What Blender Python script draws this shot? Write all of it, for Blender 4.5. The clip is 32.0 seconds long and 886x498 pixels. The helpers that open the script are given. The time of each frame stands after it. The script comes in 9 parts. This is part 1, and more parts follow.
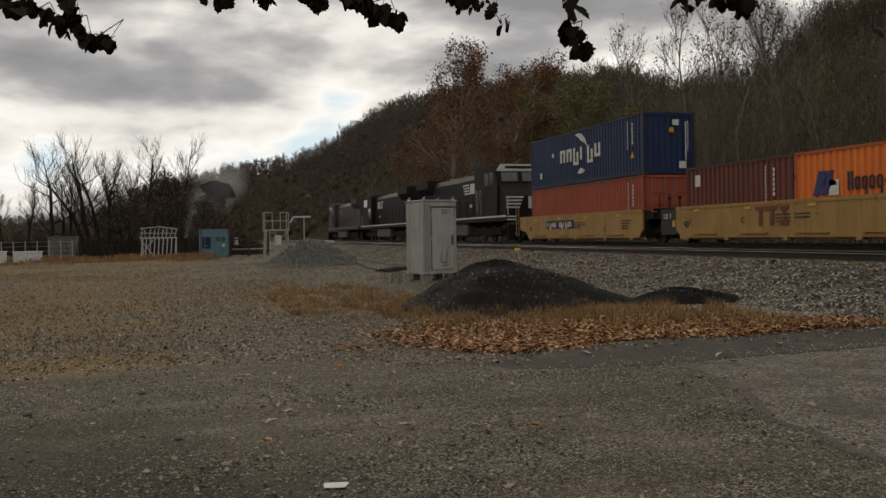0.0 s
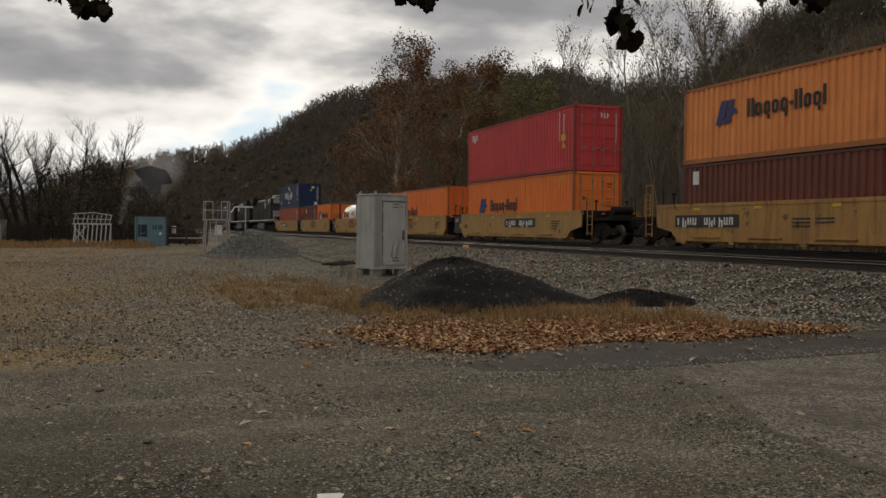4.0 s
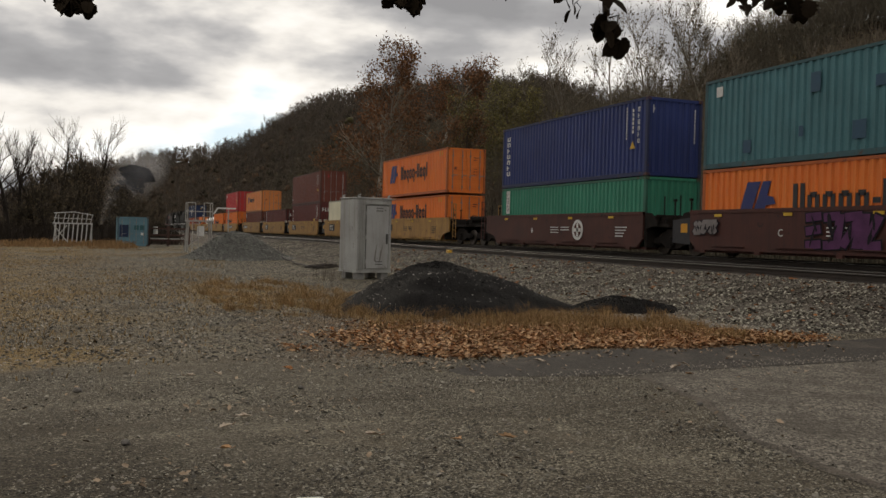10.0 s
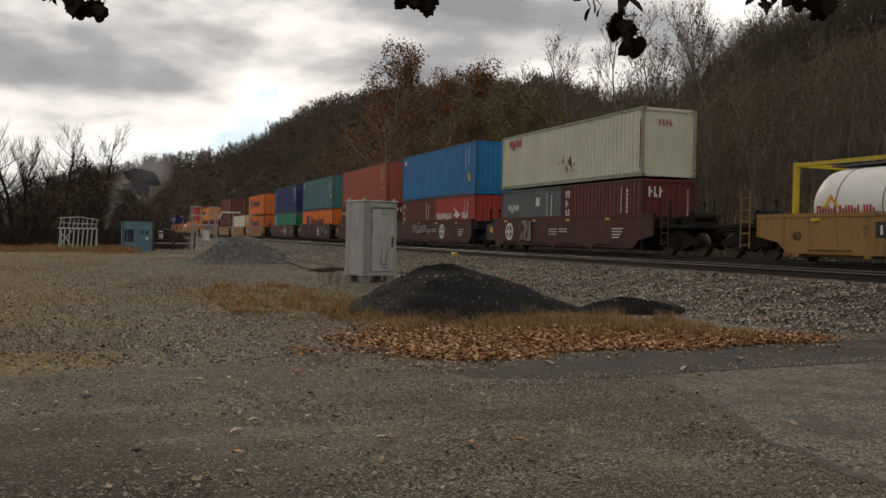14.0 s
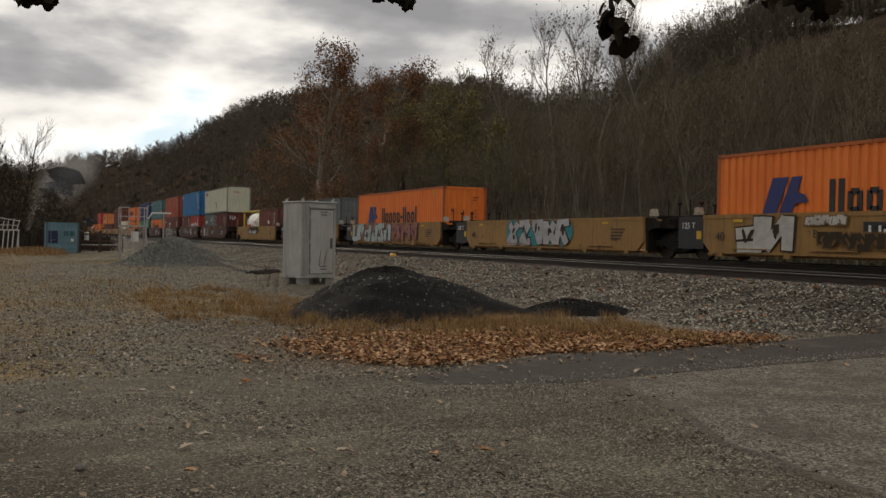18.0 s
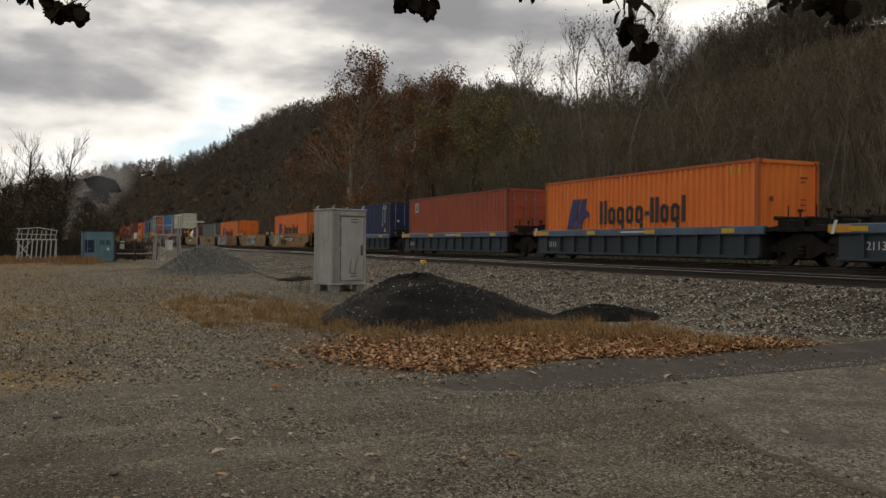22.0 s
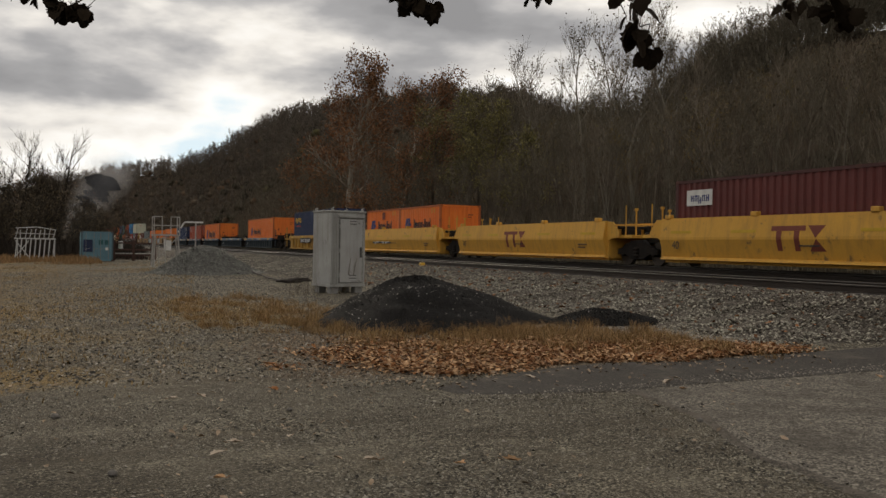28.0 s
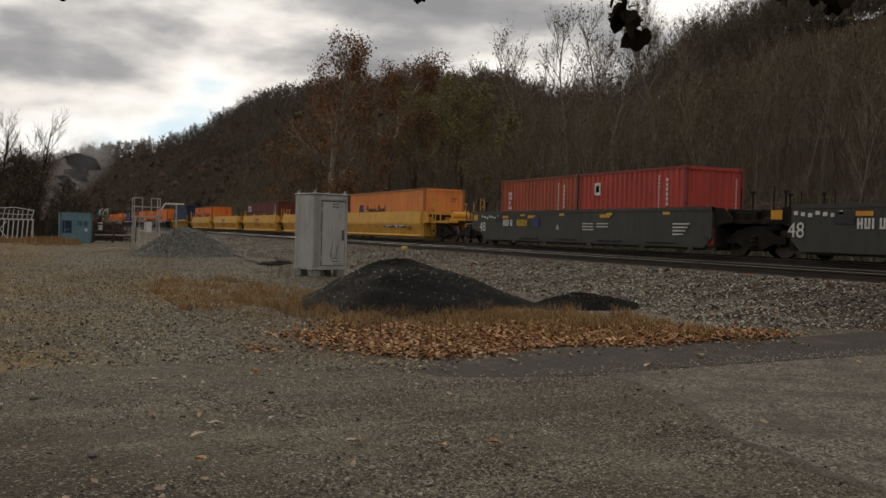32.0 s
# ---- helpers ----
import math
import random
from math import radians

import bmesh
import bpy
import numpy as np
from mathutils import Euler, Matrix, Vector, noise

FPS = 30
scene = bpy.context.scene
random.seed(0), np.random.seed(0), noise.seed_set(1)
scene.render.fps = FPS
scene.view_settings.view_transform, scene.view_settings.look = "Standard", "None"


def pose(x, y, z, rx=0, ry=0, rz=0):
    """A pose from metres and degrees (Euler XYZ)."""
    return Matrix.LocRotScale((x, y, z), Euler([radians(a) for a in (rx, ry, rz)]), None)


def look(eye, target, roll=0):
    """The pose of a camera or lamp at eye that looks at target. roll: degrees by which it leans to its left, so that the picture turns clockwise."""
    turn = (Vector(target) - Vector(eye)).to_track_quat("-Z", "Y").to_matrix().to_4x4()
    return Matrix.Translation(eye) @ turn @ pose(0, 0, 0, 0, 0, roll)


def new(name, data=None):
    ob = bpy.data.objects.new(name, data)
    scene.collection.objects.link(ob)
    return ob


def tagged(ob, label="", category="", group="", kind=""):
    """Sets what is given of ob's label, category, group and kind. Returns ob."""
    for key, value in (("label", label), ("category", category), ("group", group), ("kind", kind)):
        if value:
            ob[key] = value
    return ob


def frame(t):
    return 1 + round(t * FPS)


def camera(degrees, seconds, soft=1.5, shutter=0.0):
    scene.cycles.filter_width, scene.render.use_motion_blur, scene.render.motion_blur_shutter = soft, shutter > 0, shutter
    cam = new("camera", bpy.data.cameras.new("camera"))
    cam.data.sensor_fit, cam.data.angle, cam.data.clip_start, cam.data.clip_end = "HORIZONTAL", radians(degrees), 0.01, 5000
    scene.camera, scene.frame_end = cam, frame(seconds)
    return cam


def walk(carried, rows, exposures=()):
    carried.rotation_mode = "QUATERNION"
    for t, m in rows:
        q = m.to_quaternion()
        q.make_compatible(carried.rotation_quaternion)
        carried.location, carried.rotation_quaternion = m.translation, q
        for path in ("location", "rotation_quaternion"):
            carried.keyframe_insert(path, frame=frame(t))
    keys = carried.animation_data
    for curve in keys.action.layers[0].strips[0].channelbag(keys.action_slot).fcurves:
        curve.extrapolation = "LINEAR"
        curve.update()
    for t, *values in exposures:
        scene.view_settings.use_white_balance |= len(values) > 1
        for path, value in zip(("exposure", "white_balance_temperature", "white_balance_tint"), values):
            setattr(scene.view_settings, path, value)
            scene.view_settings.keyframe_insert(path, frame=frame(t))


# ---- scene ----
cam = camera(54.19, 32.0)
PATH = [
    (0, look((0.583, -0.739, 1.591), (3.416, 8.850, 1.427), -1.04)),
    (0.5, look((0.517, -0.529, 1.605), (3.177, 9.110, 1.507), -0.61)),
    (1, look((0.367, -0.351, 1.623), (3.189, 9.242, 1.591), -0.92)),
    (1.5, look((0.287, -0.305, 1.623), (3.307, 9.228, 1.575), 0.00)),
    (2, look((0.292, -0.298, 1.614), (3.592, 9.141, 1.535), 0.73)),
    (2.5, look((0.265, -0.283, 1.608), (3.763, 9.085, 1.541), 0.66)),
    (3, look((0.261, -0.281, 1.601), (3.735, 9.095, 1.470), 0.68)),
    (3.5, look((0.270, -0.272, 1.602), (3.766, 9.096, 1.446), 0.70)),
    (4, look((0.268, -0.290, 1.603), (3.781, 9.070, 1.383), 0.65)),
    (4.5, look((0.275, -0.281, 1.601), (3.813, 9.065, 1.249), 0.60)),
    (6.5, look((0.274, -0.266, 1.586), (3.823, 9.071, 1.125), 0.51)),
    (7, look((0.279, -0.270, 1.591), (3.874, 9.049, 1.119), 0.49)),
    (7.5, look((0.277, -0.266, 1.595), (3.890, 9.049, 1.172), 0.68)),
    (8, look((0.260, -0.275, 1.597), (3.846, 9.056, 1.310), 0.93)),
    (8.5, look((0.258, -0.275, 1.604), (3.891, 9.039, 1.388), 1.26)),
    (9, look((0.261, -0.256, 1.598), (3.928, 9.045, 1.384), 1.42)),
    (9.5, look((0.266, -0.275, 1.604), (3.952, 9.019, 1.429), 1.46)),
    (10, look((0.269, -0.281, 1.600), (3.962, 9.011, 1.436), 1.44)),
    (10.5, look((0.268, -0.269, 1.601), (3.944, 9.029, 1.410), 1.35)),
    (11, look((0.273, -0.263, 1.593), (3.950, 9.034, 1.373), 1.35)),
    (11.5, look((0.272, -0.255, 1.591), (3.950, 9.042, 1.380), 1.47)),
    (12, look((0.266, -0.262, 1.594), (3.945, 9.035, 1.449), 1.45)),
    (12.5, look((0.260, -0.275, 1.594), (3.949, 9.020, 1.501), 1.47)),
    (13, look((0.253, -0.251, 1.599), (3.930, 9.048, 1.510), 1.42)),
    (13.5, look((0.248, -0.239, 1.599), (3.884, 9.076, 1.494), 1.01)),
    (14, look((0.234, -0.229, 1.596), (3.882, 9.081, 1.461), 1.07)),
    (14.5, look((0.272, -0.201, 1.599), (3.771, 9.165, 1.425), 1.37)),
    (16.5, look((0.202, 0.015, 1.647), (3.926, 9.295, 1.755), 0.76)),
    (17, look((0.168, 0.042, 1.640), (4.093, 9.239, 1.662), 0.59)),
    (17.5, look((0.120, 0.053, 1.629), (4.373, 9.103, 1.557), 0.57)),
    (18, look((0.115, 0.066, 1.624), (4.468, 9.068, 1.505), 0.92)),
    (18.5, look((0.140, 0.045, 1.628), (4.232, 9.169, 1.497), 1.15)),
    (19, look((0.144, 0.029, 1.626), (4.161, 9.186, 1.475), 1.14)),
    (19.5, look((0.137, 0.034, 1.623), (4.186, 9.176, 1.462), 0.98)),
    (20, look((0.128, 0.037, 1.622), (4.158, 9.188, 1.509), 0.67)),
    (20.5, look((0.138, 0.022, 1.625), (4.218, 9.151, 1.529), 0.38)),
    (21, look((0.137, 0.019, 1.630), (4.193, 9.159, 1.557), 0.11)),
    (21.5, look((0.132, 0.019, 1.628), (4.170, 9.168, 1.573), 0.30)),
    (22, look((0.131, 0.010, 1.628), (4.158, 9.163, 1.576), 0.47)),
    (22.5, look((0.130, 0.015, 1.626), (4.221, 9.140, 1.594), 0.79)),
    (23, look((0.126, 0.008, 1.630), (4.299, 9.096, 1.619), 1.02)),
    (23.5, look((0.132, 0.016, 1.627), (4.333, 9.091, 1.618), 0.89)),
    (24, look((0.133, 0.010, 1.631), (4.244, 9.126, 1.603), 0.56)),
    (24.5, look((0.135, 0.018, 1.624), (4.187, 9.160, 1.601), 0.55)),
    (26.5, look((0.117, 0.025, 1.627), (4.213, 9.147, 1.527), 1.23)),
    (27, look((0.118, 0.034, 1.623), (4.127, 9.194, 1.478), 1.10)),
    (27.5, look((0.122, 0.027, 1.627), (4.148, 9.181, 1.527), 1.04)),
    (28, look((0.118, 0.021, 1.633), (4.160, 9.168, 1.611), 0.95)),
    (28.5, look((0.107, 0.019, 1.630), (4.122, 9.177, 1.628), 0.97)),
    (29, look((0.108, 0.025, 1.631), (4.130, 9.180, 1.570), 1.13)),
    (29.5, look((0.103, 0.029, 1.627), (4.154, 9.171, 1.486), 1.38)),
    (30, look((0.114, 0.039, 1.626), (4.203, 9.163, 1.437), 1.36)),
    (30.5, look((0.120, 0.030, 1.626), (4.255, 9.135, 1.488), 1.46)),
    (31, look((0.117, 0.020, 1.623), (4.328, 9.089, 1.513), 1.53)),
    (31.5, look((0.114, 0.041, 1.622), (4.460, 9.045, 1.455), 1.45)),
    (32, look((0.117, 0.051, 1.617), (4.350, 9.109, 1.417), 1.42)),
]
walk(cam, PATH, [(0.0, 0.05, 7600, 10), (4.0, 0.1, 7600, 10), (12.0, 0.25, 7600, 10), (20.0, 0.2, 7600, 10), (32.0, 0.15, 7600, 10)])

# ---- world and light ----
world = bpy.data.worlds.new("overcast_sky")
scene.world = world
world.use_nodes = True


def build_sky():
    nt = world.node_tree
    nt.nodes.clear()
    N, L = nt.nodes.new, nt.links.new

    def math_node(op, a, b=None, c=None):
        n = N("ShaderNodeMath")
        n.operation = op
        for i, v in enumerate((a, b, c)):
            if v is None:
                continue
            if isinstance(v, (int, float)):
                n.inputs[i].default_value = v
            else:
                L(v, n.inputs[i])
        return n.outputs[0]

    out, bg = N("ShaderNodeOutputWorld"), N("ShaderNodeBackground")
    L(bg.outputs[0], out.inputs[0])
    sky = N("ShaderNodeTexSky")
    sky.sky_type, sky.sun_disc = "NISHITA", False
    sky.sun_elevation, sky.sun_rotation = radians(14), radians(SUN_AZ)
    tc, sep = N("ShaderNodeTexCoord"), N("ShaderNodeSeparateXYZ")
    L(tc.outputs["Generated"], sep.inputs[0])
    x, y, z = sep.outputs
    comb = N("ShaderNodeCombineXYZ")
    L(x, comb.inputs[0])
    L(y, comb.inputs[1])
    L(math_node("MULTIPLY", z, 2.7), comb.inputs[2])
    off = N("ShaderNodeVectorMath")
    off.operation = "ADD"
    off.inputs[1].default_value = CLOUD_OFFSET
    L(comb.outputs[0], off.inputs[0])
    big = N("ShaderNodeTexNoise")
    big.inputs["Scale"].default_value, big.inputs["Detail"].default_value = CLOUD_SCALE, 7
    big.inputs["Roughness"].default_value, big.inputs["Distortion"].default_value = 0.46, 0.1
    L(off.outputs[0], big.inputs["Vector"])

    puff = N("ShaderNodeTexNoise")
    puff.inputs["Scale"].default_value, puff.inputs["Detail"].default_value, puff.inputs["Roughness"].default_value = 15.0, 4, 0.5
    L(off.outputs[0], puff.inputs["Vector"])

    def bell(v, centre, width):
        d = math_node("DIVIDE", math_node("SUBTRACT", v, centre), width)
        return math_node("POWER", 2.71828, math_node("MULTIPLY", math_node("MULTIPLY", d, d), -1.0))

    def toward(az, el):
        n = N("ShaderNodeVectorMath")
        n.operation = "DOT_PRODUCT"
        n.inputs[1].default_value = (math.sin(radians(az)) * math.cos(radians(el)), math.cos(radians(az)) * math.cos(radians(el)), math.sin(radians(el)))
        L(tc.outputs["Generated"], n.inputs[0])
        return n.outputs["Value"]

    # thin cloud low in the west, where the day's last light comes through, and about the sun
    low = math_node("MULTIPLY", bell(z, 0.085, 0.07), bell(toward(SUN_AZ, 6), 1.0, 0.07))
    spot = math_node("ADD", bell(toward(36, 14), 1.0, 0.006), bell(toward(11, 8), 1.0, 0.006))
    spot = math_node("ADD", spot, math_node("MULTIPLY", bell(toward(9.5, 7.2), 1.0, 0.0010), 1.6))
    bank = math_node("MULTIPLY", bell(z, 0.27, 0.10), bell(toward(0, 15), 1.0, 0.05))
    veil = bell(toward(21, 14), 1.0, 0.014)
    thin = math_node("ADD", math_node("ADD", math_node("MULTIPLY", low, 0.145), math_node("MULTIPLY", spot, 0.12)), math_node("MULTIPLY", veil, 0.07))
    body = math_node("ADD", math_node("MULTIPLY_ADD", math_node("SUBTRACT", big.outputs[0], 0.5), 1.25, 0.5), math_node("MULTIPLY", math_node("SUBTRACT", puff.outputs[0], 0.5), 0.22))
    dens = math_node("ADD", math_node("SUBTRACT", body, thin), math_node("MULTIPLY", bank, 0.06))
    ramp = N("ShaderNodeValToRGB")
    e = ramp.color_ramp.elements
    e[0].position, e[0].color = 0.14, (0.62, 0.80, 0.98, 1)
    e[1].position, e[1].color = 0.68, (0.25, 0.268, 0.31, 1)
    for p, c in ((0.26, (0.90, 0.95, 1.03, 1)), (0.37, (0.74, 0.765, 0.81, 1)), (0.46, (0.50, 0.525, 0.58, 1)), (0.55, (0.335, 0.358, 0.41, 1))):
        ramp.color_ramp.elements.new(p).color = c
    L(dens, ramp.inputs[0])
    cloud = N("ShaderNodeVectorMath")
    cloud.operation = "SCALE"
    L(ramp.outputs[0], cloud.inputs[0])
    L(math_node("MULTIPLY_ADD", math_node("MAXIMUM", z, 0.25), 0.5, SKY_LEVEL - 0.12), cloud.inputs["Scale"])
    skys = N("ShaderNodeVectorMath")
    skys.operation = "SCALE"
    skys.inputs["Scale"].default_value = 0.12
    L(sky.outputs[0], skys.inputs[0])
    hole = N("ShaderNodeMapRange")
    hole.inputs["From Min"].default_value, hole.inputs["From Max"].default_value = -0.4, -0.3
    L(dens, hole.inputs["Value"])
    mix = N("ShaderNodeMix")
    mix.data_type = "RGBA"
    L(hole.outputs[0], mix.inputs["Factor"])
    L(skys.outputs[0], mix.inputs["A"])
    L(cloud.outputs[0], mix.inputs["B"])
    L(mix.outputs["Result"], bg.inputs["Color"])
    bg.inputs["Strength"].default_value = 1.0


SUN_AZ = 6.0
SKY_LEVEL = 1.0
CLOUD_SCALE = 5.0
CLOUD_OFFSET = (1.7, 2.4, 0.65)
build_sky()
sun_data = bpy.data.lights.new("sun", "SUN")
sun_data.energy, sun_data.angle, sun_data.color = 0.9, radians(30), (1.0, 0.93, 0.82)
sun = new("sun", sun_data)
sun.matrix_world = look((0, 0, 60), (0 - 10 * math.sin(radians(SUN_AZ)), -10 * math.cos(radians(SUN_AZ)), 60 - 10 * math.tan(radians(17))))

# ---- materials ----
MATS = {}


def mat(name, col, col2=None, rough=0.8, metal=0.0, scale=3.0, fine=40.0, bump=0.15, fine_mix=0.35, spec=0.4, stain=None, stain_at=0.62, coord="Object", rand=0.0, dist=0.02, streak=None, streak_mix=0.5):
    """A procedural surface: two colours mixed by a coarse and a fine noise, an optional stain, a fine relief."""
    if name in MATS:
        return MATS[name]
    m = MATS[name] = bpy.data.materials.new(name)
    m.use_nodes = True
    nt = m.node_tree
    N, L = nt.nodes.new, nt.links.new
    b = nt.nodes["Principled BSDF"]
    b.inputs["Roughness"].default_value, b.inputs["Metallic"].default_value = rough, metal
    b.inputs["Specular IOR Level"].default_value = spec
    tc = N("ShaderNodeTexCoord")
    src = N("ShaderNodeNewGeometry").outputs["Position"] if coord == "Position" else tc.outputs[coord]
    info = N("ShaderNodeObjectInfo")
    add = N("ShaderNodeVectorMath")
    add.operation = "MULTIPLY_ADD"
    comb = N("ShaderNodeCombineXYZ")
    for i in range(3):
        L(info.outputs["Random"], comb.inputs[i])
    L(comb.outputs[0], add.inputs[0])
    add.inputs[1].default_value = (37, 53, 71)
    L(src, add.inputs[2])
    n1, n2 = N("ShaderNodeTexNoise"), N("ShaderNodeTexNoise")
    n1.inputs["Scale"].default_value, n1.inputs["Detail"].default_value = scale, 5
    n2.inputs["Scale"].default_value, n2.inputs["Detail"].default_value = fine, 4
    L(add.outputs[0], n1.inputs["Vector"])
    L(add.outputs[0], n2.inputs["Vector"])
    f = N("ShaderNodeMix")
    f.inputs["Factor"].default_value = fine_mix
    L(n1.outputs[0], f.inputs["A"])
    L(n2.outputs[0], f.inputs["B"])
    mr = N("ShaderNodeMapRange")
    mr.inputs["From Min"].default_value, mr.inputs["From Max"].default_value = 0.32, 0.68
    L(f.outputs["Result"], mr.inputs["Value"])
    col2 = col2 or tuple(c * 0.62 for c in col)
    mix = N("ShaderNodeMix")
    mix.data_type = "RGBA"
    mix.inputs["A"].default_value, mix.inputs["B"].default_value = (*col, 1), (*col2, 1)
    L(mr.outputs[0], mix.inputs["Factor"])
    res = mix.outputs["Result"]
    if stain:
        n3 = N("ShaderNodeTexNoise")
        n3.inputs["Scale"].default_value, n3.inputs["Detail"].default_value = scale * 1.7, 8
        n3.inputs["Roughness"].default_value = 0.7
        off = N("ShaderNodeVectorMath")
        off.operation = "ADD"
        off.inputs[1].default_value = (11, 5, 7)
        L(add.outputs[0], off.inputs[0])
        L(off.outputs[0], n3.inputs["Vector"])
        r3 = N("ShaderNodeMapRange")
        r3.inputs["From Min"].default_value, r3.inputs["From Max"].default_value = stain_at, stain_at + 0.07
        L(n3.outputs[0], r3.inputs["Value"])
        mx = N("ShaderNodeMix")
        mx.data_type = "RGBA"
        mx.inputs["B"].default_value = (*stain, 1)
        L(r3.outputs[0], mx.inputs["Factor"])
        L(res, mx.inputs["A"])
        res = mx.outputs["Result"]
    if streak:
        n4, mp = N("ShaderNodeTexNoise"), N("ShaderNodeMapping")
        mp.inputs["Scale"].default_value = (1.0, 1.0, 0.09)
        n4.inputs["Scale"].default_value, n4.inputs["Detail"].default_value, n4.inputs["Roughness"].default_value = 5.0, 6, 0.65
        L(add.outputs[0], mp.inputs["Vector"])
        L(mp.outputs[0], n4.inputs["Vector"])
        r5 = N("ShaderNodeMapRange")
        r5.inputs["From Min"].default_value, r5.inputs["From Max"].default_value, r5.inputs["To Max"].default_value = 0.48, 0.74, streak_mix
        L(n4.outputs[0], r5.inputs["Value"])
        m5 = N("ShaderNodeMix")
        m5.data_type = "RGBA"
        m5.inputs["B"].default_value = (*streak, 1)
        L(r5.outputs[0], m5.inputs["Factor"])
        L(res, m5.inputs["A"])
        res = m5.outputs["Result"]
    if rand:
        hs = N("ShaderNodeHueSaturation")
        r4 = N("ShaderNodeMapRange")
        r4.inputs["To Min"].default_value, r4.inputs["To Max"].default_value = 1 - rand, 1 + rand
        geo = N("ShaderNodeNewGeometry")
        sm = N("ShaderNodeMath")
        sm.operation = "ADD"
        L(geo.outputs["Random Per Island"], sm.inputs[0])
        L(info.outputs["Random"], sm.inputs[1])
        fr = N("ShaderNodeMath")
        fr.operation = "FRACT"
        L(sm.outputs[0], fr.inputs[0])
        L(fr.outputs[0], r4.inputs["Value"])
        L(r4.outputs[0], hs.inputs["Value"])
        L(res, hs.inputs["Color"])
        res = hs.outputs[0]
    L(res, b.inputs["Base Color"])
    if bump:
        bp = N("ShaderNodeBump")
        bp.inputs["Strength"].default_value, bp.inputs["Distance"].default_value = bump, dist
        L(n2.outputs[0], bp.inputs["Height"])
        L(bp.outputs[0], b.inputs["Normal"])
    return m


def grit_mat(name, dark, light, cell=40.0, bump=0.8, dist=0.02, patch=None, patch_scale=0.7, patch_at=0.55, patch_mix=0.6, rough=0.95, dust=0.35):
    """Broken stone: cells of differing tone, fine dust, patches of another tone."""
    m = MATS[name] = bpy.data.materials.new(name)
    m.use_nodes = True
    nt = m.node_tree
    N, L = nt.nodes.new, nt.links.new
    b = nt.nodes["Principled BSDF"]
    b.inputs["Roughness"].default_value, b.inputs["Specular IOR Level"].default_value = rough, 0.15
    pos = N("ShaderNodeNewGeometry").outputs["Position"]
    v1, v2 = N("ShaderNodeTexVoronoi"), N("ShaderNodeTexVoronoi")
    v1.inputs["Scale"].default_value, v2.inputs["Scale"].default_value = cell, cell * 0.43
    n1, n2 = N("ShaderNodeTexNoise"), N("ShaderNodeTexNoise")
    n1.inputs["Scale"].default_value, n1.inputs["Detail"].default_value = cell * 1.6, 4
    n2.inputs["Scale"].default_value, n2.inputs["Detail"].default_value, n2.inputs["Roughness"].default_value = patch_scale, 7, 0.65
    for n in (v1, v2, n1, n2):
        L(pos, n.inputs["Vector"])
    s1, s2 = N("ShaderNodeSeparateColor"), N("ShaderNodeSeparateColor")
    L(v1.outputs["Color"], s1.inputs[0])
    L(v2.outputs["Color"], s2.inputs[0])
    pw = N("ShaderNodeMath")
    pw.operation = "POWER"
    pw.inputs[1].default_value = 1.8
    mx = N("ShaderNodeMix")
    mx.inputs["Factor"].default_value = 0.3
    L(s1.outputs[0], mx.inputs["A"])
    L(s2.outputs[1], mx.inputs["B"])
    mx2 = N("ShaderNodeMix")
    mx2.inputs["Factor"].default_value = dust
    L(mx.outputs["Result"], mx2.inputs["A"])
    L(n1.outputs[0], mx2.inputs["B"])
    L(mx2.outputs["Result"], pw.inputs[0])
    c = N("ShaderNodeMix")
    c.data_type = "RGBA"
    c.inputs["A"].default_value, c.inputs["B"].default_value = (*dark, 1), (*light, 1)
    L(pw.outputs[0], c.inputs["Factor"])
    res = c.outputs["Result"]
    if patch:
        r = N("ShaderNodeMapRange")
        r.inputs["From Min"].default_value, r.inputs["From Max"].default_value, r.inputs["To Max"].default_value = patch_at, patch_at + 0.12, patch_mix
        L(n2.outputs[0], r.inputs["Value"])
        p = N("ShaderNodeMix")
        p.data_type = "RGBA"
        p.inputs["B"].default_value = (*patch, 1)
        L(r.outputs[0], p.inputs["Factor"])
        L(res, p.inputs["A"])
        res = p.outputs["Result"]
    L(res, b.inputs["Base Color"])
    bp = N("ShaderNodeBump")
    bp.inputs["Strength"].default_value, bp.inputs["Distance"].default_value = bump, dist
    L(mx2.outputs["Result"], bp.inputs["Height"])
    L(bp.outputs[0], b.inputs["Normal"])
    return m


# ---- mesh helpers ----
def mesh_of(name, verts, faces, material=None, smooth=False):
    me = bpy.data.meshes.new(name)
    me.from_pydata([tuple(v) for v in verts], [], [tuple(f) for f in faces])
    if material:
        me.materials.append(material)
    if smooth:
        me.polygons.foreach_set("use_smooth", [True] * len(me.polygons))
    me.update()
    return me


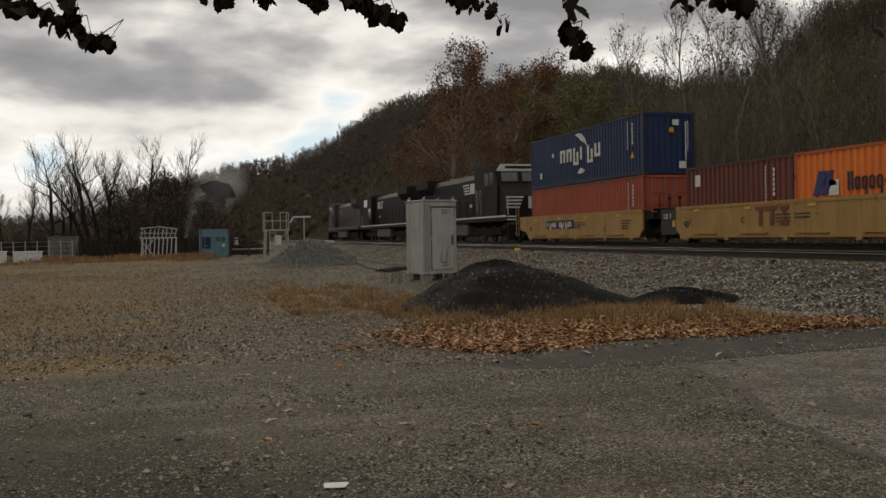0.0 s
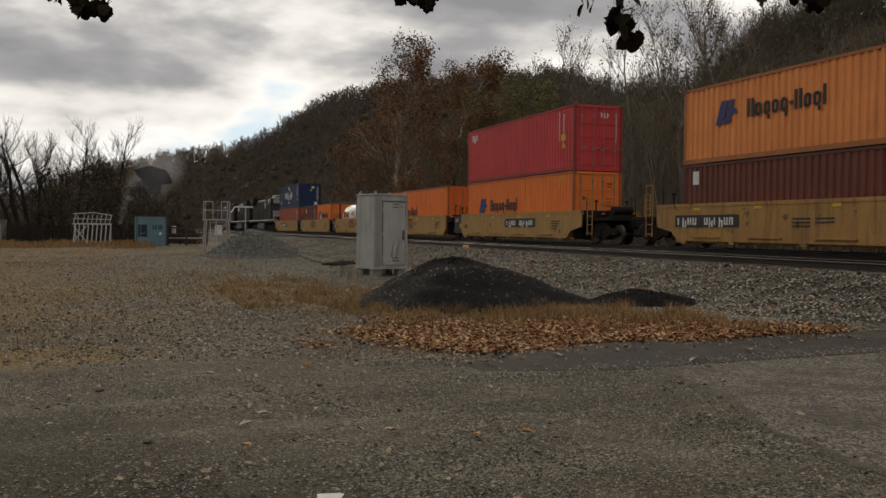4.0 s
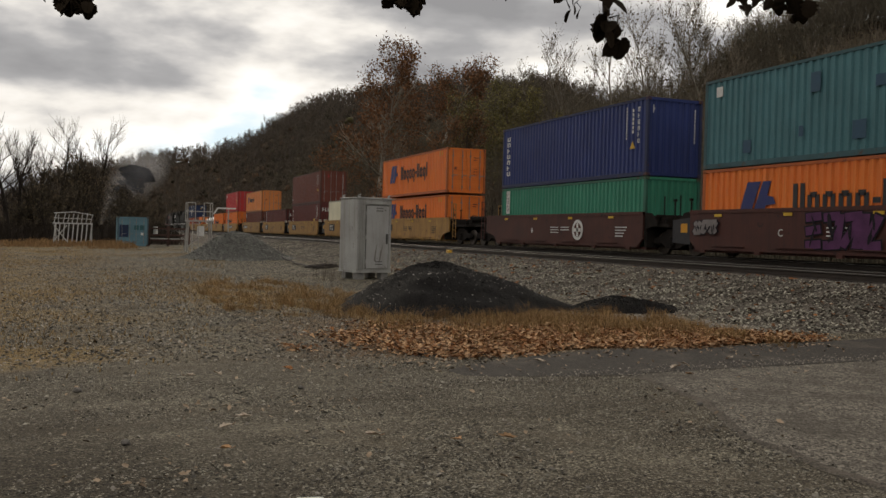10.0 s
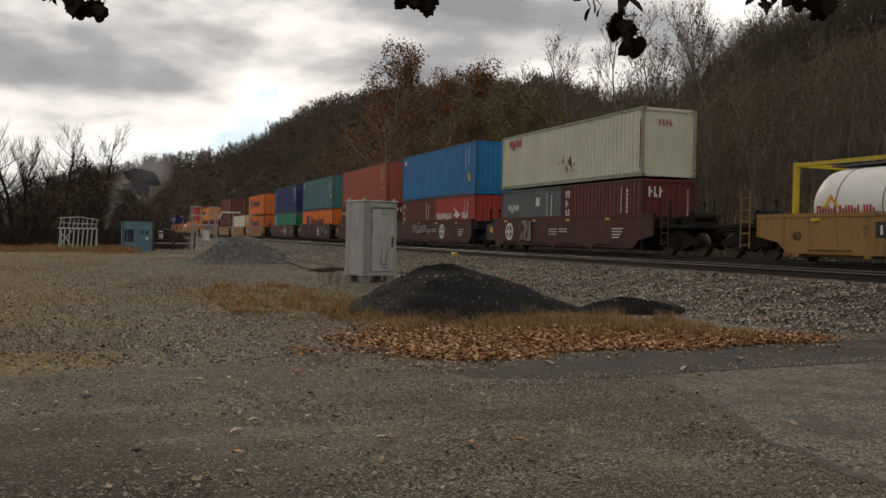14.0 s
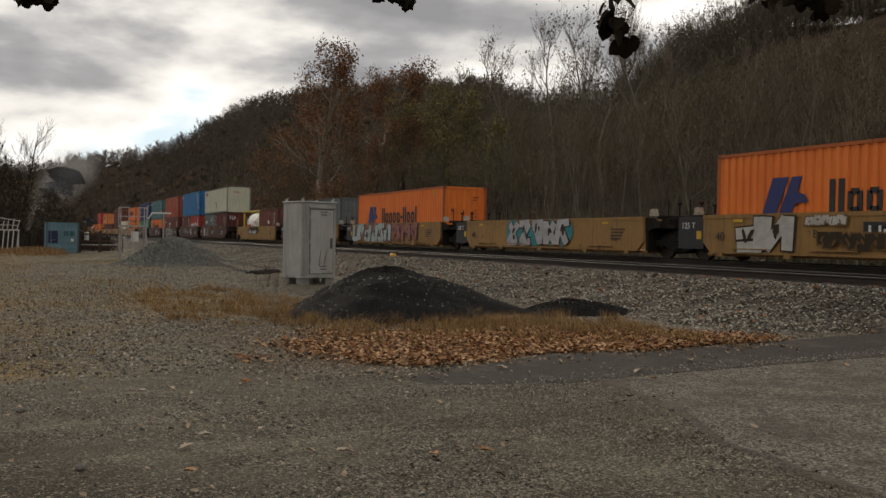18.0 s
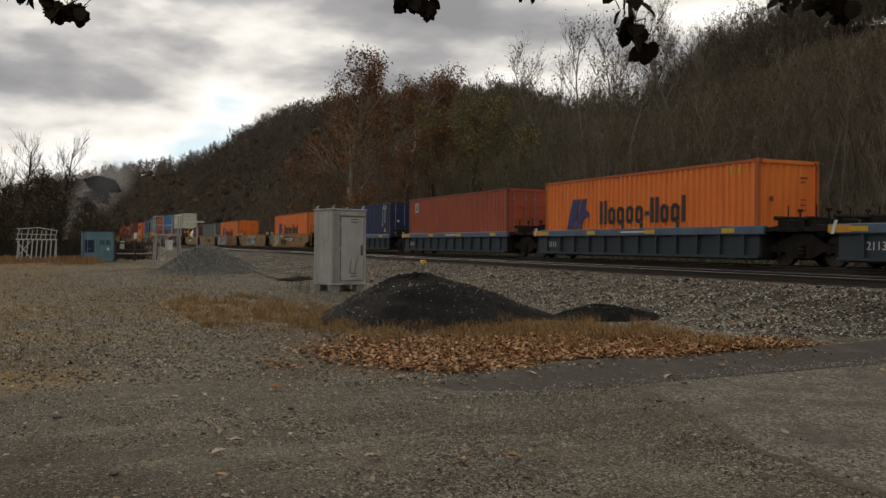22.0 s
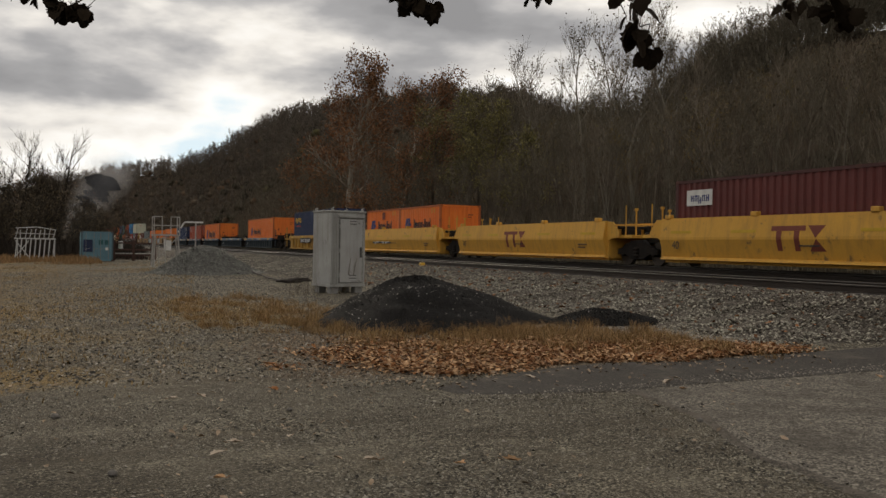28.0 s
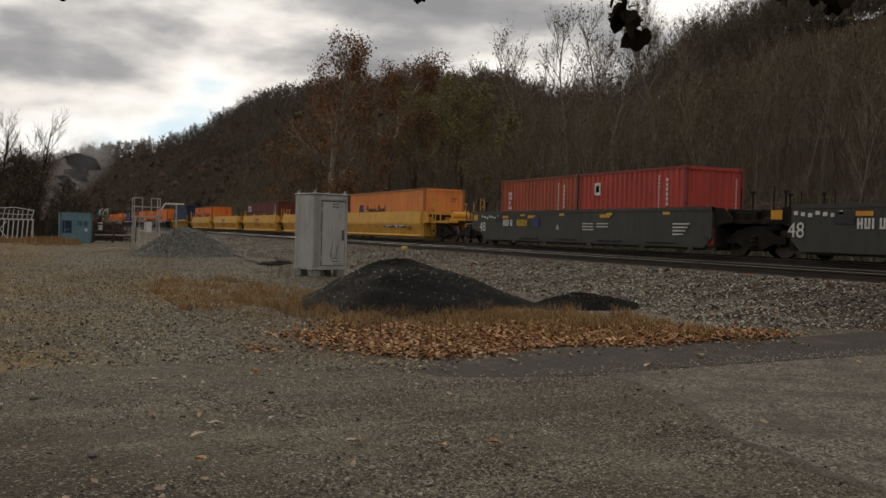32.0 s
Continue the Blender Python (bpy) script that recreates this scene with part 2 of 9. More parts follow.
class Mesh:
    """Collects boxes, prisms and tubes into one mesh."""

    def __init__(self):
        self.v, self.f = [], []

    def add(self, verts, faces):
        n = len(self.v)
        self.v += [tuple(p) for p in verts]
        self.f += [tuple(i + n for i in f) for f in faces]
        return self

    def box(self, x0, x1, y0, y1, z0, z1, bevel=0.0):
        if not bevel:
            return self.add([(x, y, z) for z in (z0, z1) for y in (y0, y1) for x in (x0, x1)],
                            [(0, 2, 3, 1), (4, 5, 7, 6), (0, 1, 5, 4), (2, 6, 7, 3), (0, 4, 6, 2), (1, 3, 7, 5)])
        b = bevel
        v, keep = [], {}
        for i, x in enumerate((x0, x1)):
            for j, y in enumerate((y0, y1)):
                for k, z in enumerate((z0, z1)):
                    sx, sy, sz = (b, -b)[i], (b, -b)[j], (b, -b)[k]
                    for a, p in enumerate(((x, y + sy, z + sz), (x + sx, y, z + sz), (x + sx, y + sy, z))):
                        keep[i, j, k, a] = len(v)
                        v.append(p)
        K = lambda i, j, k, a: keep[i, j, k, a]  # noqa: E731
        f = []
        for i in (0, 1):
            q = [K(i, 0, 0, 0), K(i, 1, 0, 0), K(i, 1, 1, 0), K(i, 0, 1, 0)]
            f.append(q if i else q[::-1])
            q = [K(0, i, 0, 1), K(1, i, 0, 1), K(1, i, 1, 1), K(0, i, 1, 1)]
            f.append(q[::-1] if i else q)
            q = [K(0, 0, i, 2), K(1, 0, i, 2), K(1, 1, i, 2), K(0, 1, i, 2)]
            f.append(q if i else q[::-1])
        for i in (0, 1):
            for j in (0, 1):
                f.append((K(i, j, 0, 0), K(i, j, 1, 0), K(i, j, 1, 1), K(i, j, 0, 1)))
                f.append((K(i, 0, j, 0), K(i, 1, j, 0), K(i, 1, j, 2), K(i, 0, j, 2)))
                f.append((K(0, i, j, 1), K(1, i, j, 1), K(1, i, j, 2), K(0, i, j, 2)))
                for k in (0, 1):
                    f.append((K(i, j, k, 0), K(i, j, k, 1), K(i, j, k, 2)))
        return self.add(v, f)

    def prism(self, outline, axis, a, b):
        """A closed outline of (u, v) pairs drawn along an axis from a to b."""
        n = len(outline)
        put = {"x": lambda t, u, w: (t, u, w), "y": lambda t, u, w: (u, t, w), "z": lambda t, u, w: (u, w, t)}[axis]
        v = [put(a, u, w) for u, w in outline] + [put(b, u, w) for u, w in outline]
        f = [(i, (i + 1) % n, n + (i + 1) % n, n + i) for i in range(n)]
        return self.add(v, f + [tuple(range(n))[::-1], tuple(range(n, 2 * n))])

    def tube(self, p, q, r0, r1=None, n=8, caps=True):
        p, q = Vector(p), Vector(q)
        r1 = r0 if r1 is None else r1
        d = (q - p).normalized()
        a = d.orthogonal().normalized()
        c = d.cross(a)
        ring = [a * math.cos(2 * math.pi * i / n) + c * math.sin(2 * math.pi * i / n) for i in range(n)]
        v = [p + r0 * w for w in ring] + [q + r1 * w for w in ring]
        f = [(i, (i + 1) % n, n + (i + 1) % n, n + i) for i in range(n)]
        if caps:
            f += [tuple(range(n))[::-1], tuple(range(n, 2 * n))]
        return self.add(v, f)

    def lathe(self, profile, n=16, axis="z", at=(0, 0, 0)):
        """A turned form: (radius, height) pairs along an axis."""
        v, f = [], []
        for r, h in profile:
            for i in range(n):
                a = 2 * math.pi * i / n
                u, w = r * math.cos(a), r * math.sin(a)
                p = {"z": (u, w, h), "x": (h, u, w), "y": (u, h, w)}[axis]
                v.append((p[0] + at[0], p[1] + at[1], p[2] + at[2]))
        for k in range(len(profile) - 1):
            for i in range(n):
                j = (i + 1) % n
                f.append((k * n + i, k * n + j, (k + 1) * n + j, (k + 1) * n + i))
        m = len(profile)
        f += [tuple(range(n))[::-1], tuple((m - 1) * n + i for i in range(n))]
        return self.add(v, f)

    def mesh(self, name, material, smooth=False):
        me = mesh_of(name, self.v, self.f, material, smooth)
        bm = bmesh.new()
        bm.from_mesh(me)
        bmesh.ops.recalc_face_normals(bm, faces=bm.faces)
        bm.to_mesh(me)
        bm.free()
        return me


def part(name, shape, material, parent, label="", smooth=False, at=None):
    """One mesh object under a thing or a part."""
    me = shape.mesh(name, material, smooth) if isinstance(shape, Mesh) else shape
    ob = new(name, me)
    ob.parent = parent
    if at is not None:
        ob.matrix_basis = at
    return tagged(ob, label)


def thing(name, label, category, group="", at=None, kind=""):
    ob = new(name)
    ob.empty_display_size = 0.2
    if at is not None:
        ob.matrix_basis = at
    return tagged(ob, label, category, group, kind)

# ---- the lie of the land ----
def smooth(a, b, x):
    t = np.clip((np.asarray(x, float) - a) / (b - a), 0, 1)
    return t * t * (3 - 2 * t)


def ground_z(x, y):
    """The yard: flat, a little higher towards the track."""
    x, y = np.asarray(x, float), np.asarray(y, float)
    return np.clip(0.011 * (x - 3), -0.06, 0.12) * smooth(60, 30, y) + 0.015 * np.sin(x * 1.1 + 0.6 * np.sin(y * 0.7)) * np.sin(y * 0.8)


# below -75 and past 110: unseen ridge, added to dim light from behind
RIDGE_AZ = (-150, -75, -30, -12, -7.5, -3.8, -2.6, -0.2, 2.8, 5.2, 8.2, 9.9, 12.05, 14.75, 19, 24.9, 28, 32.6, 36.4, 38, 39.9, 41.6, 43.2, 46, 55, 75, 110, 140, 170, 210)
RIDGE_EL = (9, 4, 1.5, 1.7, 1.8, 2.6, 3.6, 4.3, 5.0, 5.3, 6.0, 7.1, 8.4, 9.5, 10.1, 10.6, 10.5, 9.7, 10.4, 11.5, 12.5, 13.8, 14.8, 16, 18, 20, 20, 18, 14, 9)
RIDGE_R = (300, 600, 900, 900, 850, 800, 760, 680, 600, 545, 480, 445, 410, 365, 330, 290, 270, 230, 175, 168, 162, 157, 152, 149, 140, 120, 110, 120, 200, 300)
TREE_H = 10.0


def hill_z(az, r):
    """Height of the wooded hills at a bearing (degrees from the track's heading) and a distance."""
    az, r = np.asarray(az, float), np.asarray(r, float)
    el, r1 = np.interp(az, RIDGE_AZ, RIDGE_EL), np.interp(az, RIDGE_AZ, RIDGE_R)
    top = np.maximum(1.6 + r1 * np.tan(np.radians(el)) - TREE_H, 2.0)
    s = np.sin(np.radians(np.clip(az, 3.0, 90)))
    r0 = np.where(az > 3, np.minimum(29 / s, 0.62 * r1), 0.62 * r1)
    t = np.clip((r - r0) / (r1 - r0), 0, 1)
    z = top * (0.75 * t + 0.25 * t * t * (3 - 2 * t))
    bumps = 1.6 * np.sin(az * 0.9 + r * 0.02) * np.sin(r * 0.05) * smooth(0, 0.4, t)
    z = z + bumps
    return np.where(r > r1, np.maximum(top - (r - r1) * 0.25, top * 0.4), z)


def fast_mesh(name, v, tris, material, smooth_shade=False):
    v, tris = np.asarray(v, np.float32), np.asarray(tris, np.int32)
    me = bpy.data.meshes.new(name)
    me.vertices.add(len(v))
    me.vertices.foreach_set("co", v.ravel())
    me.loops.add(tris.size)
    me.loops.foreach_set("vertex_index", tris.ravel())
    me.polygons.add(len(tris))
    me.polygons.foreach_set("loop_start", np.arange(0, tris.size, tris.shape[1], dtype=np.int32))
    me.polygons.foreach_set("loop_total", np.full(len(tris), tris.shape[1], np.int32))
    if smooth_shade:
        me.polygons.foreach_set("use_smooth", np.ones(len(tris), bool))
    me.materials.append(material)
    me.update(calc_edges=True)
    return me


def grid_mesh(name, xs, ys, zf, material, smooth_shade=True):
    X, Y = np.meshgrid(xs, ys)
    V = np.stack([X, Y, zf(X, Y)], -1).reshape(-1, 3)
    nx, ny = len(xs), len(ys)
    i = (np.arange(ny - 1)[:, None] * nx + np.arange(nx - 1)[None]).ravel()
    return fast_mesh(name, V, np.stack([i, i + 1, i + 1 + nx, i + nx], 1), material, smooth_shade)


def ground_material():
    """Packed dirt, grey gravel, dry grass: mixed by large noises and by where each lies in the yard."""
    m = bpy.data.materials.new("yard_gravel")
    m.use_nodes = True
    nt = m.node_tree
    N, L = nt.nodes.new, nt.links.new
    b = nt.nodes["Principled BSDF"]
    b.inputs["Roughness"].default_value, b.inputs["Specular IOR Level"].default_value = 0.95, 0.15
    pos = N("ShaderNodeNewGeometry").outputs["Position"]

    def noise_of(scale, detail=4, rough=0.55, shift=0.0):
        n = N("ShaderNodeTexNoise")
        n.inputs["Scale"].default_value, n.inputs["Detail"].default_value, n.inputs["Roughness"].default_value = scale, detail, rough
        o = N("ShaderNodeVectorMath")
        o.operation = "ADD"
        o.inputs[1].default_value = (shift, shift * 1.7, 0)
        L(pos, o.inputs[0])
        L(o.outputs[0], n.inputs["Vector"])
        return n.outputs[0]

    def mapped(v, a, c, lo=0.0, hi=1.0):
        n = N("ShaderNodeMapRange")
        n.inputs["From Min"].default_value, n.inputs["From Max"].default_value = a, c
        n.inputs["To Min"].default_value, n.inputs["To Max"].default_value = lo, hi
        L(v, n.inputs["Value"])
        return n.outputs[0]

    def mixed(f, a, c):
        n = N("ShaderNodeMix")
        n.data_type = "RGBA"
        for v, s in ((f, "Factor"), (a, "A"), (c, "B")):
            if isinstance(v, tuple):
                n.inputs[s].default_value = (*v, 1)
            elif isinstance(v, float):
                n.inputs[s].default_value = v
            else:
                L(v, n.inputs[s])
        return n.outputs["Result"]

    def op(kind, a, c):
        n = N("ShaderNodeMath")
        n.operation = kind
        for i, v in enumerate((a, c)):
            if isinstance(v, float):
                n.inputs[i].default_value = v
            else:
                L(v, n.inputs[i])
        return n.outputs[0]

    vor = N("ShaderNodeTexVoronoi")
    vor.inputs["Scale"].default_value = 60
    L(pos, vor.inputs["Vector"])
    sep = N("ShaderNodeSeparateColor")
    L(vor.outputs["Color"], sep.inputs[0])
    tone = op("POWER", sep.outputs[0], 1.7)
    stone = mixed(tone, (0.034, 0.029, 0.024), (0.42, 0.37, 0.30))
    dirt = mixed(noise_of(150, 5, 0.75), (0.038, 0.031, 0.024), (0.122, 0.101, 0.078))
    dirt = mixed(op("MULTIPLY", mapped(sep.outputs[2], 0.72, 0.80), 0.8), dirt, mixed(sep.outputs[0], (0.04, 0.034, 0.028), (0.30, 0.265, 0.22)))
    specks = N("ShaderNodeTexVoronoi")
    specks.inputs["Scale"].default_value = 105
    L(pos, specks.inputs["Vector"])
    speck = N("ShaderNodeSeparateColor")
    L(specks.outputs["Color"], speck.inputs[0])
    dirt = mixed(mapped(speck.outputs[0], 0.88, 0.92), dirt, (0.27, 0.245, 0.205))
    dirt = mixed(mapped(speck.outputs[1], 0.84, 0.88), dirt, (0.012, 0.010, 0.009))
    grit = mapped(noise_of(0.55, 6, 0.6, 3.0), 0.44, 0.56)
    patchy = mapped(noise_of(1.1, 7, 0.7, 3.0), 0.53, 0.62)
    base = mixed(op("MULTIPLY", patchy, 0.75), mixed(op("MULTIPLY", grit, 0.25), dirt, stone), stone)
    # long worn bands across the way, pale gravel and dark dirt by turns
    wide = N("ShaderNodeMapping")
    wide.inputs["Scale"].default_value = (0.22, 1.15, 1.0)
    L(pos, wide.inputs["Vector"])
    band = N("ShaderNodeTexNoise")
    band.inputs["Scale"].default_value, band.inputs["Detail"].default_value, band.inputs["Roughness"].default_value = 1.0, 6, 0.62
    L(wide.outputs[0], band.inputs["Vector"])
    base = mixed(op("MULTIPLY", mapped(band.outputs[0], 0.53, 0.63), 0.32), base, mixed(tone, (0.075, 0.064, 0.052), (0.48, 0.425, 0.34)))
    base = mixed(op("MULTIPLY", mapped(band.outputs[0], 0.47, 0.38), 0.55), base, (0.060, 0.047, 0.035))
    # pale worn spots and dark damp ones
    base = mixed(op("MULTIPLY", mapped(noise_of(0.9, 5, 0.6, 9.0), 0.56, 0.72), 0.45), base, (0.20, 0.165, 0.125))
    base = mixed(op("MULTIPLY", mapped(noise_of(1.6, 6, 0.65, 21.0), 0.56, 0.7), 0.5), base, (0.050, 0.040, 0.031))
    # further out the bare stone shows more and dry grass grows in patches
    xyz = N("ShaderNodeSeparateXYZ")
    L(pos, xyz.inputs[0])
    far = op("MAXIMUM", mapped(xyz.outputs[1], 9.0, 16.0), mapped(xyz.outputs[0], 8.2, 9.6))
    coarse = N("ShaderNodeTexVoronoi")
    coarse.inputs["Scale"].default_value = 19
    L(pos, coarse.inputs["Vector"])
    lump_tone = N("ShaderNodeSeparateColor")
    L(coarse.outputs["Color"], lump_tone.inputs[0])
    pale = mixed(op("POWER", lump_tone.outputs[1], 1.9), (0.036, 0.030, 0.024), (0.43, 0.375, 0.30))
    base = mixed(op("MULTIPLY", far, mapped(noise_of(0.35, 5, 0.6, 5.0), 0.40, 0.58, 0.25, 0.9)), base, pale)
    west = mapped(xyz.outputs[0], 5.0, -2.0)
    patch = mapped(noise_of(0.28, 8, 0.75, 13.0), 0.47, 0.60)
    grass = mixed(mapped(noise_of(15, 6, 0.85, 2.0), 0.38, 0.62), (0.09, 0.060, 0.026), (0.33, 0.212, 0.088))
    more = op("MAXIMUM", mapped(xyz.outputs[1], 9.5, 14.0, 0.0, 0.6), 0.0)
    base = mixed(op("MULTIPLY", op("MULTIPLY", patch, more), mapped(xyz.outputs[0], 4.0, 0.0, 0.25, 1.0)), base, grass)
    lawn = op("MULTIPLY", mapped(xyz.outputs[0], 2.0, -3.0), mapped(noise_of(0.42, 8, 0.72, 31.0), 0.42, 0.54))
    base = mixed(op("MULTIPLY", op("MULTIPLY", lawn, mapped(xyz.outputs[1], 10.5, 15.0)), 0.9), base, grass)
    # the two beds of yellowed grass west of the drive
    for cx, cy, rx, ry in ((-6.5, 24.0, 6.0, 11.0), (-1.8, 11.6, 2.6, 1.1), (3.6, 21.5, 1.6, 5.0)):
        u = op("DIVIDE", op("SUBTRACT", xyz.outputs[0], cx), rx)
        v = op("DIVIDE", op("SUBTRACT", xyz.outputs[1], cy), ry)
        d = op("ADD", op("MULTIPLY", u, u), op("MULTIPLY", v, v))
        d = op("ADD", d, op("MULTIPLY", op("SUBTRACT", noise_of(0.8, 8, 0.75, cx), 0.5), 3.2))
        base = mixed(op("MULTIPLY", mapped(d, 1.5, 0.4), 0.92), base, grass)
    # darker brown dirt in two soft-edged ellipses
    dirt_dark = mixed(noise_of(120, 5, 0.8, 4.0), (0.020, 0.016, 0.013), (0.085, 0.069, 0.053))
    for cx, cy, rx, ry in ((-1.8, 5.4, 3.6, 2.6), (-0.2, 4.4, 2.0, 1.0)):
        u = op("DIVIDE", op("SUBTRACT", xyz.outputs[0], cx), rx)
        v = op("DIVIDE", op("SUBTRACT", xyz.outputs[1], cy), ry)
        d = op("ADD", op("ADD", op("MULTIPLY", u, u), op("MULTIPLY", v, v)), op("MULTIPLY", op("SUBTRACT", noise_of(0.9, 8, 0.7, cy), 0.5), 2.4))
        base = mixed(op("MULTIPLY", mapped(d, 1.3, 0.3), 0.66), base, dirt_dark)
    # brown litter trodden into the ground along the drift
    inside = op("MULTIPLY", op("MULTIPLY", mapped(xyz.outputs[0], 2.2, 4.6), mapped(xyz.outputs[0], 10.6, 9.2)), op("MULTIPLY", mapped(xyz.outputs[1], 9.9, 10.6), mapped(xyz.outputs[1], 16.5, 13.6)))
    litter = mixed(noise_of(30, 5, 0.8, 6.0), (0.085, 0.045, 0.020), (0.24, 0.125, 0.055))
    base = mixed(op("MULTIPLY", inside, mapped(noise_of(0.9, 6, 0.7, 17.0), 0.30, 0.46)), base, litter)
    # single stones and crumbs, dark and pale, few of them where the dirt is packed hard
    strewn = op("MAXIMUM", far, mapped(noise_of(0.75, 6, 0.65, 27.0), 0.42, 0.60, 0.22, 1.0))
    for cell, dark_at, pale_at in ((34, 0.83, 0.91), (62, 0.86, 0.90)):
        spot = N("ShaderNodeTexVoronoi")
        spot.inputs["Scale"].default_value = cell
        L(pos, spot.inputs["Vector"])
        tint = N("ShaderNodeSeparateColor")
        L(spot.outputs["Color"], tint.inputs[0])
        body = op("MULTIPLY", mapped(spot.outputs["Distance"], 0.48, 0.36), strewn)
        base = mixed(op("MULTIPLY", op("MULTIPLY", mapped(tint.outputs[0], dark_at, dark_at + 0.02), body), 0.85), base, (0.016, 0.013, 0.011))
        base = mixed(op("MULTIPLY", op("MULTIPLY", mapped(tint.outputs[1], pale_at, pale_at + 0.02), body), 0.8), base, (0.34, 0.31, 0.26))
    # every grain has its own tone
    fine = N("ShaderNodeTexVoronoi")
    fine.inputs["Scale"].default_value = 50
    L(pos, fine.inputs["Vector"])
    grain = N("ShaderNodeSeparateColor")
    L(fine.outputs["Color"], grain.inputs[0])
    scale = N("ShaderNodeVectorMath")
    scale.operation = "SCALE"
    L(base, scale.inputs[0])
    tones = mapped(op("POWER", op("ADD", op("MULTIPLY", grain.outputs[0], 0.6), op("MULTIPLY", sep.outputs[1], 0.4)), 1.4), 0.0, 1.0, 0.18, 1.72)
    loose = mapped(op("MAXIMUM", far, op("MAXIMUM", patchy, op("MULTIPLY", strewn, 0.5))), 0.0, 1.0, 0.28, 1.1)
    L(op("ADD", op("MULTIPLY", op("SUBTRACT", tones, 0.86), loose), 0.94), scale.inputs["Scale"])
    earth = N("ShaderNodeVectorMath")
    earth.operation = "MULTIPLY"
    earth.inputs[1].default_value = (1.0, 1.0, 0.92)
    L(scale.outputs[0], earth.inputs[0])
    L(earth.outputs[0], b.inputs["Base Color"])
    bp = N("ShaderNodeBump")
    bp.inputs["Strength"].default_value, bp.inputs["Distance"].default_value = 0.9, 0.025
    L(op("MULTIPLY", op("ADD", vor.outputs["Distance"], op("MULTIPLY", noise_of(60, 4, 0.7), 0.8)), loose), bp.inputs["Height"])
    L(bp.outputs[0], b.inputs["Normal"])
    return m


def build_ground():
    xs = np.concatenate([np.linspace(-3000, -80, 14)[:-1], np.linspace(-80, -14, 24)[:-1], np.arange(-14, 14, 0.35), np.linspace(14, 60, 24), np.linspace(60, 3000, 16)[1:]])
    ys = np.concatenate([np.linspace(-3000, -60, 12)[:-1], np.linspace(-60, 0, 14)[:-1], np.arange(0, 34, 0.35), np.linspace(34, 130, 50), np.linspace(130, 3000, 18)[1:]])
    return tagged(new("ground", grid_mesh("ground", xs, ys, ground_z, ground_material())), "grey gravel and packed brown dirt yard", "ground", kind="structure")


def build_hills():
    woods_floor = mat("woods_floor", (0.030, 0.024, 0.018), (0.068, 0.049, 0.033), scale=0.25, fine=1.2, bump=1.0, dist=0.5, coord="Position", rough=1.0, spec=0.0)
    # the ring runs on behind the eye as an added screen against skylight
    az = np.arange(-150, 211, 1.0)
    rr = np.concatenate([np.linspace(26, 180, 60), np.linspace(186, 700, 60), np.linspace(720, 1600, 14)])
    A, Rr = np.meshgrid(az, rr)
    Z = hill_z(A, Rr)
    X, Y = Rr * np.sin(np.radians(A)), Rr * np.cos(np.radians(A))
    low = (Z < 0.3) | (X < 27) & (A > 4) & ((Y > 0) | (X > -60)) | (A < -75) & (Rr < 120)
    Z = np.where(low, -1.0, Z)
    V = np.stack([X, Y, Z - 0.05], -1).reshape(-1, 3)
    nx, ny = len(az), len(rr)
    i = (np.arange(ny - 1)[:, None] * nx + np.arange(nx - 1)[None]).ravel()
    me = fast_mesh("hillside", V, np.stack([i, i + nx, i + 1 + nx, i + 1], 1), woods_floor, True)
    return tagged(new("hillside", me), "steep leaf-littered hillside under bare woods, with an added unseen ridge behind", "hill", kind="structure")


build_ground()
build_hills()

# ---- railway bed ----
NEAR_TRACK, FAR_TRACK = 15.8, 20.02  # centre lines
NEAR_RAIL, FAR_RAIL = 1.00, 1.08  # rail heads
BED = ((10.4, 0.02), (12.2, 0.36), (13.6, 0.72), (14.2, 0.81), (15.8, 0.83), (17.6, 0.82), (18.4, 0.86), (20.0, 0.90), (21.8, 0.88), (23.2, 0.5), (25.5, 0.0), (27.5, -0.1))


def bed_z(x, y):
    x, y = np.asarray(x, float), np.asarray(y, float)
    sway = 0.45 * np.sin(y * 0.31) + 0.25 * np.sin(y * 0.83 + 1)
    z = np.interp(x + sway * smooth(14, 11, x), [p[0] for p in BED], [p[1] for p in BED])
    rough = 0.035 * np.sin(x * 5.1 + y * 2.3) * np.sin(y * 3.7 - x) + 0.03 * np.sin(y * 1.3 + x * 2.0)
    # beside the drive the bank runs out to the level of the road
    out = smooth(9.7, 12.5, y)
    z = z * (out + (1 - out) * smooth(12.6, 14.6, x))
    return z + rough * smooth(14.6, 13.2, x) * np.maximum(out, 0.2) + np.where(x < 10.6, -0.06, 0) - 0.05 * (1 - smooth(9.9, 10.6, y)) * smooth(14.6, 13.6, x)


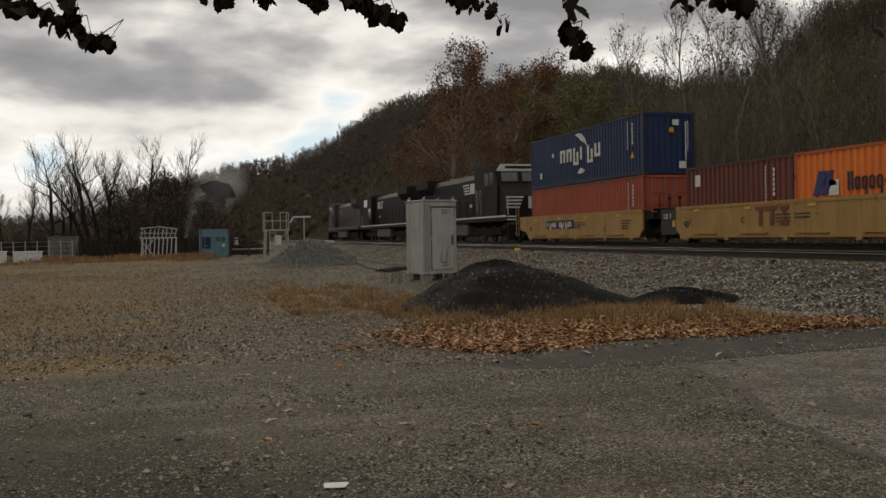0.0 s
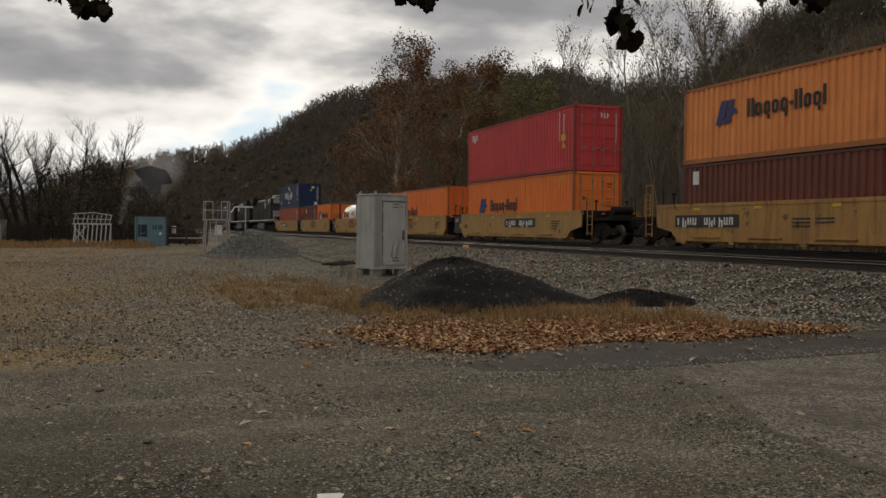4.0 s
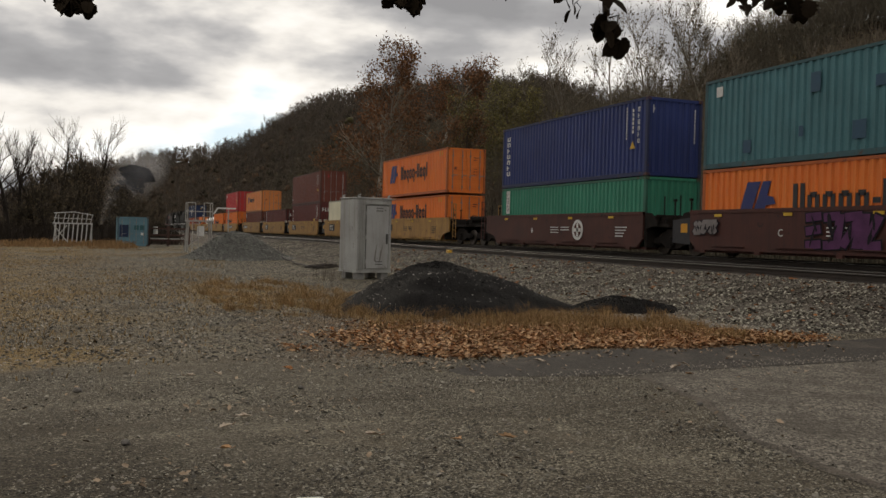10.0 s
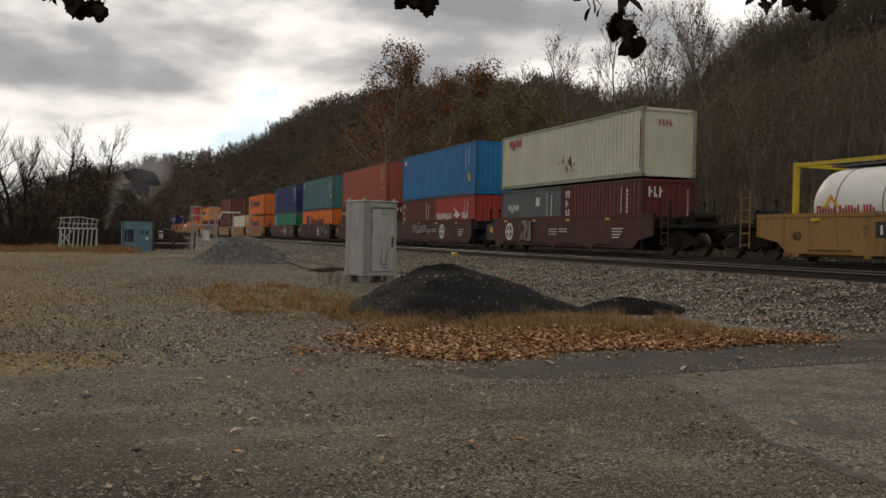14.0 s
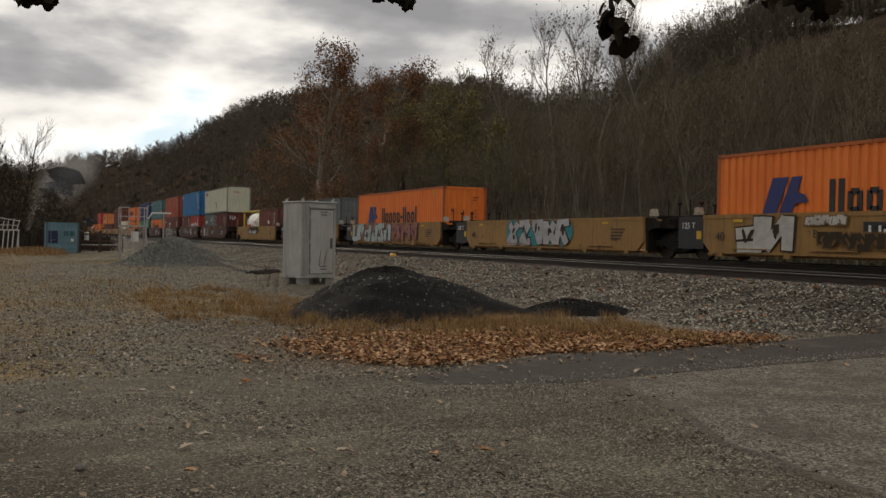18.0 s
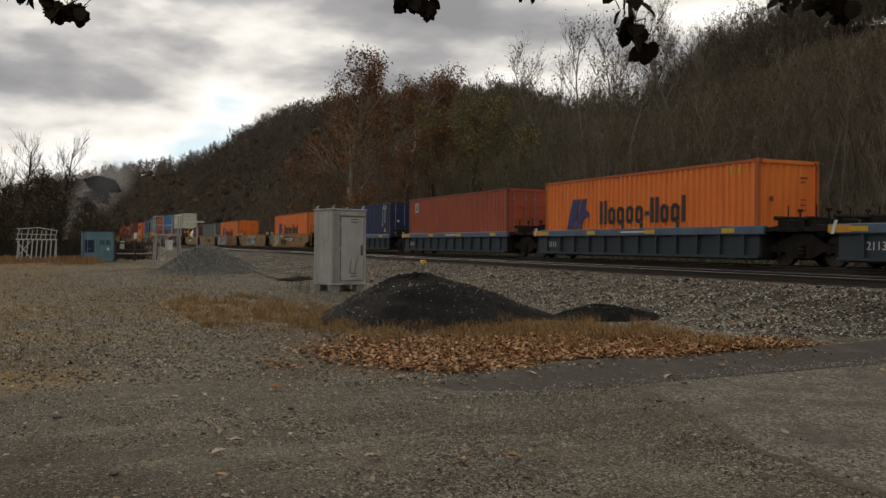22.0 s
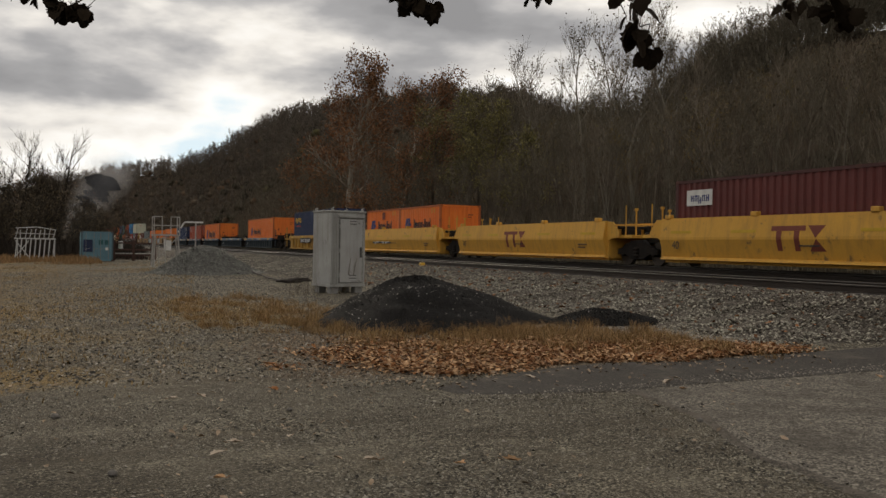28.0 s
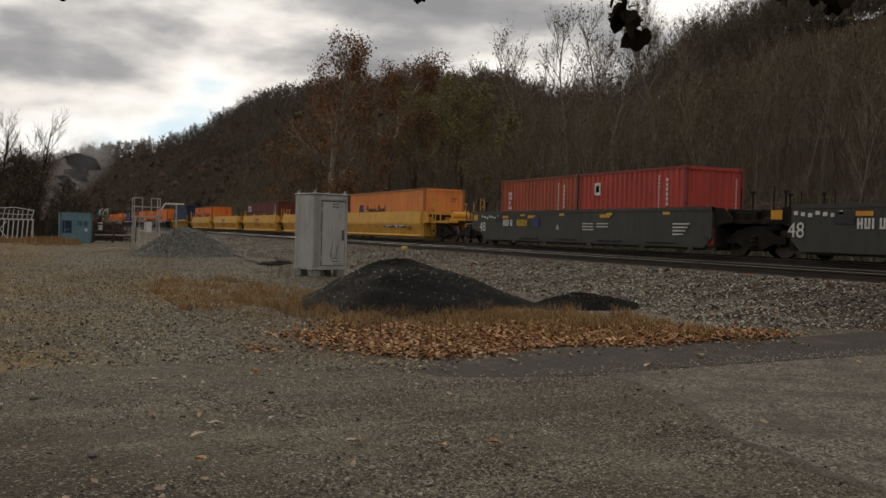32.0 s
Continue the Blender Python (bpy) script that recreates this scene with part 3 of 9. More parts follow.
def build_bed():
    ballast = grit_mat("ballast_stone_bed", (0.020, 0.016, 0.013), (0.23, 0.195, 0.155), 24.0, 1.0, 0.05, (0.10, 0.072, 0.05), 0.5, 0.56, 0.5)
    xs = np.concatenate([np.arange(9.6, 15, 0.3), np.arange(15.2, 27.6, 0.7)])
    ys = np.concatenate([np.linspace(-640, -20, 50)[:-1], np.arange(-20, 70, 0.5), np.linspace(70, 900, 90)])
    tagged(new("ballast_bed", grid_mesh("ballast_bed", xs, ys, bed_z, ballast)), "grey crushed stone ballast bank under the tracks", "ballast", kind="structure")
    oily = grit_mat("oily_track_bed", (0.010, 0.008, 0.007), (0.085, 0.068, 0.054), 26.0, 1.0, 0.04, (0.03, 0.024, 0.019), 0.6, 0.5, 0.6)
    xs = np.arange(14.35, 22.6, 0.3)
    tagged(new("track_bed", grid_mesh("track_bed", xs, ys, lambda x, y: bed_z(x, y) + 0.02 * smooth(14.35, 14.9, x) - 0.01, oily)), "dark oil-stained ballast between the rails", "ballast", kind="structure")


def rail_outline(xc, top):
    return [(xc + u, top + w) for u, w in ((-0.036, 0), (0.036, 0), (0.036, -0.03), (0.009, -0.045), (0.009, -0.14), (0.07, -0.155), (0.07, -0.17), (-0.07, -0.17), (-0.07, -0.155), (-0.009, -0.14), (-0.009, -0.045), (-0.036, -0.03))]


def build_tracks():
    steel = mat("rail_steel", (0.060, 0.045, 0.036), (0.032, 0.026, 0.022), rough=0.55, metal=0.6, scale=2, fine=30, bump=0.1)
    shiny = mat("rail_head_steel", (0.17, 0.16, 0.148), (0.11, 0.102, 0.094), rough=0.40, metal=0.8, scale=2, fine=20, bump=0.02)
    wood = mat("tie_timber", (0.034, 0.027, 0.022), (0.062, 0.052, 0.043), rough=0.9, scale=3, fine=25, bump=0.4, rand=0.35)
    for centre, top, word in ((NEAR_TRACK, NEAR_RAIL, "empty"), (FAR_TRACK, FAR_RAIL, "busy")):
        track = thing("railway_track", f"{word} railway track of steel rails on dark timber ties", "track", kind="structure")
        for s in (-1, 1):
            xc = centre + s * 0.7535
            rail = part("rail", Mesh().prism(rail_outline(xc, top), "y", -640, 900), steel, track)
            part("rail_head", Mesh().box(xc - 0.039, xc + 0.039, -640, 900, top - 0.014, top + 0.004, 0.004), shiny, rail, "bright worn steel running surface")
        tie = Mesh().box(-1.3, 1.3, -0.115, 0.115, -0.14, 0.0, 0.012).mesh("tie", wood)
        rng = random.Random(5)
        n = 0
        y = -6.0
        while n < 290:
            ob = new("tie", tie)
            ob.parent = track
            ob.matrix_basis = pose(centre + rng.uniform(-0.04, 0.04), y + rng.uniform(-0.03, 0.03), top - 0.165 + rng.uniform(-0.01, 0.01), 0, 0, rng.uniform(-1, 1))
            y += 0.53
            n += 1
        rest = Mesh()
        while y < 420:
            rest.box(centre - 1.3, centre + 1.3, y - 0.115, y + 0.115, top - 0.3, top - 0.165)
            y += 0.53
        tagged(part("far_ties", rest, wood, track), kind="stuff")


build_bed()

# ---- the train ----
SPEED = 15.684
SIDE = 18.8  # near face of the containers
K = 0.9895
MOVING = []  # (thing, pose at the clip's start)


def moving(ob, m):
    ob.matrix_basis = m
    MOVING.append((ob, m))
    return ob


C_W = 2.438
PAINT = {
    "orange": ((0.73, 0.170, 0.032), (0.58, 0.130, 0.026)),
    "pale_orange": ((0.64, 0.225, 0.066), (0.50, 0.175, 0.055)),
    "red": ((0.47, 0.042, 0.042), (0.35, 0.032, 0.034)),
    "bright_red": ((0.40, 0.055, 0.04), (0.27, 0.04, 0.03)),
    "rust_red": ((0.33, 0.070, 0.034), (0.22, 0.048, 0.026)),
    "brown": ((0.138, 0.036, 0.022), (0.092, 0.027, 0.018)),
    "maroon": ((0.115, 0.026, 0.022), (0.078, 0.019, 0.016)),
    "navy": ((0.012, 0.026, 0.075), (0.009, 0.018, 0.05)),
    "royal_blue": ((0.020, 0.034, 0.125), (0.014, 0.024, 0.09)),
    "sky_blue": ((0.008, 0.150, 0.34), (0.008, 0.11, 0.25)),
    "teal": ((0.055, 0.155, 0.17), (0.04, 0.11, 0.12)),
    "green": ((0.03, 0.20, 0.125), (0.022, 0.145, 0.09)),
    "cream": ((0.62, 0.585, 0.44), (0.50, 0.47, 0.35)),
    "pale_grey": ((0.47, 0.465, 0.36), (0.37, 0.365, 0.28)),
    "grey": ((0.115, 0.135, 0.135), (0.08, 0.095, 0.095)),
}
RUST = (0.085, 0.035, 0.018)


def paint(colour):
    a, b = (tuple(min(0.82, c * 1.3) for c in k) for k in PAINT[colour])
    return mat("paint_" + colour, a, b, rough=0.50, scale=0.9, fine=14, fine_mix=0.3, bump=0.03, spec=0.28, stain=RUST, stain_at=0.70, streak=tuple(c * 0.45 + 0.012 for c in a), streak_mix=0.15 if min(a) > 0.35 else 0.4)


def corrugated(length, y0, z0, z1, x, out, pitch=0.278, depth=0.052):
    """A folded sheet wall along y; out: +1 or -1, the side towards which the folds stand."""
    n = max(1, round(length / pitch))
    p = length / n
    line = []
    for i in range(n):
        a = y0 + i * p
        line += [(a, 0), (a + p * 0.34, 0), (a + p * 0.50, -depth), (a + p * 0.84, -depth)]
    line.append((y0 + length, 0))
    v = [(x + out * d, y, z) for z in (z0, z1) for y, d in line]
    m = len(line)
    return v, [(i, i + 1, m + i + 1, m + i) for i in range(m - 1)]


CACHE = {}


def once(key, make):
    if key not in CACHE:
        CACHE[key] = make()
    return CACHE[key]


def container(length, height, colour, words, mark=None, rear="door"):
    """A shipping container; its base point is the middle of its rear bottom edge, its length runs to +y."""
    p = paint(colour)
    steel = mat("lock_bar_steel", (0.30, 0.30, 0.29), (0.16, 0.15, 0.14), rough=0.5, metal=0.5, scale=6, fine=40)
    cast = mat("casting_" + colour, tuple(c * 0.75 for c in PAINT[colour][0]), RUST, rough=0.7, scale=5, fine=30, stain=RUST, stain_at=0.55)
    L, H, W = length, height, C_W
    key = (L, H, colour)
    box = thing("shipping_container", words, "container", "containers on the train")

    def add(name, shape_maker, material, parent=box, label=""):
        which, make = shape_maker if isinstance(shape_maker, tuple) else (name, shape_maker)
        return part(name, once((*key, name, which), lambda: make().mesh(name, material)), material, parent, label)

    def wall(side):
        def make_wall():
            m = Mesh()
            m.add(*corrugated(L - 0.30, 0.15, 0.16, H - 0.10, side * (W / 2 - 0.012), side))
            return m
        return "wall%d" % side, make_wall

    add("side_wall", wall(-1), p)
    add("side_wall", wall(1), p)

    def roof():
        return Mesh().box(-W / 2 + 0.03, W / 2 - 0.03, 0.05, L - 0.05, H - 0.05, H - 0.015)
    add("roof", roof, p)

    def floor_frame():
        m = Mesh()
        for s in (-1, 1):
            m.box(s * W / 2 - 0.06 * (s > 0), s * W / 2 + 0.06 * (s < 0), 0.15, L - 0.15, 0.01, 0.16)
            m.box(s * W / 2 - 0.06 * (s > 0), s * W / 2 + 0.06 * (s < 0), 0.15, L - 0.15, H - 0.10, H - 0.01)
        y = 0.6
        while y < L - 0.3:
            m.box(-W / 2 + 0.06, W / 2 - 0.06, y - 0.03, y + 0.03, 0.03, 0.15)
            y += 0.9
        m.box(-W / 2 + 0.06, W / 2 - 0.06, 0.15, L - 0.15, 0.151, 0.17)
        return m
    worn = mat("worn_" + colour, tuple(c * 0.62 + 0.008 for c in PAINT[colour][0]), tuple(c * 0.40 + 0.01 for c in PAINT[colour][0]), rough=0.7, scale=1.5, fine=18, bump=0.1, stain=RUST, stain_at=0.60)
    add("rail_frame", floor_frame, worn)

    def post(sx, yy):
        def make_post():
            return Mesh().box(sx * W / 2 - (0.11 if sx > 0 else 0), sx * W / 2 + (0.11 if sx < 0 else 0), yy, yy + 0.15, 0.118, H - 0.118, 0.012)
        return "post%d_%d" % (sx, yy > 1), make_post

    def castings(sx, yy, zz):
        def make_cast():
            x0 = sx * W / 2 - (0.162 if sx > 0 else 0)
            return Mesh().box(x0 - 0.004, x0 + 0.166, yy - 0.004, yy + 0.178, zz, zz + 0.118, 0.01)
        return "cast%d_%d_%d" % (sx, yy > 1, zz > 1), make_cast

    for sx in (-1, 1):
        for yy in (0.0, L - 0.15):
            add("corner_post", post(sx, yy), worn)
        for yy in (0.0, L - 0.178):
            for zz in (0.0, H - 0.118):
                add("corner_casting", castings(sx, yy, zz), cast)

    def sheet_end(yy, out):
        def make_end():
            m = Mesh()
            n, w = 8, W - 0.22
            v, line = [], []
            for i in range(n):
                a = -w / 2 + i * w / n
                q = w / n
                line += [(a, 0), (a + q * 0.3, 0), (a + q * 0.5, 0.04), (a + q * 0.8, 0.04)]
            line.append((w / 2, 0))
            v = [(x, yy + out * -d, z) for z in (0.16, H - 0.12) for x, d in line]
            k = len(line)
            m.add(v, [(i, i + 1, k + i + 1, k + i) for i in range(k - 1)])
            m.box(-w / 2, w / 2, yy - 0.02, yy + 0.02, 0.02, 0.16)
            m.box(-w / 2, w / 2, yy - 0.02, yy + 0.02, H - 0.12, H - 0.01)
            return m
        return "end%d" % (yy > 1), make_end

    def leaf(s):
        def make_leaf():
            m = Mesh()
            a, b = (0.006, W / 2 - 0.115) if s > 0 else (-W / 2 + 0.115, -0.006)
            m.box(a, b, 0.05, 0.08, 0.15, H - 0.12)
            k = 4
            for i in range(k):
                z0 = 0.25 + i * (H - 0.5) / k
                m.box(a + 0.06, b - 0.06, 0.03, 0.052, z0, z0 + (H - 0.5) / k * 0.55, 0.008)
            return m
        return "leaf%d" % s, make_leaf

    def bar(x):
        def make_bar():
            m = Mesh().tube((x, 0.012, 0.12), (x, 0.012, H - 0.10), 0.02, n=6)
            for z in (0.3, 0.9, H - 0.5):
                m.box(x - 0.05, x + 0.05, 0.0, 0.035, z, z + 0.07)
            m.box(x, x + 0.32, -0.004, 0.01, 1.0, 1.035)
            return m
        return "bar%d" % round(x * 100), make_bar

    if rear == "door":
        part("door_sill", once((*key, "sill"), lambda: Mesh().box(-W / 2 + 0.11, W / 2 - 0.11, 0.01, 0.12, 0.01, 0.148).mesh("door_sill", p)), p, box)
        part("door_header", once((*key, "header"), lambda: Mesh().box(-W / 2 + 0.11, W / 2 - 0.11, 0.01, 0.12, H - 0.118, H - 0.012).mesh("door_header", p)), p, box)
        for s in (-1, 1):
            d = add("door", leaf(s), p)
            for x in (0.25, 0.85):
                add("lock_bar", bar(s * x if s > 0 else s * x), steel, d, "galvanised door lock bar")
        add("front_wall", sheet_end(L - 0.06, 1), p)
    else:
        add("front_wall", sheet_end(0.06, -1), p)
        add("rear_wall", sheet_end(L - 0.06, 1), p)
    if mark:
        mark(box, L, H)
    return box


WHITE = mat("marking_white", (0.70, 0.69, 0.65), (0.5, 0.49, 0.46), rough=0.7, scale=5, fine=30, bump=0)
BLACK = mat("marking_black", (0.02, 0.02, 0.024), (0.035, 0.033, 0.033), rough=0.7, scale=5, fine=30, bump=0)
INK = mat("marking_ink_blue", (0.02, 0.03, 0.14), (0.03, 0.04, 0.12), rough=0.65, scale=5, fine=30, bump=0)
SIGN_RED = mat("marking_red", (0.42, 0.03, 0.03), (0.3, 0.03, 0.03), rough=0.65, scale=5, fine=30, bump=0)
SIGN_ORANGE = mat("marking_orange", (0.66, 0.30, 0.02), (0.5, 0.22, 0.02), rough=0.6, scale=5, fine=30, bump=0)
SIGN_YELLOW = mat("marking_yellow", (0.62, 0.38, 0.03), (0.5, 0.3, 0.03), rough=0.6, scale=5, fine=30, bump=0)
BROWN_RED = mat("marking_brown_red", (0.20, 0.045, 0.025), (0.15, 0.035, 0.02), rough=0.7, scale=5, fine=30, bump=0)
NEAR = -C_W / 2 - 0.012


def plates(name, items, material, parent, x=NEAR, label=""):
    """Thin painted shapes on the near side: outlines of (y, z)."""
    m = Mesh()
    for outline in items:
        m.prism(outline, "x", x - 0.004, x + 0.006)
    ob = part(name, m, material, parent, label)
    return tagged(ob, kind="stuff") if len(items) > 1 else ob


def block(y, z, w, h, slant=0.0):
    return [(y, z), (y - w, z), (y - w - slant, z + h), (y - slant, z + h)]


def end_plates(name, items, material, parent, y=-0.03):
    """Thin painted shapes on the rear end: (x, z, width, height)."""
    m = Mesh()
    for x, z, w, h in items:
        m.box(x, x + w, y - 0.004, y + 0.004, z, z + h)
    ob = part(name, m, material, parent)
    return tagged(ob, kind="stuff") if len(items) > 1 else ob


def word(parent, y, z, w, h, letters, material, seed=1, x=NEAR, tall=(), slant=0.0):
    """A painted name as plain strokes: each letter a pair of bars, some of them tall; it runs towards -y."""
    rng = random.Random(seed)
    items, p = [], w / letters
    for i in range(letters):
        y0 = y - i * p
        hh, z0 = (h * 1.4, z) if i in tall else (h, z)
        if rng.random() < 0.2 and i not in tall:
            z0, hh = z - h * 0.35, h * 1.35
        items.append(block(y0, z0, p * 0.26, hh, slant))
        if rng.random() < 0.85:
            items.append(block(y0 - p * 0.50, z0, p * 0.26, h * 1.0, slant))
            items.append(block(y0 - p * 0.26, z0 + h * rng.choice((0.0, 0.4, 0.78)), p * 0.24, h * 0.22, slant))
    return plates("lettering", items, material, parent, x)


def text_mesh(s, size):
    def make():
        c = bpy.data.curves.new("lettering", "FONT")
        c.body, c.size, c.extrude = s, size, 0.003
        ob = bpy.data.objects.new("lettering", c)
        scene.collection.objects.link(ob)
        me = bpy.data.meshes.new_from_object(ob.evaluated_get(bpy.context.evaluated_depsgraph_get()))
        bpy.data.objects.remove(ob)
        bpy.data.curves.remove(c)
        return me
    return once(("text", s, size), make)


def text(parent, s, size, y, z, material, x=NEAR):
    me = once(("texted", s, size, material.name), lambda: text_mesh(s, size).copy())
    if not me.materials:
        me.materials.append(material)
    ob = tagged(part("lettering", me, material, parent), kind="stuff" if len(s) > 1 else "")
    ob.matrix_basis = Matrix(((0, 0, -1, x - 0.003), (-1, 0, 0, y), (0, 1, 0, z), (0, 0, 0, 1)))
    return ob


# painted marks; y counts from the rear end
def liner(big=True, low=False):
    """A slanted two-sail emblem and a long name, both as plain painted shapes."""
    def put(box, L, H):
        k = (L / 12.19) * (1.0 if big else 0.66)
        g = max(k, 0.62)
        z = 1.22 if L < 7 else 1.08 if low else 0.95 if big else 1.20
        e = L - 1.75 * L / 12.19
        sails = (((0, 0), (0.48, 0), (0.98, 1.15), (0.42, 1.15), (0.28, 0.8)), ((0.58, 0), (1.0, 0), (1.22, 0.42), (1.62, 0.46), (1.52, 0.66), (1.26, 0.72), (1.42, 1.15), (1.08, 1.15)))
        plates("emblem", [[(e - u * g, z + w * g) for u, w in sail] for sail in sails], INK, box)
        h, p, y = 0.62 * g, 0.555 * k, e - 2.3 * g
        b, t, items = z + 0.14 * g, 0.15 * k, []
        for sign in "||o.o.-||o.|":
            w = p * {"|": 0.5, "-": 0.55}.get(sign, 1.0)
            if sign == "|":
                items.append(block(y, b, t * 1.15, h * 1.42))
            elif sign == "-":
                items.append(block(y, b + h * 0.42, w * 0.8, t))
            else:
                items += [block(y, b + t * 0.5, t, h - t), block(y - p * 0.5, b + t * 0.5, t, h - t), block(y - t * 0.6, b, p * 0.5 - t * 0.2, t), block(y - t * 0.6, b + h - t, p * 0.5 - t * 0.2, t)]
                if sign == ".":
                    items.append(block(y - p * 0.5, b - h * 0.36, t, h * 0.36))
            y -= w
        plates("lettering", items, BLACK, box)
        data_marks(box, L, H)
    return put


def data_marks(box, L, H, tint=None):
    items = [block(1.15, H - 0.42, 0.1, 0.26), block(0.8, H - 0.42, 0.1, 0.22)]
    plates("data_mark", items, tint or SIGN_YELLOW, box)
    end_plates("data_mark", [(0.45, H - 0.55, 0.3, 0.05), (0.45, H - 0.68, 0.2, 0.04), (-0.75, H - 1.25, 0.14, 0.14)] + [(0.45, H - 1.2 - 0.16 * i, 0.25, 0.03) for i in range(3)], tint or BROWN_RED, box, 0.012)


def column(y, z0, z1, n, w, material):
    def put(box):
        h = (z1 - z0) / n
        items = []
        for i in range(n):
            a, t = z0 + i * h + h * 0.12, h * 0.72
            if w < 0.12:
                items.append(block(y, a, w, t))
                continue
            items += [block(y, a, w * 0.3, t), block(y - w * 0.3, a + t * (0.0, 0.4, 0.75)[i % 3], w * 0.4, t * 0.25)]
            if i % 3 != 1:
                items.append(block(y - w * 0.7, a, w * 0.3, t))
        plates("lettering", items, material, box)
    return put


def rows_of(*calls):
    def put(box, L, H):
        for c in calls:
            c(box, L, H)
    return put


def white_data(box, L, H):
    column(1.35, H - 1.5, H - 0.25, 11, 0.05, WHITE)(box)
    column(0.95, H - 1.3, H - 0.35, 6, 0.09, WHITE)(box)
    plates("warning_mark", [[(1.1, H - 1.85), (0.75, H - 1.85), (0.92, H - 1.58)]], SIGN_YELLOW, box)
    end_plates("data_mark", [(0.86, H - 0.45 - 0.13 * i, 0.045, 0.09) for i in range(10)], WHITE, box, 0.008)


def crescent(cy, cz, r, a0, a1, wide):
    n = 10
    out = [(cy - r * math.cos(radians(a0 + (a1 - a0) * i / n)), cz + r * math.sin(radians(a0 + (a1 - a0) * i / n))) for i in range(n + 1)]
    back = [(cy - (r - wide * math.sin(math.pi * i / n)) * math.cos(radians(a0 + (a1 - a0) * i / n)), cz + (r - wide * math.sin(math.pi * i / n)) * math.sin(radians(a0 + (a1 - a0) * i / n))) for i in range(n + 1)]
    return out + back[1:-1][::-1]


def navy_marks(box, L, H):
    word(box, 8.3, 1.12, 4.6, 0.62, 6, WHITE, 5)
    plates("emblem", [crescent(6.2, 1.4, 1.0, 20, 110, 0.3), crescent(6.0, 1.45, 1.0, -110, -60, 0.28)], WHITE, box)
    plates("data_mark", [block(10.9, 0.5, 0.25, 0.3), block(9.3, 1.5, 0.2, 0.2)], WHITE, box)
    white_data(box, L, H)
    end_plates("data_mark", [(0.15, 2.05, 0.3, 0.24), (0.45, 0.25, 0.34, 0.3), (0.75, 0.6, 0.05, 1.6)], WHITE, box, -0.004)
    end_plates("warning_mark", [(0.0, 1.75, 0.2, 0.2)], SIGN_YELLOW, box, -0.004)


def small_logo(y, z, w, h, material=None, n=3):
    def put(box, L, H):
        word(box, y, z, w, h, n, material or WHITE, 7)
    return put


def panel(y, z, w, h, material=None, name="sticker"):
    def put(box, L, H):
        plates(name, [block(y, z, w, h)], material or WHITE, box)
    return put


def vertical(y, z0, z1, n, w, material=None):
    def put(box, L, H):
        column(y, z0, z1, n, w, material or WHITE)(box)
    return put


def end_word(x, z, w, h, n, material=None):
    def put(box, L, H):
        p = w / n
        end_plates("lettering", [(x + i * p, z, p * 0.3, h) for i in range(n)] + [(x + i * p + p * 0.3, z + h * (0.0 if i % 2 else 0.4), p * 0.35, h * 0.25) for i in range(n)], material or WHITE, box, -0.012)
    return put


def stars(box, L, H):
    out = []
    for i in range(7):
        y, z = 8.3 - (i % 4) * 0.5, 1.75 - 0.45 * (i // 4)
        out.append([(y + 0.19 * (1 if k % 2 else 0.5) * math.cos(k * math.pi / 6), z + 0.19 * (1 if k % 2 else 0.5) * math.sin(k * math.pi / 6)) for k in range(12)])
    plates("star", out, WHITE, box)


def rust_patches(box, L, H):
    rust = mat("rust_streak", (0.23, 0.10, 0.04), (0.14, 0.06, 0.03), rough=0.9, scale=8, fine=40)
    rng = random.Random(4)
    items = []
    for i in range(16):
        y, z = 5.6 + rng.uniform(-0.7, 0.9), 0.45 + rng.uniform(0, 0.5)
        items.append([(y, z), (y - rng.uniform(0.04, 0.14), z), (y - rng.uniform(0.03, 0.1), z + rng.uniform(0.1, 0.35))])
    items += [block(0.16, 0.3 + 0.37 * i, rng.uniform(0.05, 0.11), 0.36) for i in range(5)]
    plates("rust", items, rust, box, NEAR + 0.008)


def dark_patches(box, L, H):
    dark = mat("teal_patch", (0.02, 0.07, 0.12), (0.02, 0.06, 0.09), rough=0.6, scale=3, fine=20)
    plates("repair_patch", [block(7.6, 1.9, 0.35, 0.55), block(5.4, 1.75, 0.35, 0.3), block(8.0, 0.7, 0.16, 0.3), block(6.1, 0.45, 0.45, 0.5), block(10.3, 0.4, 0.35, 0.4)], dark, box, NEAR + 0.006)


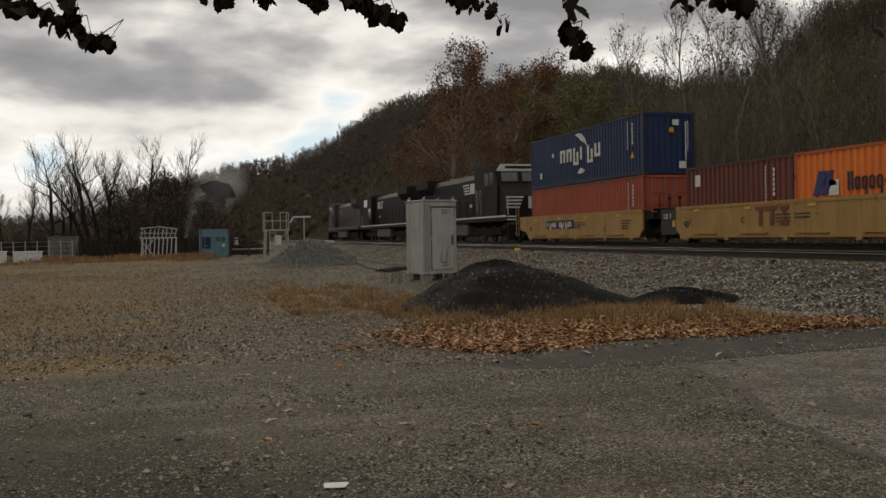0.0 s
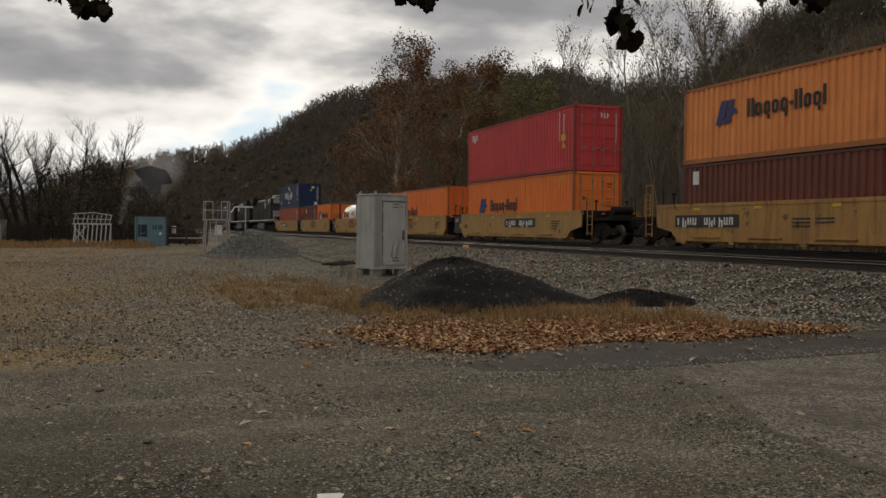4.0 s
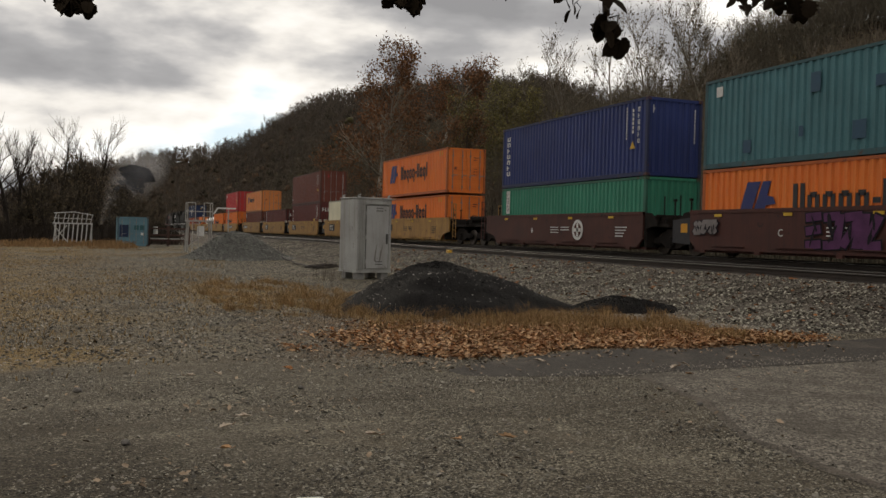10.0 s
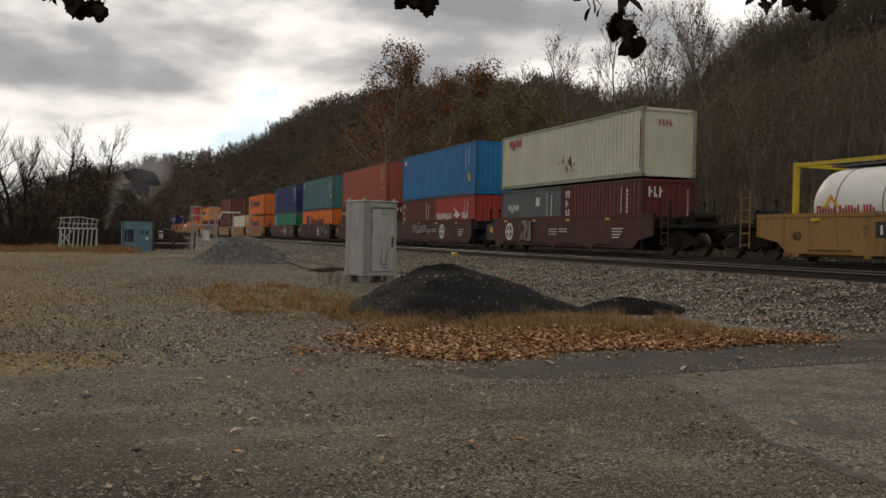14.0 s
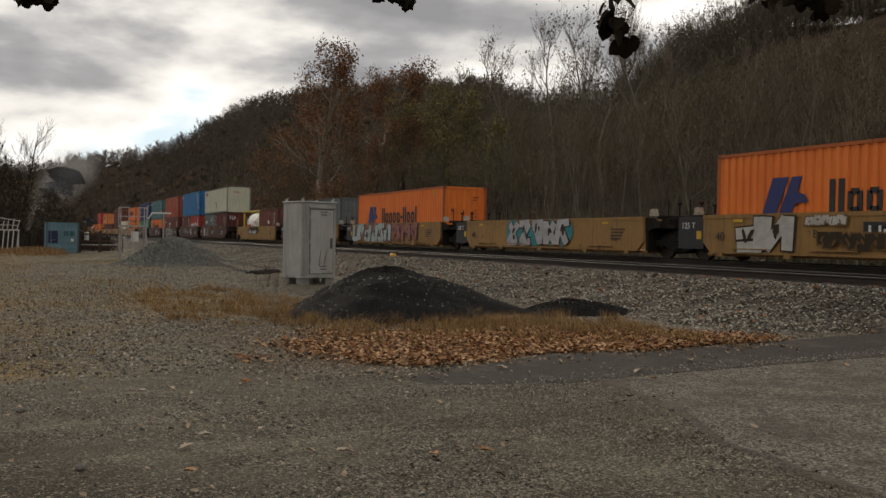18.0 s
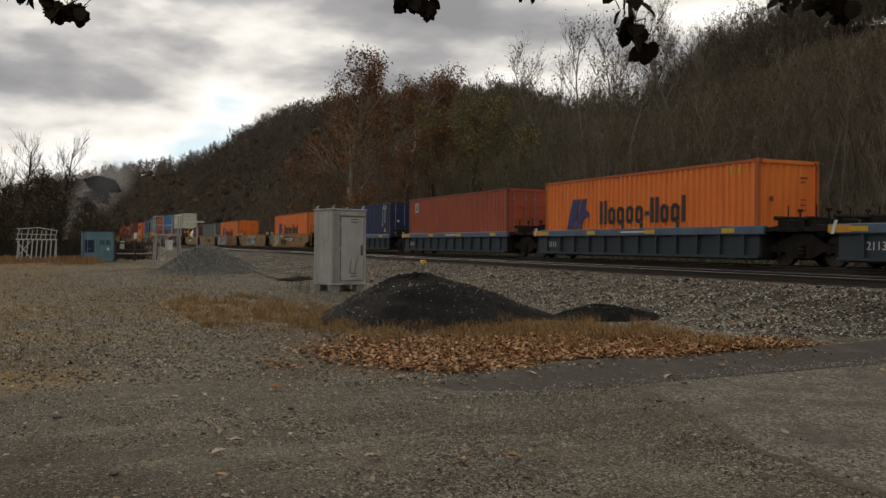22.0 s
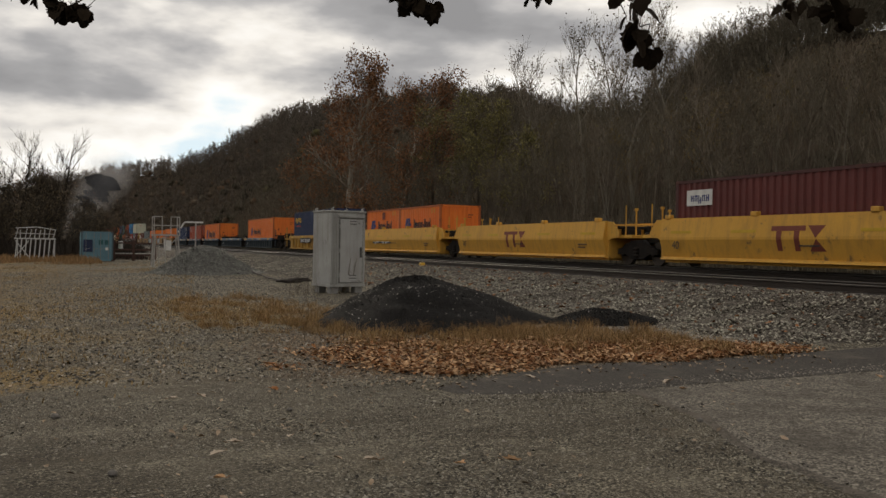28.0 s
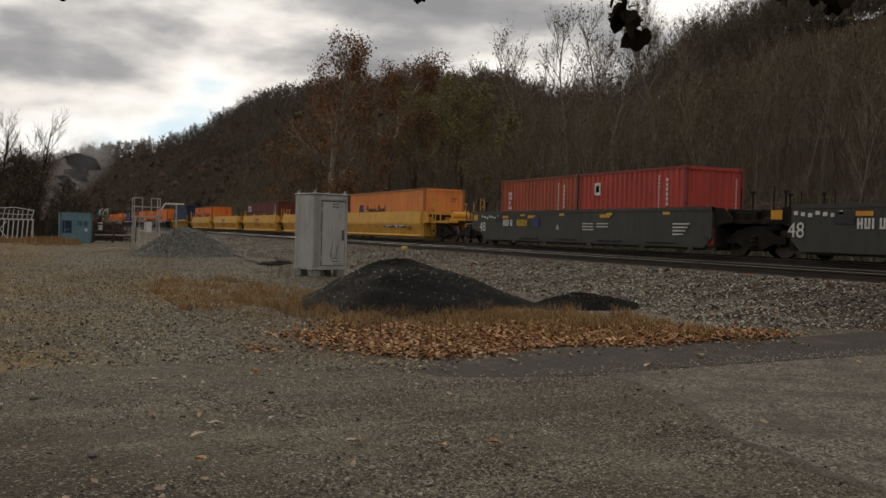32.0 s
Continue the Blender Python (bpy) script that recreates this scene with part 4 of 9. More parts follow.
def tank_container(frame_paint, words, patch):
    """A white pressure tank in an open twenty-foot frame."""
    L, H, W = 6.058, 2.59, C_W
    box = thing("tank_container", words, "tank container", "containers on the train")
    fp = mat("frame_" + frame_paint[0], frame_paint[1], frame_paint[2], rough=0.6, scale=4, fine=25, stain=RUST, stain_at=0.66)
    white = mat("tank_shell", (0.72, 0.71, 0.68), (0.58, 0.57, 0.54), rough=0.45, scale=1.2, fine=12, bump=0.03, stain=(0.33, 0.29, 0.24), stain_at=0.66)
    prof = [(0.0, 0.28), (0.45, 0.32), (0.85, 0.45), (1.06, 0.72), (1.12, 1.0), (1.12, L - 1.0), (1.06, L - 0.72), (0.85, L - 0.45), (0.45, L - 0.32), (0.0, L - 0.28)]
    tank = part("tank", Mesh().lathe(prof, 32, "y", (0, 0, 1.30)), white, box, "white insulated tank shell", smooth=True)
    for y in (1.5, 3.0, 4.55):
        part("band", Mesh().lathe([(1.10, y - 0.02), (1.128, y - 0.02), (1.128, y + 0.02), (1.10, y + 0.02)], 32, "y", (0, 0, 1.30)), mat("band_steel", (0.2, 0.2, 0.2), rough=0.5, metal=0.4), tank)
    part("walkway", Mesh().box(-0.35, 0.35, 0.6, L - 0.6, 2.46, 2.5), mat("walkway_grey", (0.12, 0.12, 0.12), rough=0.7), box, "dark walkway grating")
    part("hatch", Mesh().lathe([(0.26, 2.4), (0.28, 2.52), (0.2, 2.57)], 14, "z", (0, L / 2, 0)), fp, box)
    for s in (-1, 1):
        x0, x1 = sorted((s * W / 2, s * (W / 2 - 0.13)))
        for y in (0.0, L - 0.16):
            part("corner_post", Mesh().box(x0, x1, y, y + 0.16, 0, H, 0.012), fp, box)
        part("top_rail", Mesh().box(x0, x1, 0.16, L - 0.16, H - 0.12, H - 0.02), fp, box)
        part("bottom_rail", Mesh().box(x0, x1, 0.16, L - 0.16, 0.02, 0.16), fp, box)
        for y in (0.05, L - 0.13):
            part("brace", Mesh().tube((s * (W / 2 - 0.1), y + 0.04, 0.2), (0, y + 0.04, 0.9), 0.05, n=6), fp, box)
    for y in (0.0, L - 0.12):
        part("end_beam", Mesh().box(-W / 2 + 0.13, W / 2 - 0.13, y, y + 0.12, H - 0.13, H - 0.01), fp, box)
        part("end_beam", Mesh().box(-W / 2 + 0.13, W / 2 - 0.13, y, y + 0.12, 0.01, 0.16), fp, box)
    if patch == "panel":
        plates("emblem", [block(4.7, 1.2, 0.55, 0.55)], SIGN_RED, box, -1.135)
        plates("emblem", [block(4.05, 1.22, 1.2, 0.5)], mat("tank_gold", (0.55, 0.36, 0.04), rough=0.6), box, -1.135)
        word(box, 3.98, 1.33, 1.05, 0.24, 4, BLACK, 5, -1.142)
    else:
        plates("emblem", [[(5.0, 1.25), (4.7, 1.65), (4.4, 1.25), (4.5, 1.25), (4.7, 1.5), (4.9, 1.25)]], SIGN_YELLOW, box, -1.135)
        word(box, 5.2, 1.1, 2.0, 0.22, 10, SIGN_RED, 5, -1.132)
    plates("hazard_diamond", [[(2.0, 1.55), (1.8, 1.33), (1.6, 1.55), (1.8, 1.77)]], SIGN_RED, box, -1.135)
    plates("data_mark", [block(1.3, 1.7 - 0.14 * i, 0.45, 0.05) for i in range(4)], BLACK, box, -1.132)
    end_plates("data_mark", [(-0.5, 1.75, 0.6, 0.09), (-0.55, 1.3, 0.3, 0.25)], SIGN_RED, box, 0.27)
    return box


# ---- rail cars ----
DARK_IRON = mat("dark_running_gear", (0.013, 0.0115, 0.0105), (0.028, 0.022, 0.018), rough=0.9, spec=0.12, scale=4, fine=25, bump=0.2)
WHEEL_STEEL = mat("wheel_steel", (0.05, 0.042, 0.036), (0.09, 0.07, 0.055), rough=0.55, metal=0.6, scale=6, fine=25)


def truck(parent, y, gauge_half=0.7535):
    """A two-axle truck under a car, resting on the rail heads."""
    t = part("truck", once("bolster", lambda: Mesh().box(-1.05, 1.05, -0.2, 0.2, 0.42, 0.72, 0.03).mesh("truck", DARK_IRON)), DARK_IRON, parent, at=pose(0, y, 0))
    outline = [(-1.15, 0.40), (-1.15, 0.60), (-0.75, 0.66), (-0.35, 0.92), (0.35, 0.92), (0.75, 0.66), (1.15, 0.60), (1.15, 0.40), (0.72, 0.42), (0.32, 0.24), (-0.32, 0.24), (-0.72, 0.42)]
    for s in (-1, 1):
        part("side_frame", once(("side_frame", s), lambda: Mesh().prism(outline, "x", s * 1.0 - 0.07, s * 1.0 + 0.07).mesh("side_frame", DARK_IRON)), DARK_IRON, t)
        part("spring", once(("springs", s), lambda: spring_mesh(s)), DARK_IRON, t)
    for a in (-0.89, 0.89):
        part("axle", once(("axle", a), lambda: Mesh().tube((-1.05, a, 0.42), (1.05, a, 0.42), 0.08, n=10).mesh("axle", DARK_IRON)), DARK_IRON, t)
        for s in (-1, 1):
            part("wheel", once(("wheel", a, s), lambda: Mesh().lathe([(0.12, s * gauge_half - 0.07), (0.40, s * gauge_half - 0.065 * 1.0), (0.42, s * gauge_half - 0.03), (0.42, s * gauge_half + 0.06), (0.30, s * gauge_half + 0.05), (0.12, s * gauge_half + 0.08)], 24, "x", (0, a, 0.42)).mesh("wheel", WHEEL_STEEL)), WHEEL_STEEL, t)
    return t


def spring_mesh(s):
    return Mesh().lathe([(0.10, 0.3), (0.13, 0.36), (0.10, 0.42), (0.13, 0.48), (0.10, 0.54), (0.13, 0.6), (0.10, 0.66)], 10, "z", (s * 1.08, 0, 0)).mesh("spring", DARK_IRON)


STYLES = {
    # body paint, worn paint, grime, height of the side, kind of side, bay length
    "ochre": ((0.43, 0.245, 0.080), (0.33, 0.185, 0.062), (0.13, 0.08, 0.04), 1.40, "flat", 12.35),
    "dirty": ((0.43, 0.235, 0.068), (0.29, 0.155, 0.052), (0.10, 0.055, 0.030), 1.50, "flat", 12.35),
    "tagged": ((0.34, 0.185, 0.060), (0.25, 0.14, 0.05), (0.12, 0.07, 0.035), 1.37, "flat", 12.35),
    "oxide": ((0.088, 0.029, 0.021), (0.058, 0.022, 0.017), (0.03, 0.016, 0.015), 1.53, "flat", 12.35),
    "blue": ((0.040, 0.056, 0.066), (0.030, 0.041, 0.048), (0.035, 0.033, 0.033), 1.17, "ribbed", 12.35),
    "low_yellow": ((0.47, 0.26, 0.05), (0.37, 0.205, 0.045), (0.15, 0.09, 0.04), 1.32, "ribbed", 12.5),
    "new_yellow": ((0.66, 0.345, 0.055), (0.55, 0.285, 0.05), (0.22, 0.13, 0.05), 1.62, "angled", 12.45),
    "black": ((0.060, 0.062, 0.055), (0.042, 0.042, 0.038), (0.022, 0.021, 0.020), 1.49, "flat", 14.7),
}
CAR_WORDS = {
    "ochre": "ochre yellow steel well car with dusty sides on the far track",
    "dirty": "rust-stained yellow steel well car with scraped sides",
    "tagged": "faded yellow steel well car with spray-painted sides",
    "oxide": "dark oxide-brown steel well car with white markings",
    "blue": "weathered blue steel container car with ribbed grey sides",
    "low_yellow": "yellow low-sided container car with ribbed steel sides",
    "new_yellow": "clean yellow steel well car with folded sides",
    "black": "black steel well car with large white numerals",
}


def well_car(style, rear_end=False, front_end=False, gap=3.06, marks=None):
    """One car body; y = 0 is the rear end of its container bay, z = 0 the rail head."""
    body, worn, grime, top, kind, bay = STYLES[style]
    m = mat("car_" + style, body, worn, rough=0.68, scale=1.1, fine=16, bump=0.08, stain=grime, stain_at=0.58 if style == "dirty" else 0.60, spec=0.3, streak=grime, streak_mix=0.7 if style in ("dirty", "tagged") else 0.45)
    car = thing("well_car", CAR_WORDS[style], "rail car", "cars of the train")
    y0, y1, W = -0.25, bay + 0.1, 1.50
    worn_white = mat("bracket_paint", (0.42, 0.39, 0.33), (0.22, 0.18, 0.13), rough=0.8, scale=6, fine=30, stain=RUST, stain_at=0.58)
    chord_m = mat("chord_blue", (0.085, 0.125, 0.185), (0.060, 0.088, 0.13), rough=0.6, scale=1.1, fine=16, bump=0.05, stain=(0.05, 0.045, 0.045), stain_at=0.60, streak=(0.04, 0.04, 0.045)) if style == "blue" else m

    def sill(s):
        g = Mesh()
        if kind == "angled":
            outline = [(W - 0.06, 0.25), (W + 0.02, 0.27), (W - 0.02, 0.34), (W - 0.1, 0.36), (W + 0.06, 0.92), (W + 0.06, 1.0), (W - 0.03, top), (W - 0.16, top), (W - 0.16, 0.25)]
            g.prism([(s * u, w) for u, w in outline], "y", y0, y1)
            for y in (0.15, 4.1, 8.2, bay - 0.35):
                g.box(*sorted((s * (W - 0.17), s * (W + 0.02))), y, y + 0.26, top - 0.02, top + 0.12, 0.02)
        elif kind == "ribbed":
            g.box(*sorted((s * (W - 0.12), s * (W - 0.18))), y0, y1, 0.28, top - 0.25)
            g.box(*sorted((s * (W - 0.02), s * (W - 0.2))), y0, y1, 0.22, 0.30)
        else:
            low = y0 if not rear_end else y0 - 0.9
            high = y1 if not front_end else y1 + 0.9
            side = [(y0 + 0.3, 0.27), (y1 - 0.3, 0.27), (y1, 0.55), (y1 if not front_end else y1 + 0.9, 0.72), (high, top), (low, top), (low, 0.72), (y0, 0.55)]
            g.prism(side, "x", *sorted((s * (W - 0.02), s * (W - 0.10))))
            g.box(*sorted((s * W, s * (W - 0.14))), y0 + 0.3, y1 - 0.3, 0.24, 0.31)
            g.box(*sorted((s * W, s * (W - 0.14))), low, high, top - 0.10, top + 0.01)
            for y in (1.4, 4.2, 7.0, 9.8):
                g.box(*sorted((s * (W + 0.05), s * (W - 0.05))), y, y + 1.5, 0.37, 0.40)
            for y in (0.5, 2.9, 6.0, 9.1, 11.6):
                g.box(*sorted((s * (W + 0.03), s * (W - 0.05))), y, y + 0.22, 0.15, 0.26)
        return g.mesh("side_sill", m)

    for s in (-1, 1):
        part("side_sill", once((style, rear_end, front_end, "sill", s), lambda: sill(s)), m, car)
        if kind == "ribbed":
            part("top_chord", once((style, "chord", s), lambda: Mesh().box(*sorted((s * W, s * (W - 0.2))), y0 - 0.25, y1 + 0.25, top - 0.26, top, 0.02).mesh("top_chord", chord_m)), chord_m, car, "scuffed steel edge beam")
            y = 0.3
            while y < bay - 0.1:
                part("rib", once((style, "rib", s), lambda: Mesh().box(*sorted((s * (W - 0.01), s * (W - 0.17))), -0.04, 0.04, 0.30, top - 0.26).mesh("rib", m)), m, car, at=pose(0, y, 0))
                y += 1.03
        if kind == "ribbed":
            plates("reflector", [block(y, top - 0.20, 0.55, 0.14) for y in (1.2, 5.0, 8.6, 12.0)], SIGN_YELLOW, car, s * (W + 0.004)) if s < 0 else None
        elif style != "new_yellow" and s < 0:
            plates("reflector", [block(y, top - 0.22, 0.34, 0.09) for y in (2.0, 5.1, 8.2, 11.2)], SIGN_YELLOW, car, -W - 0.002)
    if style == "new_yellow":
        plates("reflector", [block(y, 1.12, 1.0, 0.09) for y in (1.3, 4.6, 9.2, 12.0)], SIGN_YELLOW, car, -W - 0.045)
    part("well_floor", once((style, "floor"), lambda: Mesh().box(-W + 0.2, W - 0.2, y0, y1, 0.17, 0.26).mesh("well_floor", m)), m, car)
    end_m = DARK_IRON if style in ("dirty", "oxide", "black", "ochre", "tagged", "blue") else m
    for yy, d, last in ((y0, -1, rear_end), (y1, 1, front_end)):
        reach = (2.9 if last else gap / 2 - 0.28) * 1.0
        a, b = sorted((yy, yy + d * reach))
        part("bulkhead", once((style, "bulkhead", d), lambda: Mesh().box(-W + 0.12, W - 0.12, min(yy, yy + d * 0.12), max(yy, yy + d * 0.12), 0.25, top - 0.12).mesh("bulkhead", end_m)), end_m, car)
        part("end_platform", once((style, "platform", d, last), lambda: Mesh().box(-1.25, 1.25, a, b, 0.98, 1.10, 0.01).box(-0.28, 0.28, a, b, 0.62, 0.98).mesh("end_platform", end_m)), end_m, car)
        for s in (-1, 1):
            part("end_plate", once((style, "end_plate", d, s, last), lambda: Mesh().prism([(yy, 0.85), (yy + d * 0.35, 0.98), (yy + d * 0.75, 1.02), (yy + d * 0.75, 1.16), (yy + d * 0.4, top - 0.05), (yy, top - 0.02)], "x", s * 1.38 - 0.02, s * 1.38 + 0.02).mesh("end_plate", end_m)), end_m, car)
            if last:
                part("ladder", once((style, "ladder", d, s), lambda: ladder(s * 1.40, yy + d * 1.5, 0.35, top + 0.75, m)), m, car)
            part("grab_rail", once((style, "grab", d, s), lambda: Mesh().tube((s * 1.2, yy + d * 0.9, 1.1), (s * 1.2, yy + d * 0.9, top + 0.55), 0.022, n=6).tube((s * 0.75, yy + d * 0.9, top + 0.42), (s * 0.75, yy + d * 0.9, 1.1), 0.03, n=6).box(s * 0.75 - 0.05, s * 0.75 + 0.05, yy + d * 0.9 - 0.05, yy + d * 0.9 + 0.05, top + 0.38, top + 0.46).mesh("grab_rail", end_m)), end_m, car)
        if last:
            part("brake_cylinder", once((style, "cylinder", d), lambda: Mesh().tube((-0.55, yy + d * 1.9, 1.42), (0.35, yy + d * 1.9, 1.42), 0.17, n=14).box(-0.65, 0.5, yy + d * 1.9 - 0.1, yy + d * 1.9 + 0.1, 1.1, 1.25).mesh("brake_cylinder", end_m)), end_m, car)
            part("coupler", once(("coupler", d, style), lambda: Mesh().box(-0.12, 0.12, min(b if d > 0 else a, (b if d > 0 else a) + d * 0.75), max(b if d > 0 else a, (b if d > 0 else a) + d * 0.75), 0.72, 0.96, 0.03).mesh("coupler", DARK_IRON)), DARK_IRON, car)
            part("air_hose", once(("hose", d), lambda: Mesh().tube((0.5, yy + d * 2.9, 0.75), (0.55, yy + d * 3.3, 0.35), 0.025, n=6).mesh("air_hose", DARK_IRON)), DARK_IRON, car)
            truck(car, yy + d * 1.85)
        elif d < 0:
            truck(car, -gap / 2)
            part("connector_arm", once(("arm", style), lambda: Mesh().box(-0.5, 0.5, -gap / 2 - 0.55, -gap / 2 + 0.3, 0.8, 1.2, 0.03).mesh("connector_arm", DARK_IRON)), DARK_IRON, car)
        part("end_gear", once(("end_gear", d, style), lambda: Mesh().box(-0.95, -0.35, min(yy + d * 0.25, yy + d * 0.7), max(yy + d * 0.25, yy + d * 0.7), 1.09, 1.34, 0.03).box(0.1, 0.8, min(yy + d * 0.2, yy + d * 0.6), max(yy + d * 0.2, yy + d * 0.6), 1.09, 1.46, 0.03).tube((-1.15, yy + d * 0.35, 1.38), (0.9, yy + d * 0.35, 1.38), 0.06, n=8).mesh("end_gear", DARK_IRON)), DARK_IRON, car, "greasy brake gear on the end platform")
        if style in ("tagged", "dirty") and not last:
            for u in (0.35,):
                part("bracket", once(("bracket", d, u), lambda: Mesh().prism([(yy + d * u - 0.11, top - 0.1), (yy + d * u + 0.11, top - 0.1), (yy + d * u + 0.08, top + 0.10), (yy + d * u - 0.04, top + 0.13)], "x", -1.45, -1.22).mesh("bracket", worn_white)), worn_white, car, "chipped pale steel corner bracket")
        if d > 0 and not last:
            f = y1 + 0.02
            if style in ("tagged", "ochre"):
                plates("capacity_plate", [[(f + 1.12, 0.36), (f, 0.36), (f, 1.34), (f + 1.12, 1.34)]], BLACK, car, -1.44)
                text(car, "125 T", 0.26, f + 0.98, 0.98, WHITE, -1.448)
                plates("reflector", [block(f + 0.30, 0.66, 0.2, 0.24)], SIGN_YELLOW, car, -1.448)
            elif style in ("dirty", "oxide"):
                plates("gap_plate", [[(f + 0.95, 0.45), (f, 0.40), (f, 1.30), (f + 0.95, 1.22)]], BLACK, car, -1.44)
                plates("reflector", [block(f + 0.50, 0.80, 0.34, 0.30)], SIGN_ORANGE, car, -1.448)
            elif style == "blue":
                plates("reflector", [block(y1 + 0.24, top - 0.22, 0.7, 0.19)], SIGN_ORANGE, car, -W - 0.004)
                plates("tie_strap", [[(f + 0.12, top - 0.26), (f + 0.02, top - 0.26), (f - 0.10, top + 0.10), (f, top + 0.10)]], WHITE, car, -W - 0.012)
    if marks:
        marks(car, top, W)
    return car


def ladder(x, y, z0, z1, m):
    g = Mesh()
    for dy in (-0.2, 0.2):
        g.tube((x, y + dy, z0), (x, y + dy, z1), 0.022, n=6)
    z = z0 + 0.1
    while z < z1:
        g.tube((x, y - 0.2, z), (x, y + 0.2, z), 0.016, n=6)
        z += 0.36
    return g.mesh("ladder", m)


def cut(outline, lo, hi):
    """The part of a convex outline of (y, z) that lies between two heights."""
    for level, sign in ((lo, 1), (hi, -1)):
        out = []
        for a, b in zip(outline, outline[1:] + outline[:1]):
            da, db = sign * (a[1] - level), sign * (b[1] - level)
            if da >= 0:
                out.append(a)
            if da * db < 0:
                t = da / (da - db)
                out.append((a[0] + (b[0] - a[0]) * t, level))
        outline = out
        if len(outline) < 3:
            return []
    return outline


def wrap(name, items, material, parent, W):
    """Painted shapes that follow the folded side of a car."""
    folds = ((0.36, W - 0.10), (0.92, W + 0.06), (1.0, W + 0.06), (1.62, W - 0.03))
    g = Mesh()
    for (z0, x0), (z1, x1) in zip(folds, folds[1:]):
        for o in items:
            o = cut(o, z0, z1)
            if o:
                n = len(o)
                at = lambda z, d: -(x0 + (x1 - x0) * (z - z0) / (z1 - z0)) - d  # noqa: E731
                g.add([(at(z, 0.006), y, z) for y, z in o] + [(at(z, -0.006), y, z) for y, z in o], [tuple(range(n))] + [(i, (i + 1) % n, n + (i + 1) % n, n + i) for i in range(n)])
    return tagged(part(name, g, material, parent), kind="stuff")


def car_marks(style, unit="A", number=None, big=None, plate=False, tag=None, round_mark=None):
    def put(car, top, W):
        x = -W - 0.003 if style != "new_yellow" else -W - 0.03
        ink = BLACK if style in ("ochre", "tagged", "dirty", "low_yellow", "new_yellow") else WHITE
        if style == "black":
            word(car, 12.7, 0.86, 0.85, 0.27, 4, WHITE, 4, x)
            word(car, 11.5, 0.86, 0.9, 0.27, 4, SIGN_YELLOW, 6, x)
            plates("reflector", [block(12.75, 1.18, 0.5, 0.12), block(10.6, 1.18, 0.6, 0.12), block(5.5, 1.18, 0.6, 0.12), block(15.5, 1.10, 0.4, 0.26)], SIGN_ORANGE, car, x)
            plates("stencil", [block(14.7 - 0.24 * i, 1.22 - 0.03 * (i % 3), 0.13, 0.10) for i in range(7)], WHITE, car, x)
            plates("patch", [block(13.4, 0.98, 0.62, 0.32)], BLACK, car, x)
            plates("patch", [block(10.2, 0.82, 0.5, 0.42)], INK, car, x)
        if number:
            text(car, number, 0.58 if style == "black" else 0.36, 14.9 if style == "black" else 11.9, 0.62, ink, x - (0.04 if style == "new_yellow" else 0))
        text(car, unit, 0.30, 8.4, 0.72, ink, x - (0.04 if style == "new_yellow" else 0)) if unit else None
        if big:
            z, h = (0.62, 0.62) if style != "new_yellow" else (0.60, 0.7)
            c, y = BROWN_RED if big == "dark" else WHITE, 7.6
            if big == "plate":
                plates("name_board", [block(10.6, 0.62, 1.7, 0.55)], BLACK, car, x)
                c, y, h, z = WHITE, 10.45, 0.36, 0.71
            k = h / 0.6
            shapes = [block(y, z + h * 0.8, 1.05 * k, h * 0.2)] + [block(y - o * k, z, 0.16 * k, h * 0.797) for o in (0.17, 0.72)]
            shapes += [[(y - 1.15 * k, z), (y - 1.62 * k, z), (y - 1.38 * k, z + h * 0.48)], [(y - 1.36 * k, z + h * 0.52), (y - 1.62 * k, z + h), (y - 1.12 * k, z + h)]]
            if style == "new_yellow":
                wrap("emblem", shapes, c, car, W)
            else:
                plates("emblem", shapes, c, car, x - 0.004)
        if plate:
            y = {True: 3.9}.get(plate, plate)
            plates("number_board", [block(y, 0.72, 3.3, 0.40)], BLACK, car, x)
            word(car, y - 0.15, 0.79, 1.1, 0.24, 4, WHITE, 2, x - 0.006)
            word(car, y - 1.6, 0.79, 1.5, 0.24, 6, WHITE, 9, x - 0.006)
        lines = [block(6.6 - 0.9 * (i // 3), 0.95 - 0.11 * (i % 3), 0.7, 0.035) for i in range(5)] + [block(1.5, 0.95 - 0.11 * i, 0.8 - 0.1 * i, 0.04) for i in range(4)]
        plates("stencil", lines, ink, car, x)
        if round_mark:
            cy, cz, r = round_mark, 0.86, 0.42
            ring = [(cy + r * math.cos(a * math.pi / 12), cz + r * math.sin(a * math.pi / 12)) for a in range(24)]
            plates("round_emblem", [ring], WHITE, car, x)
            brown = MATS["car_oxide"]
            plates("round_emblem", [[(cy + 0.29 * math.cos(a * math.pi / 10), cz + 0.29 * math.sin(a * math.pi / 10)) for a in range(20)]], brown, car, x - 0.005)
            plates("round_emblem", [block(cy + 0.07, cz - 0.27, 0.14, 0.54), block(cy + 0.27, cz - 0.07, 0.54, 0.14)], WHITE, car, x - 0.010)
        for one in (tag if isinstance(tag, list) else [tag] if tag else []):
            spray(car, x, *one)
    return put


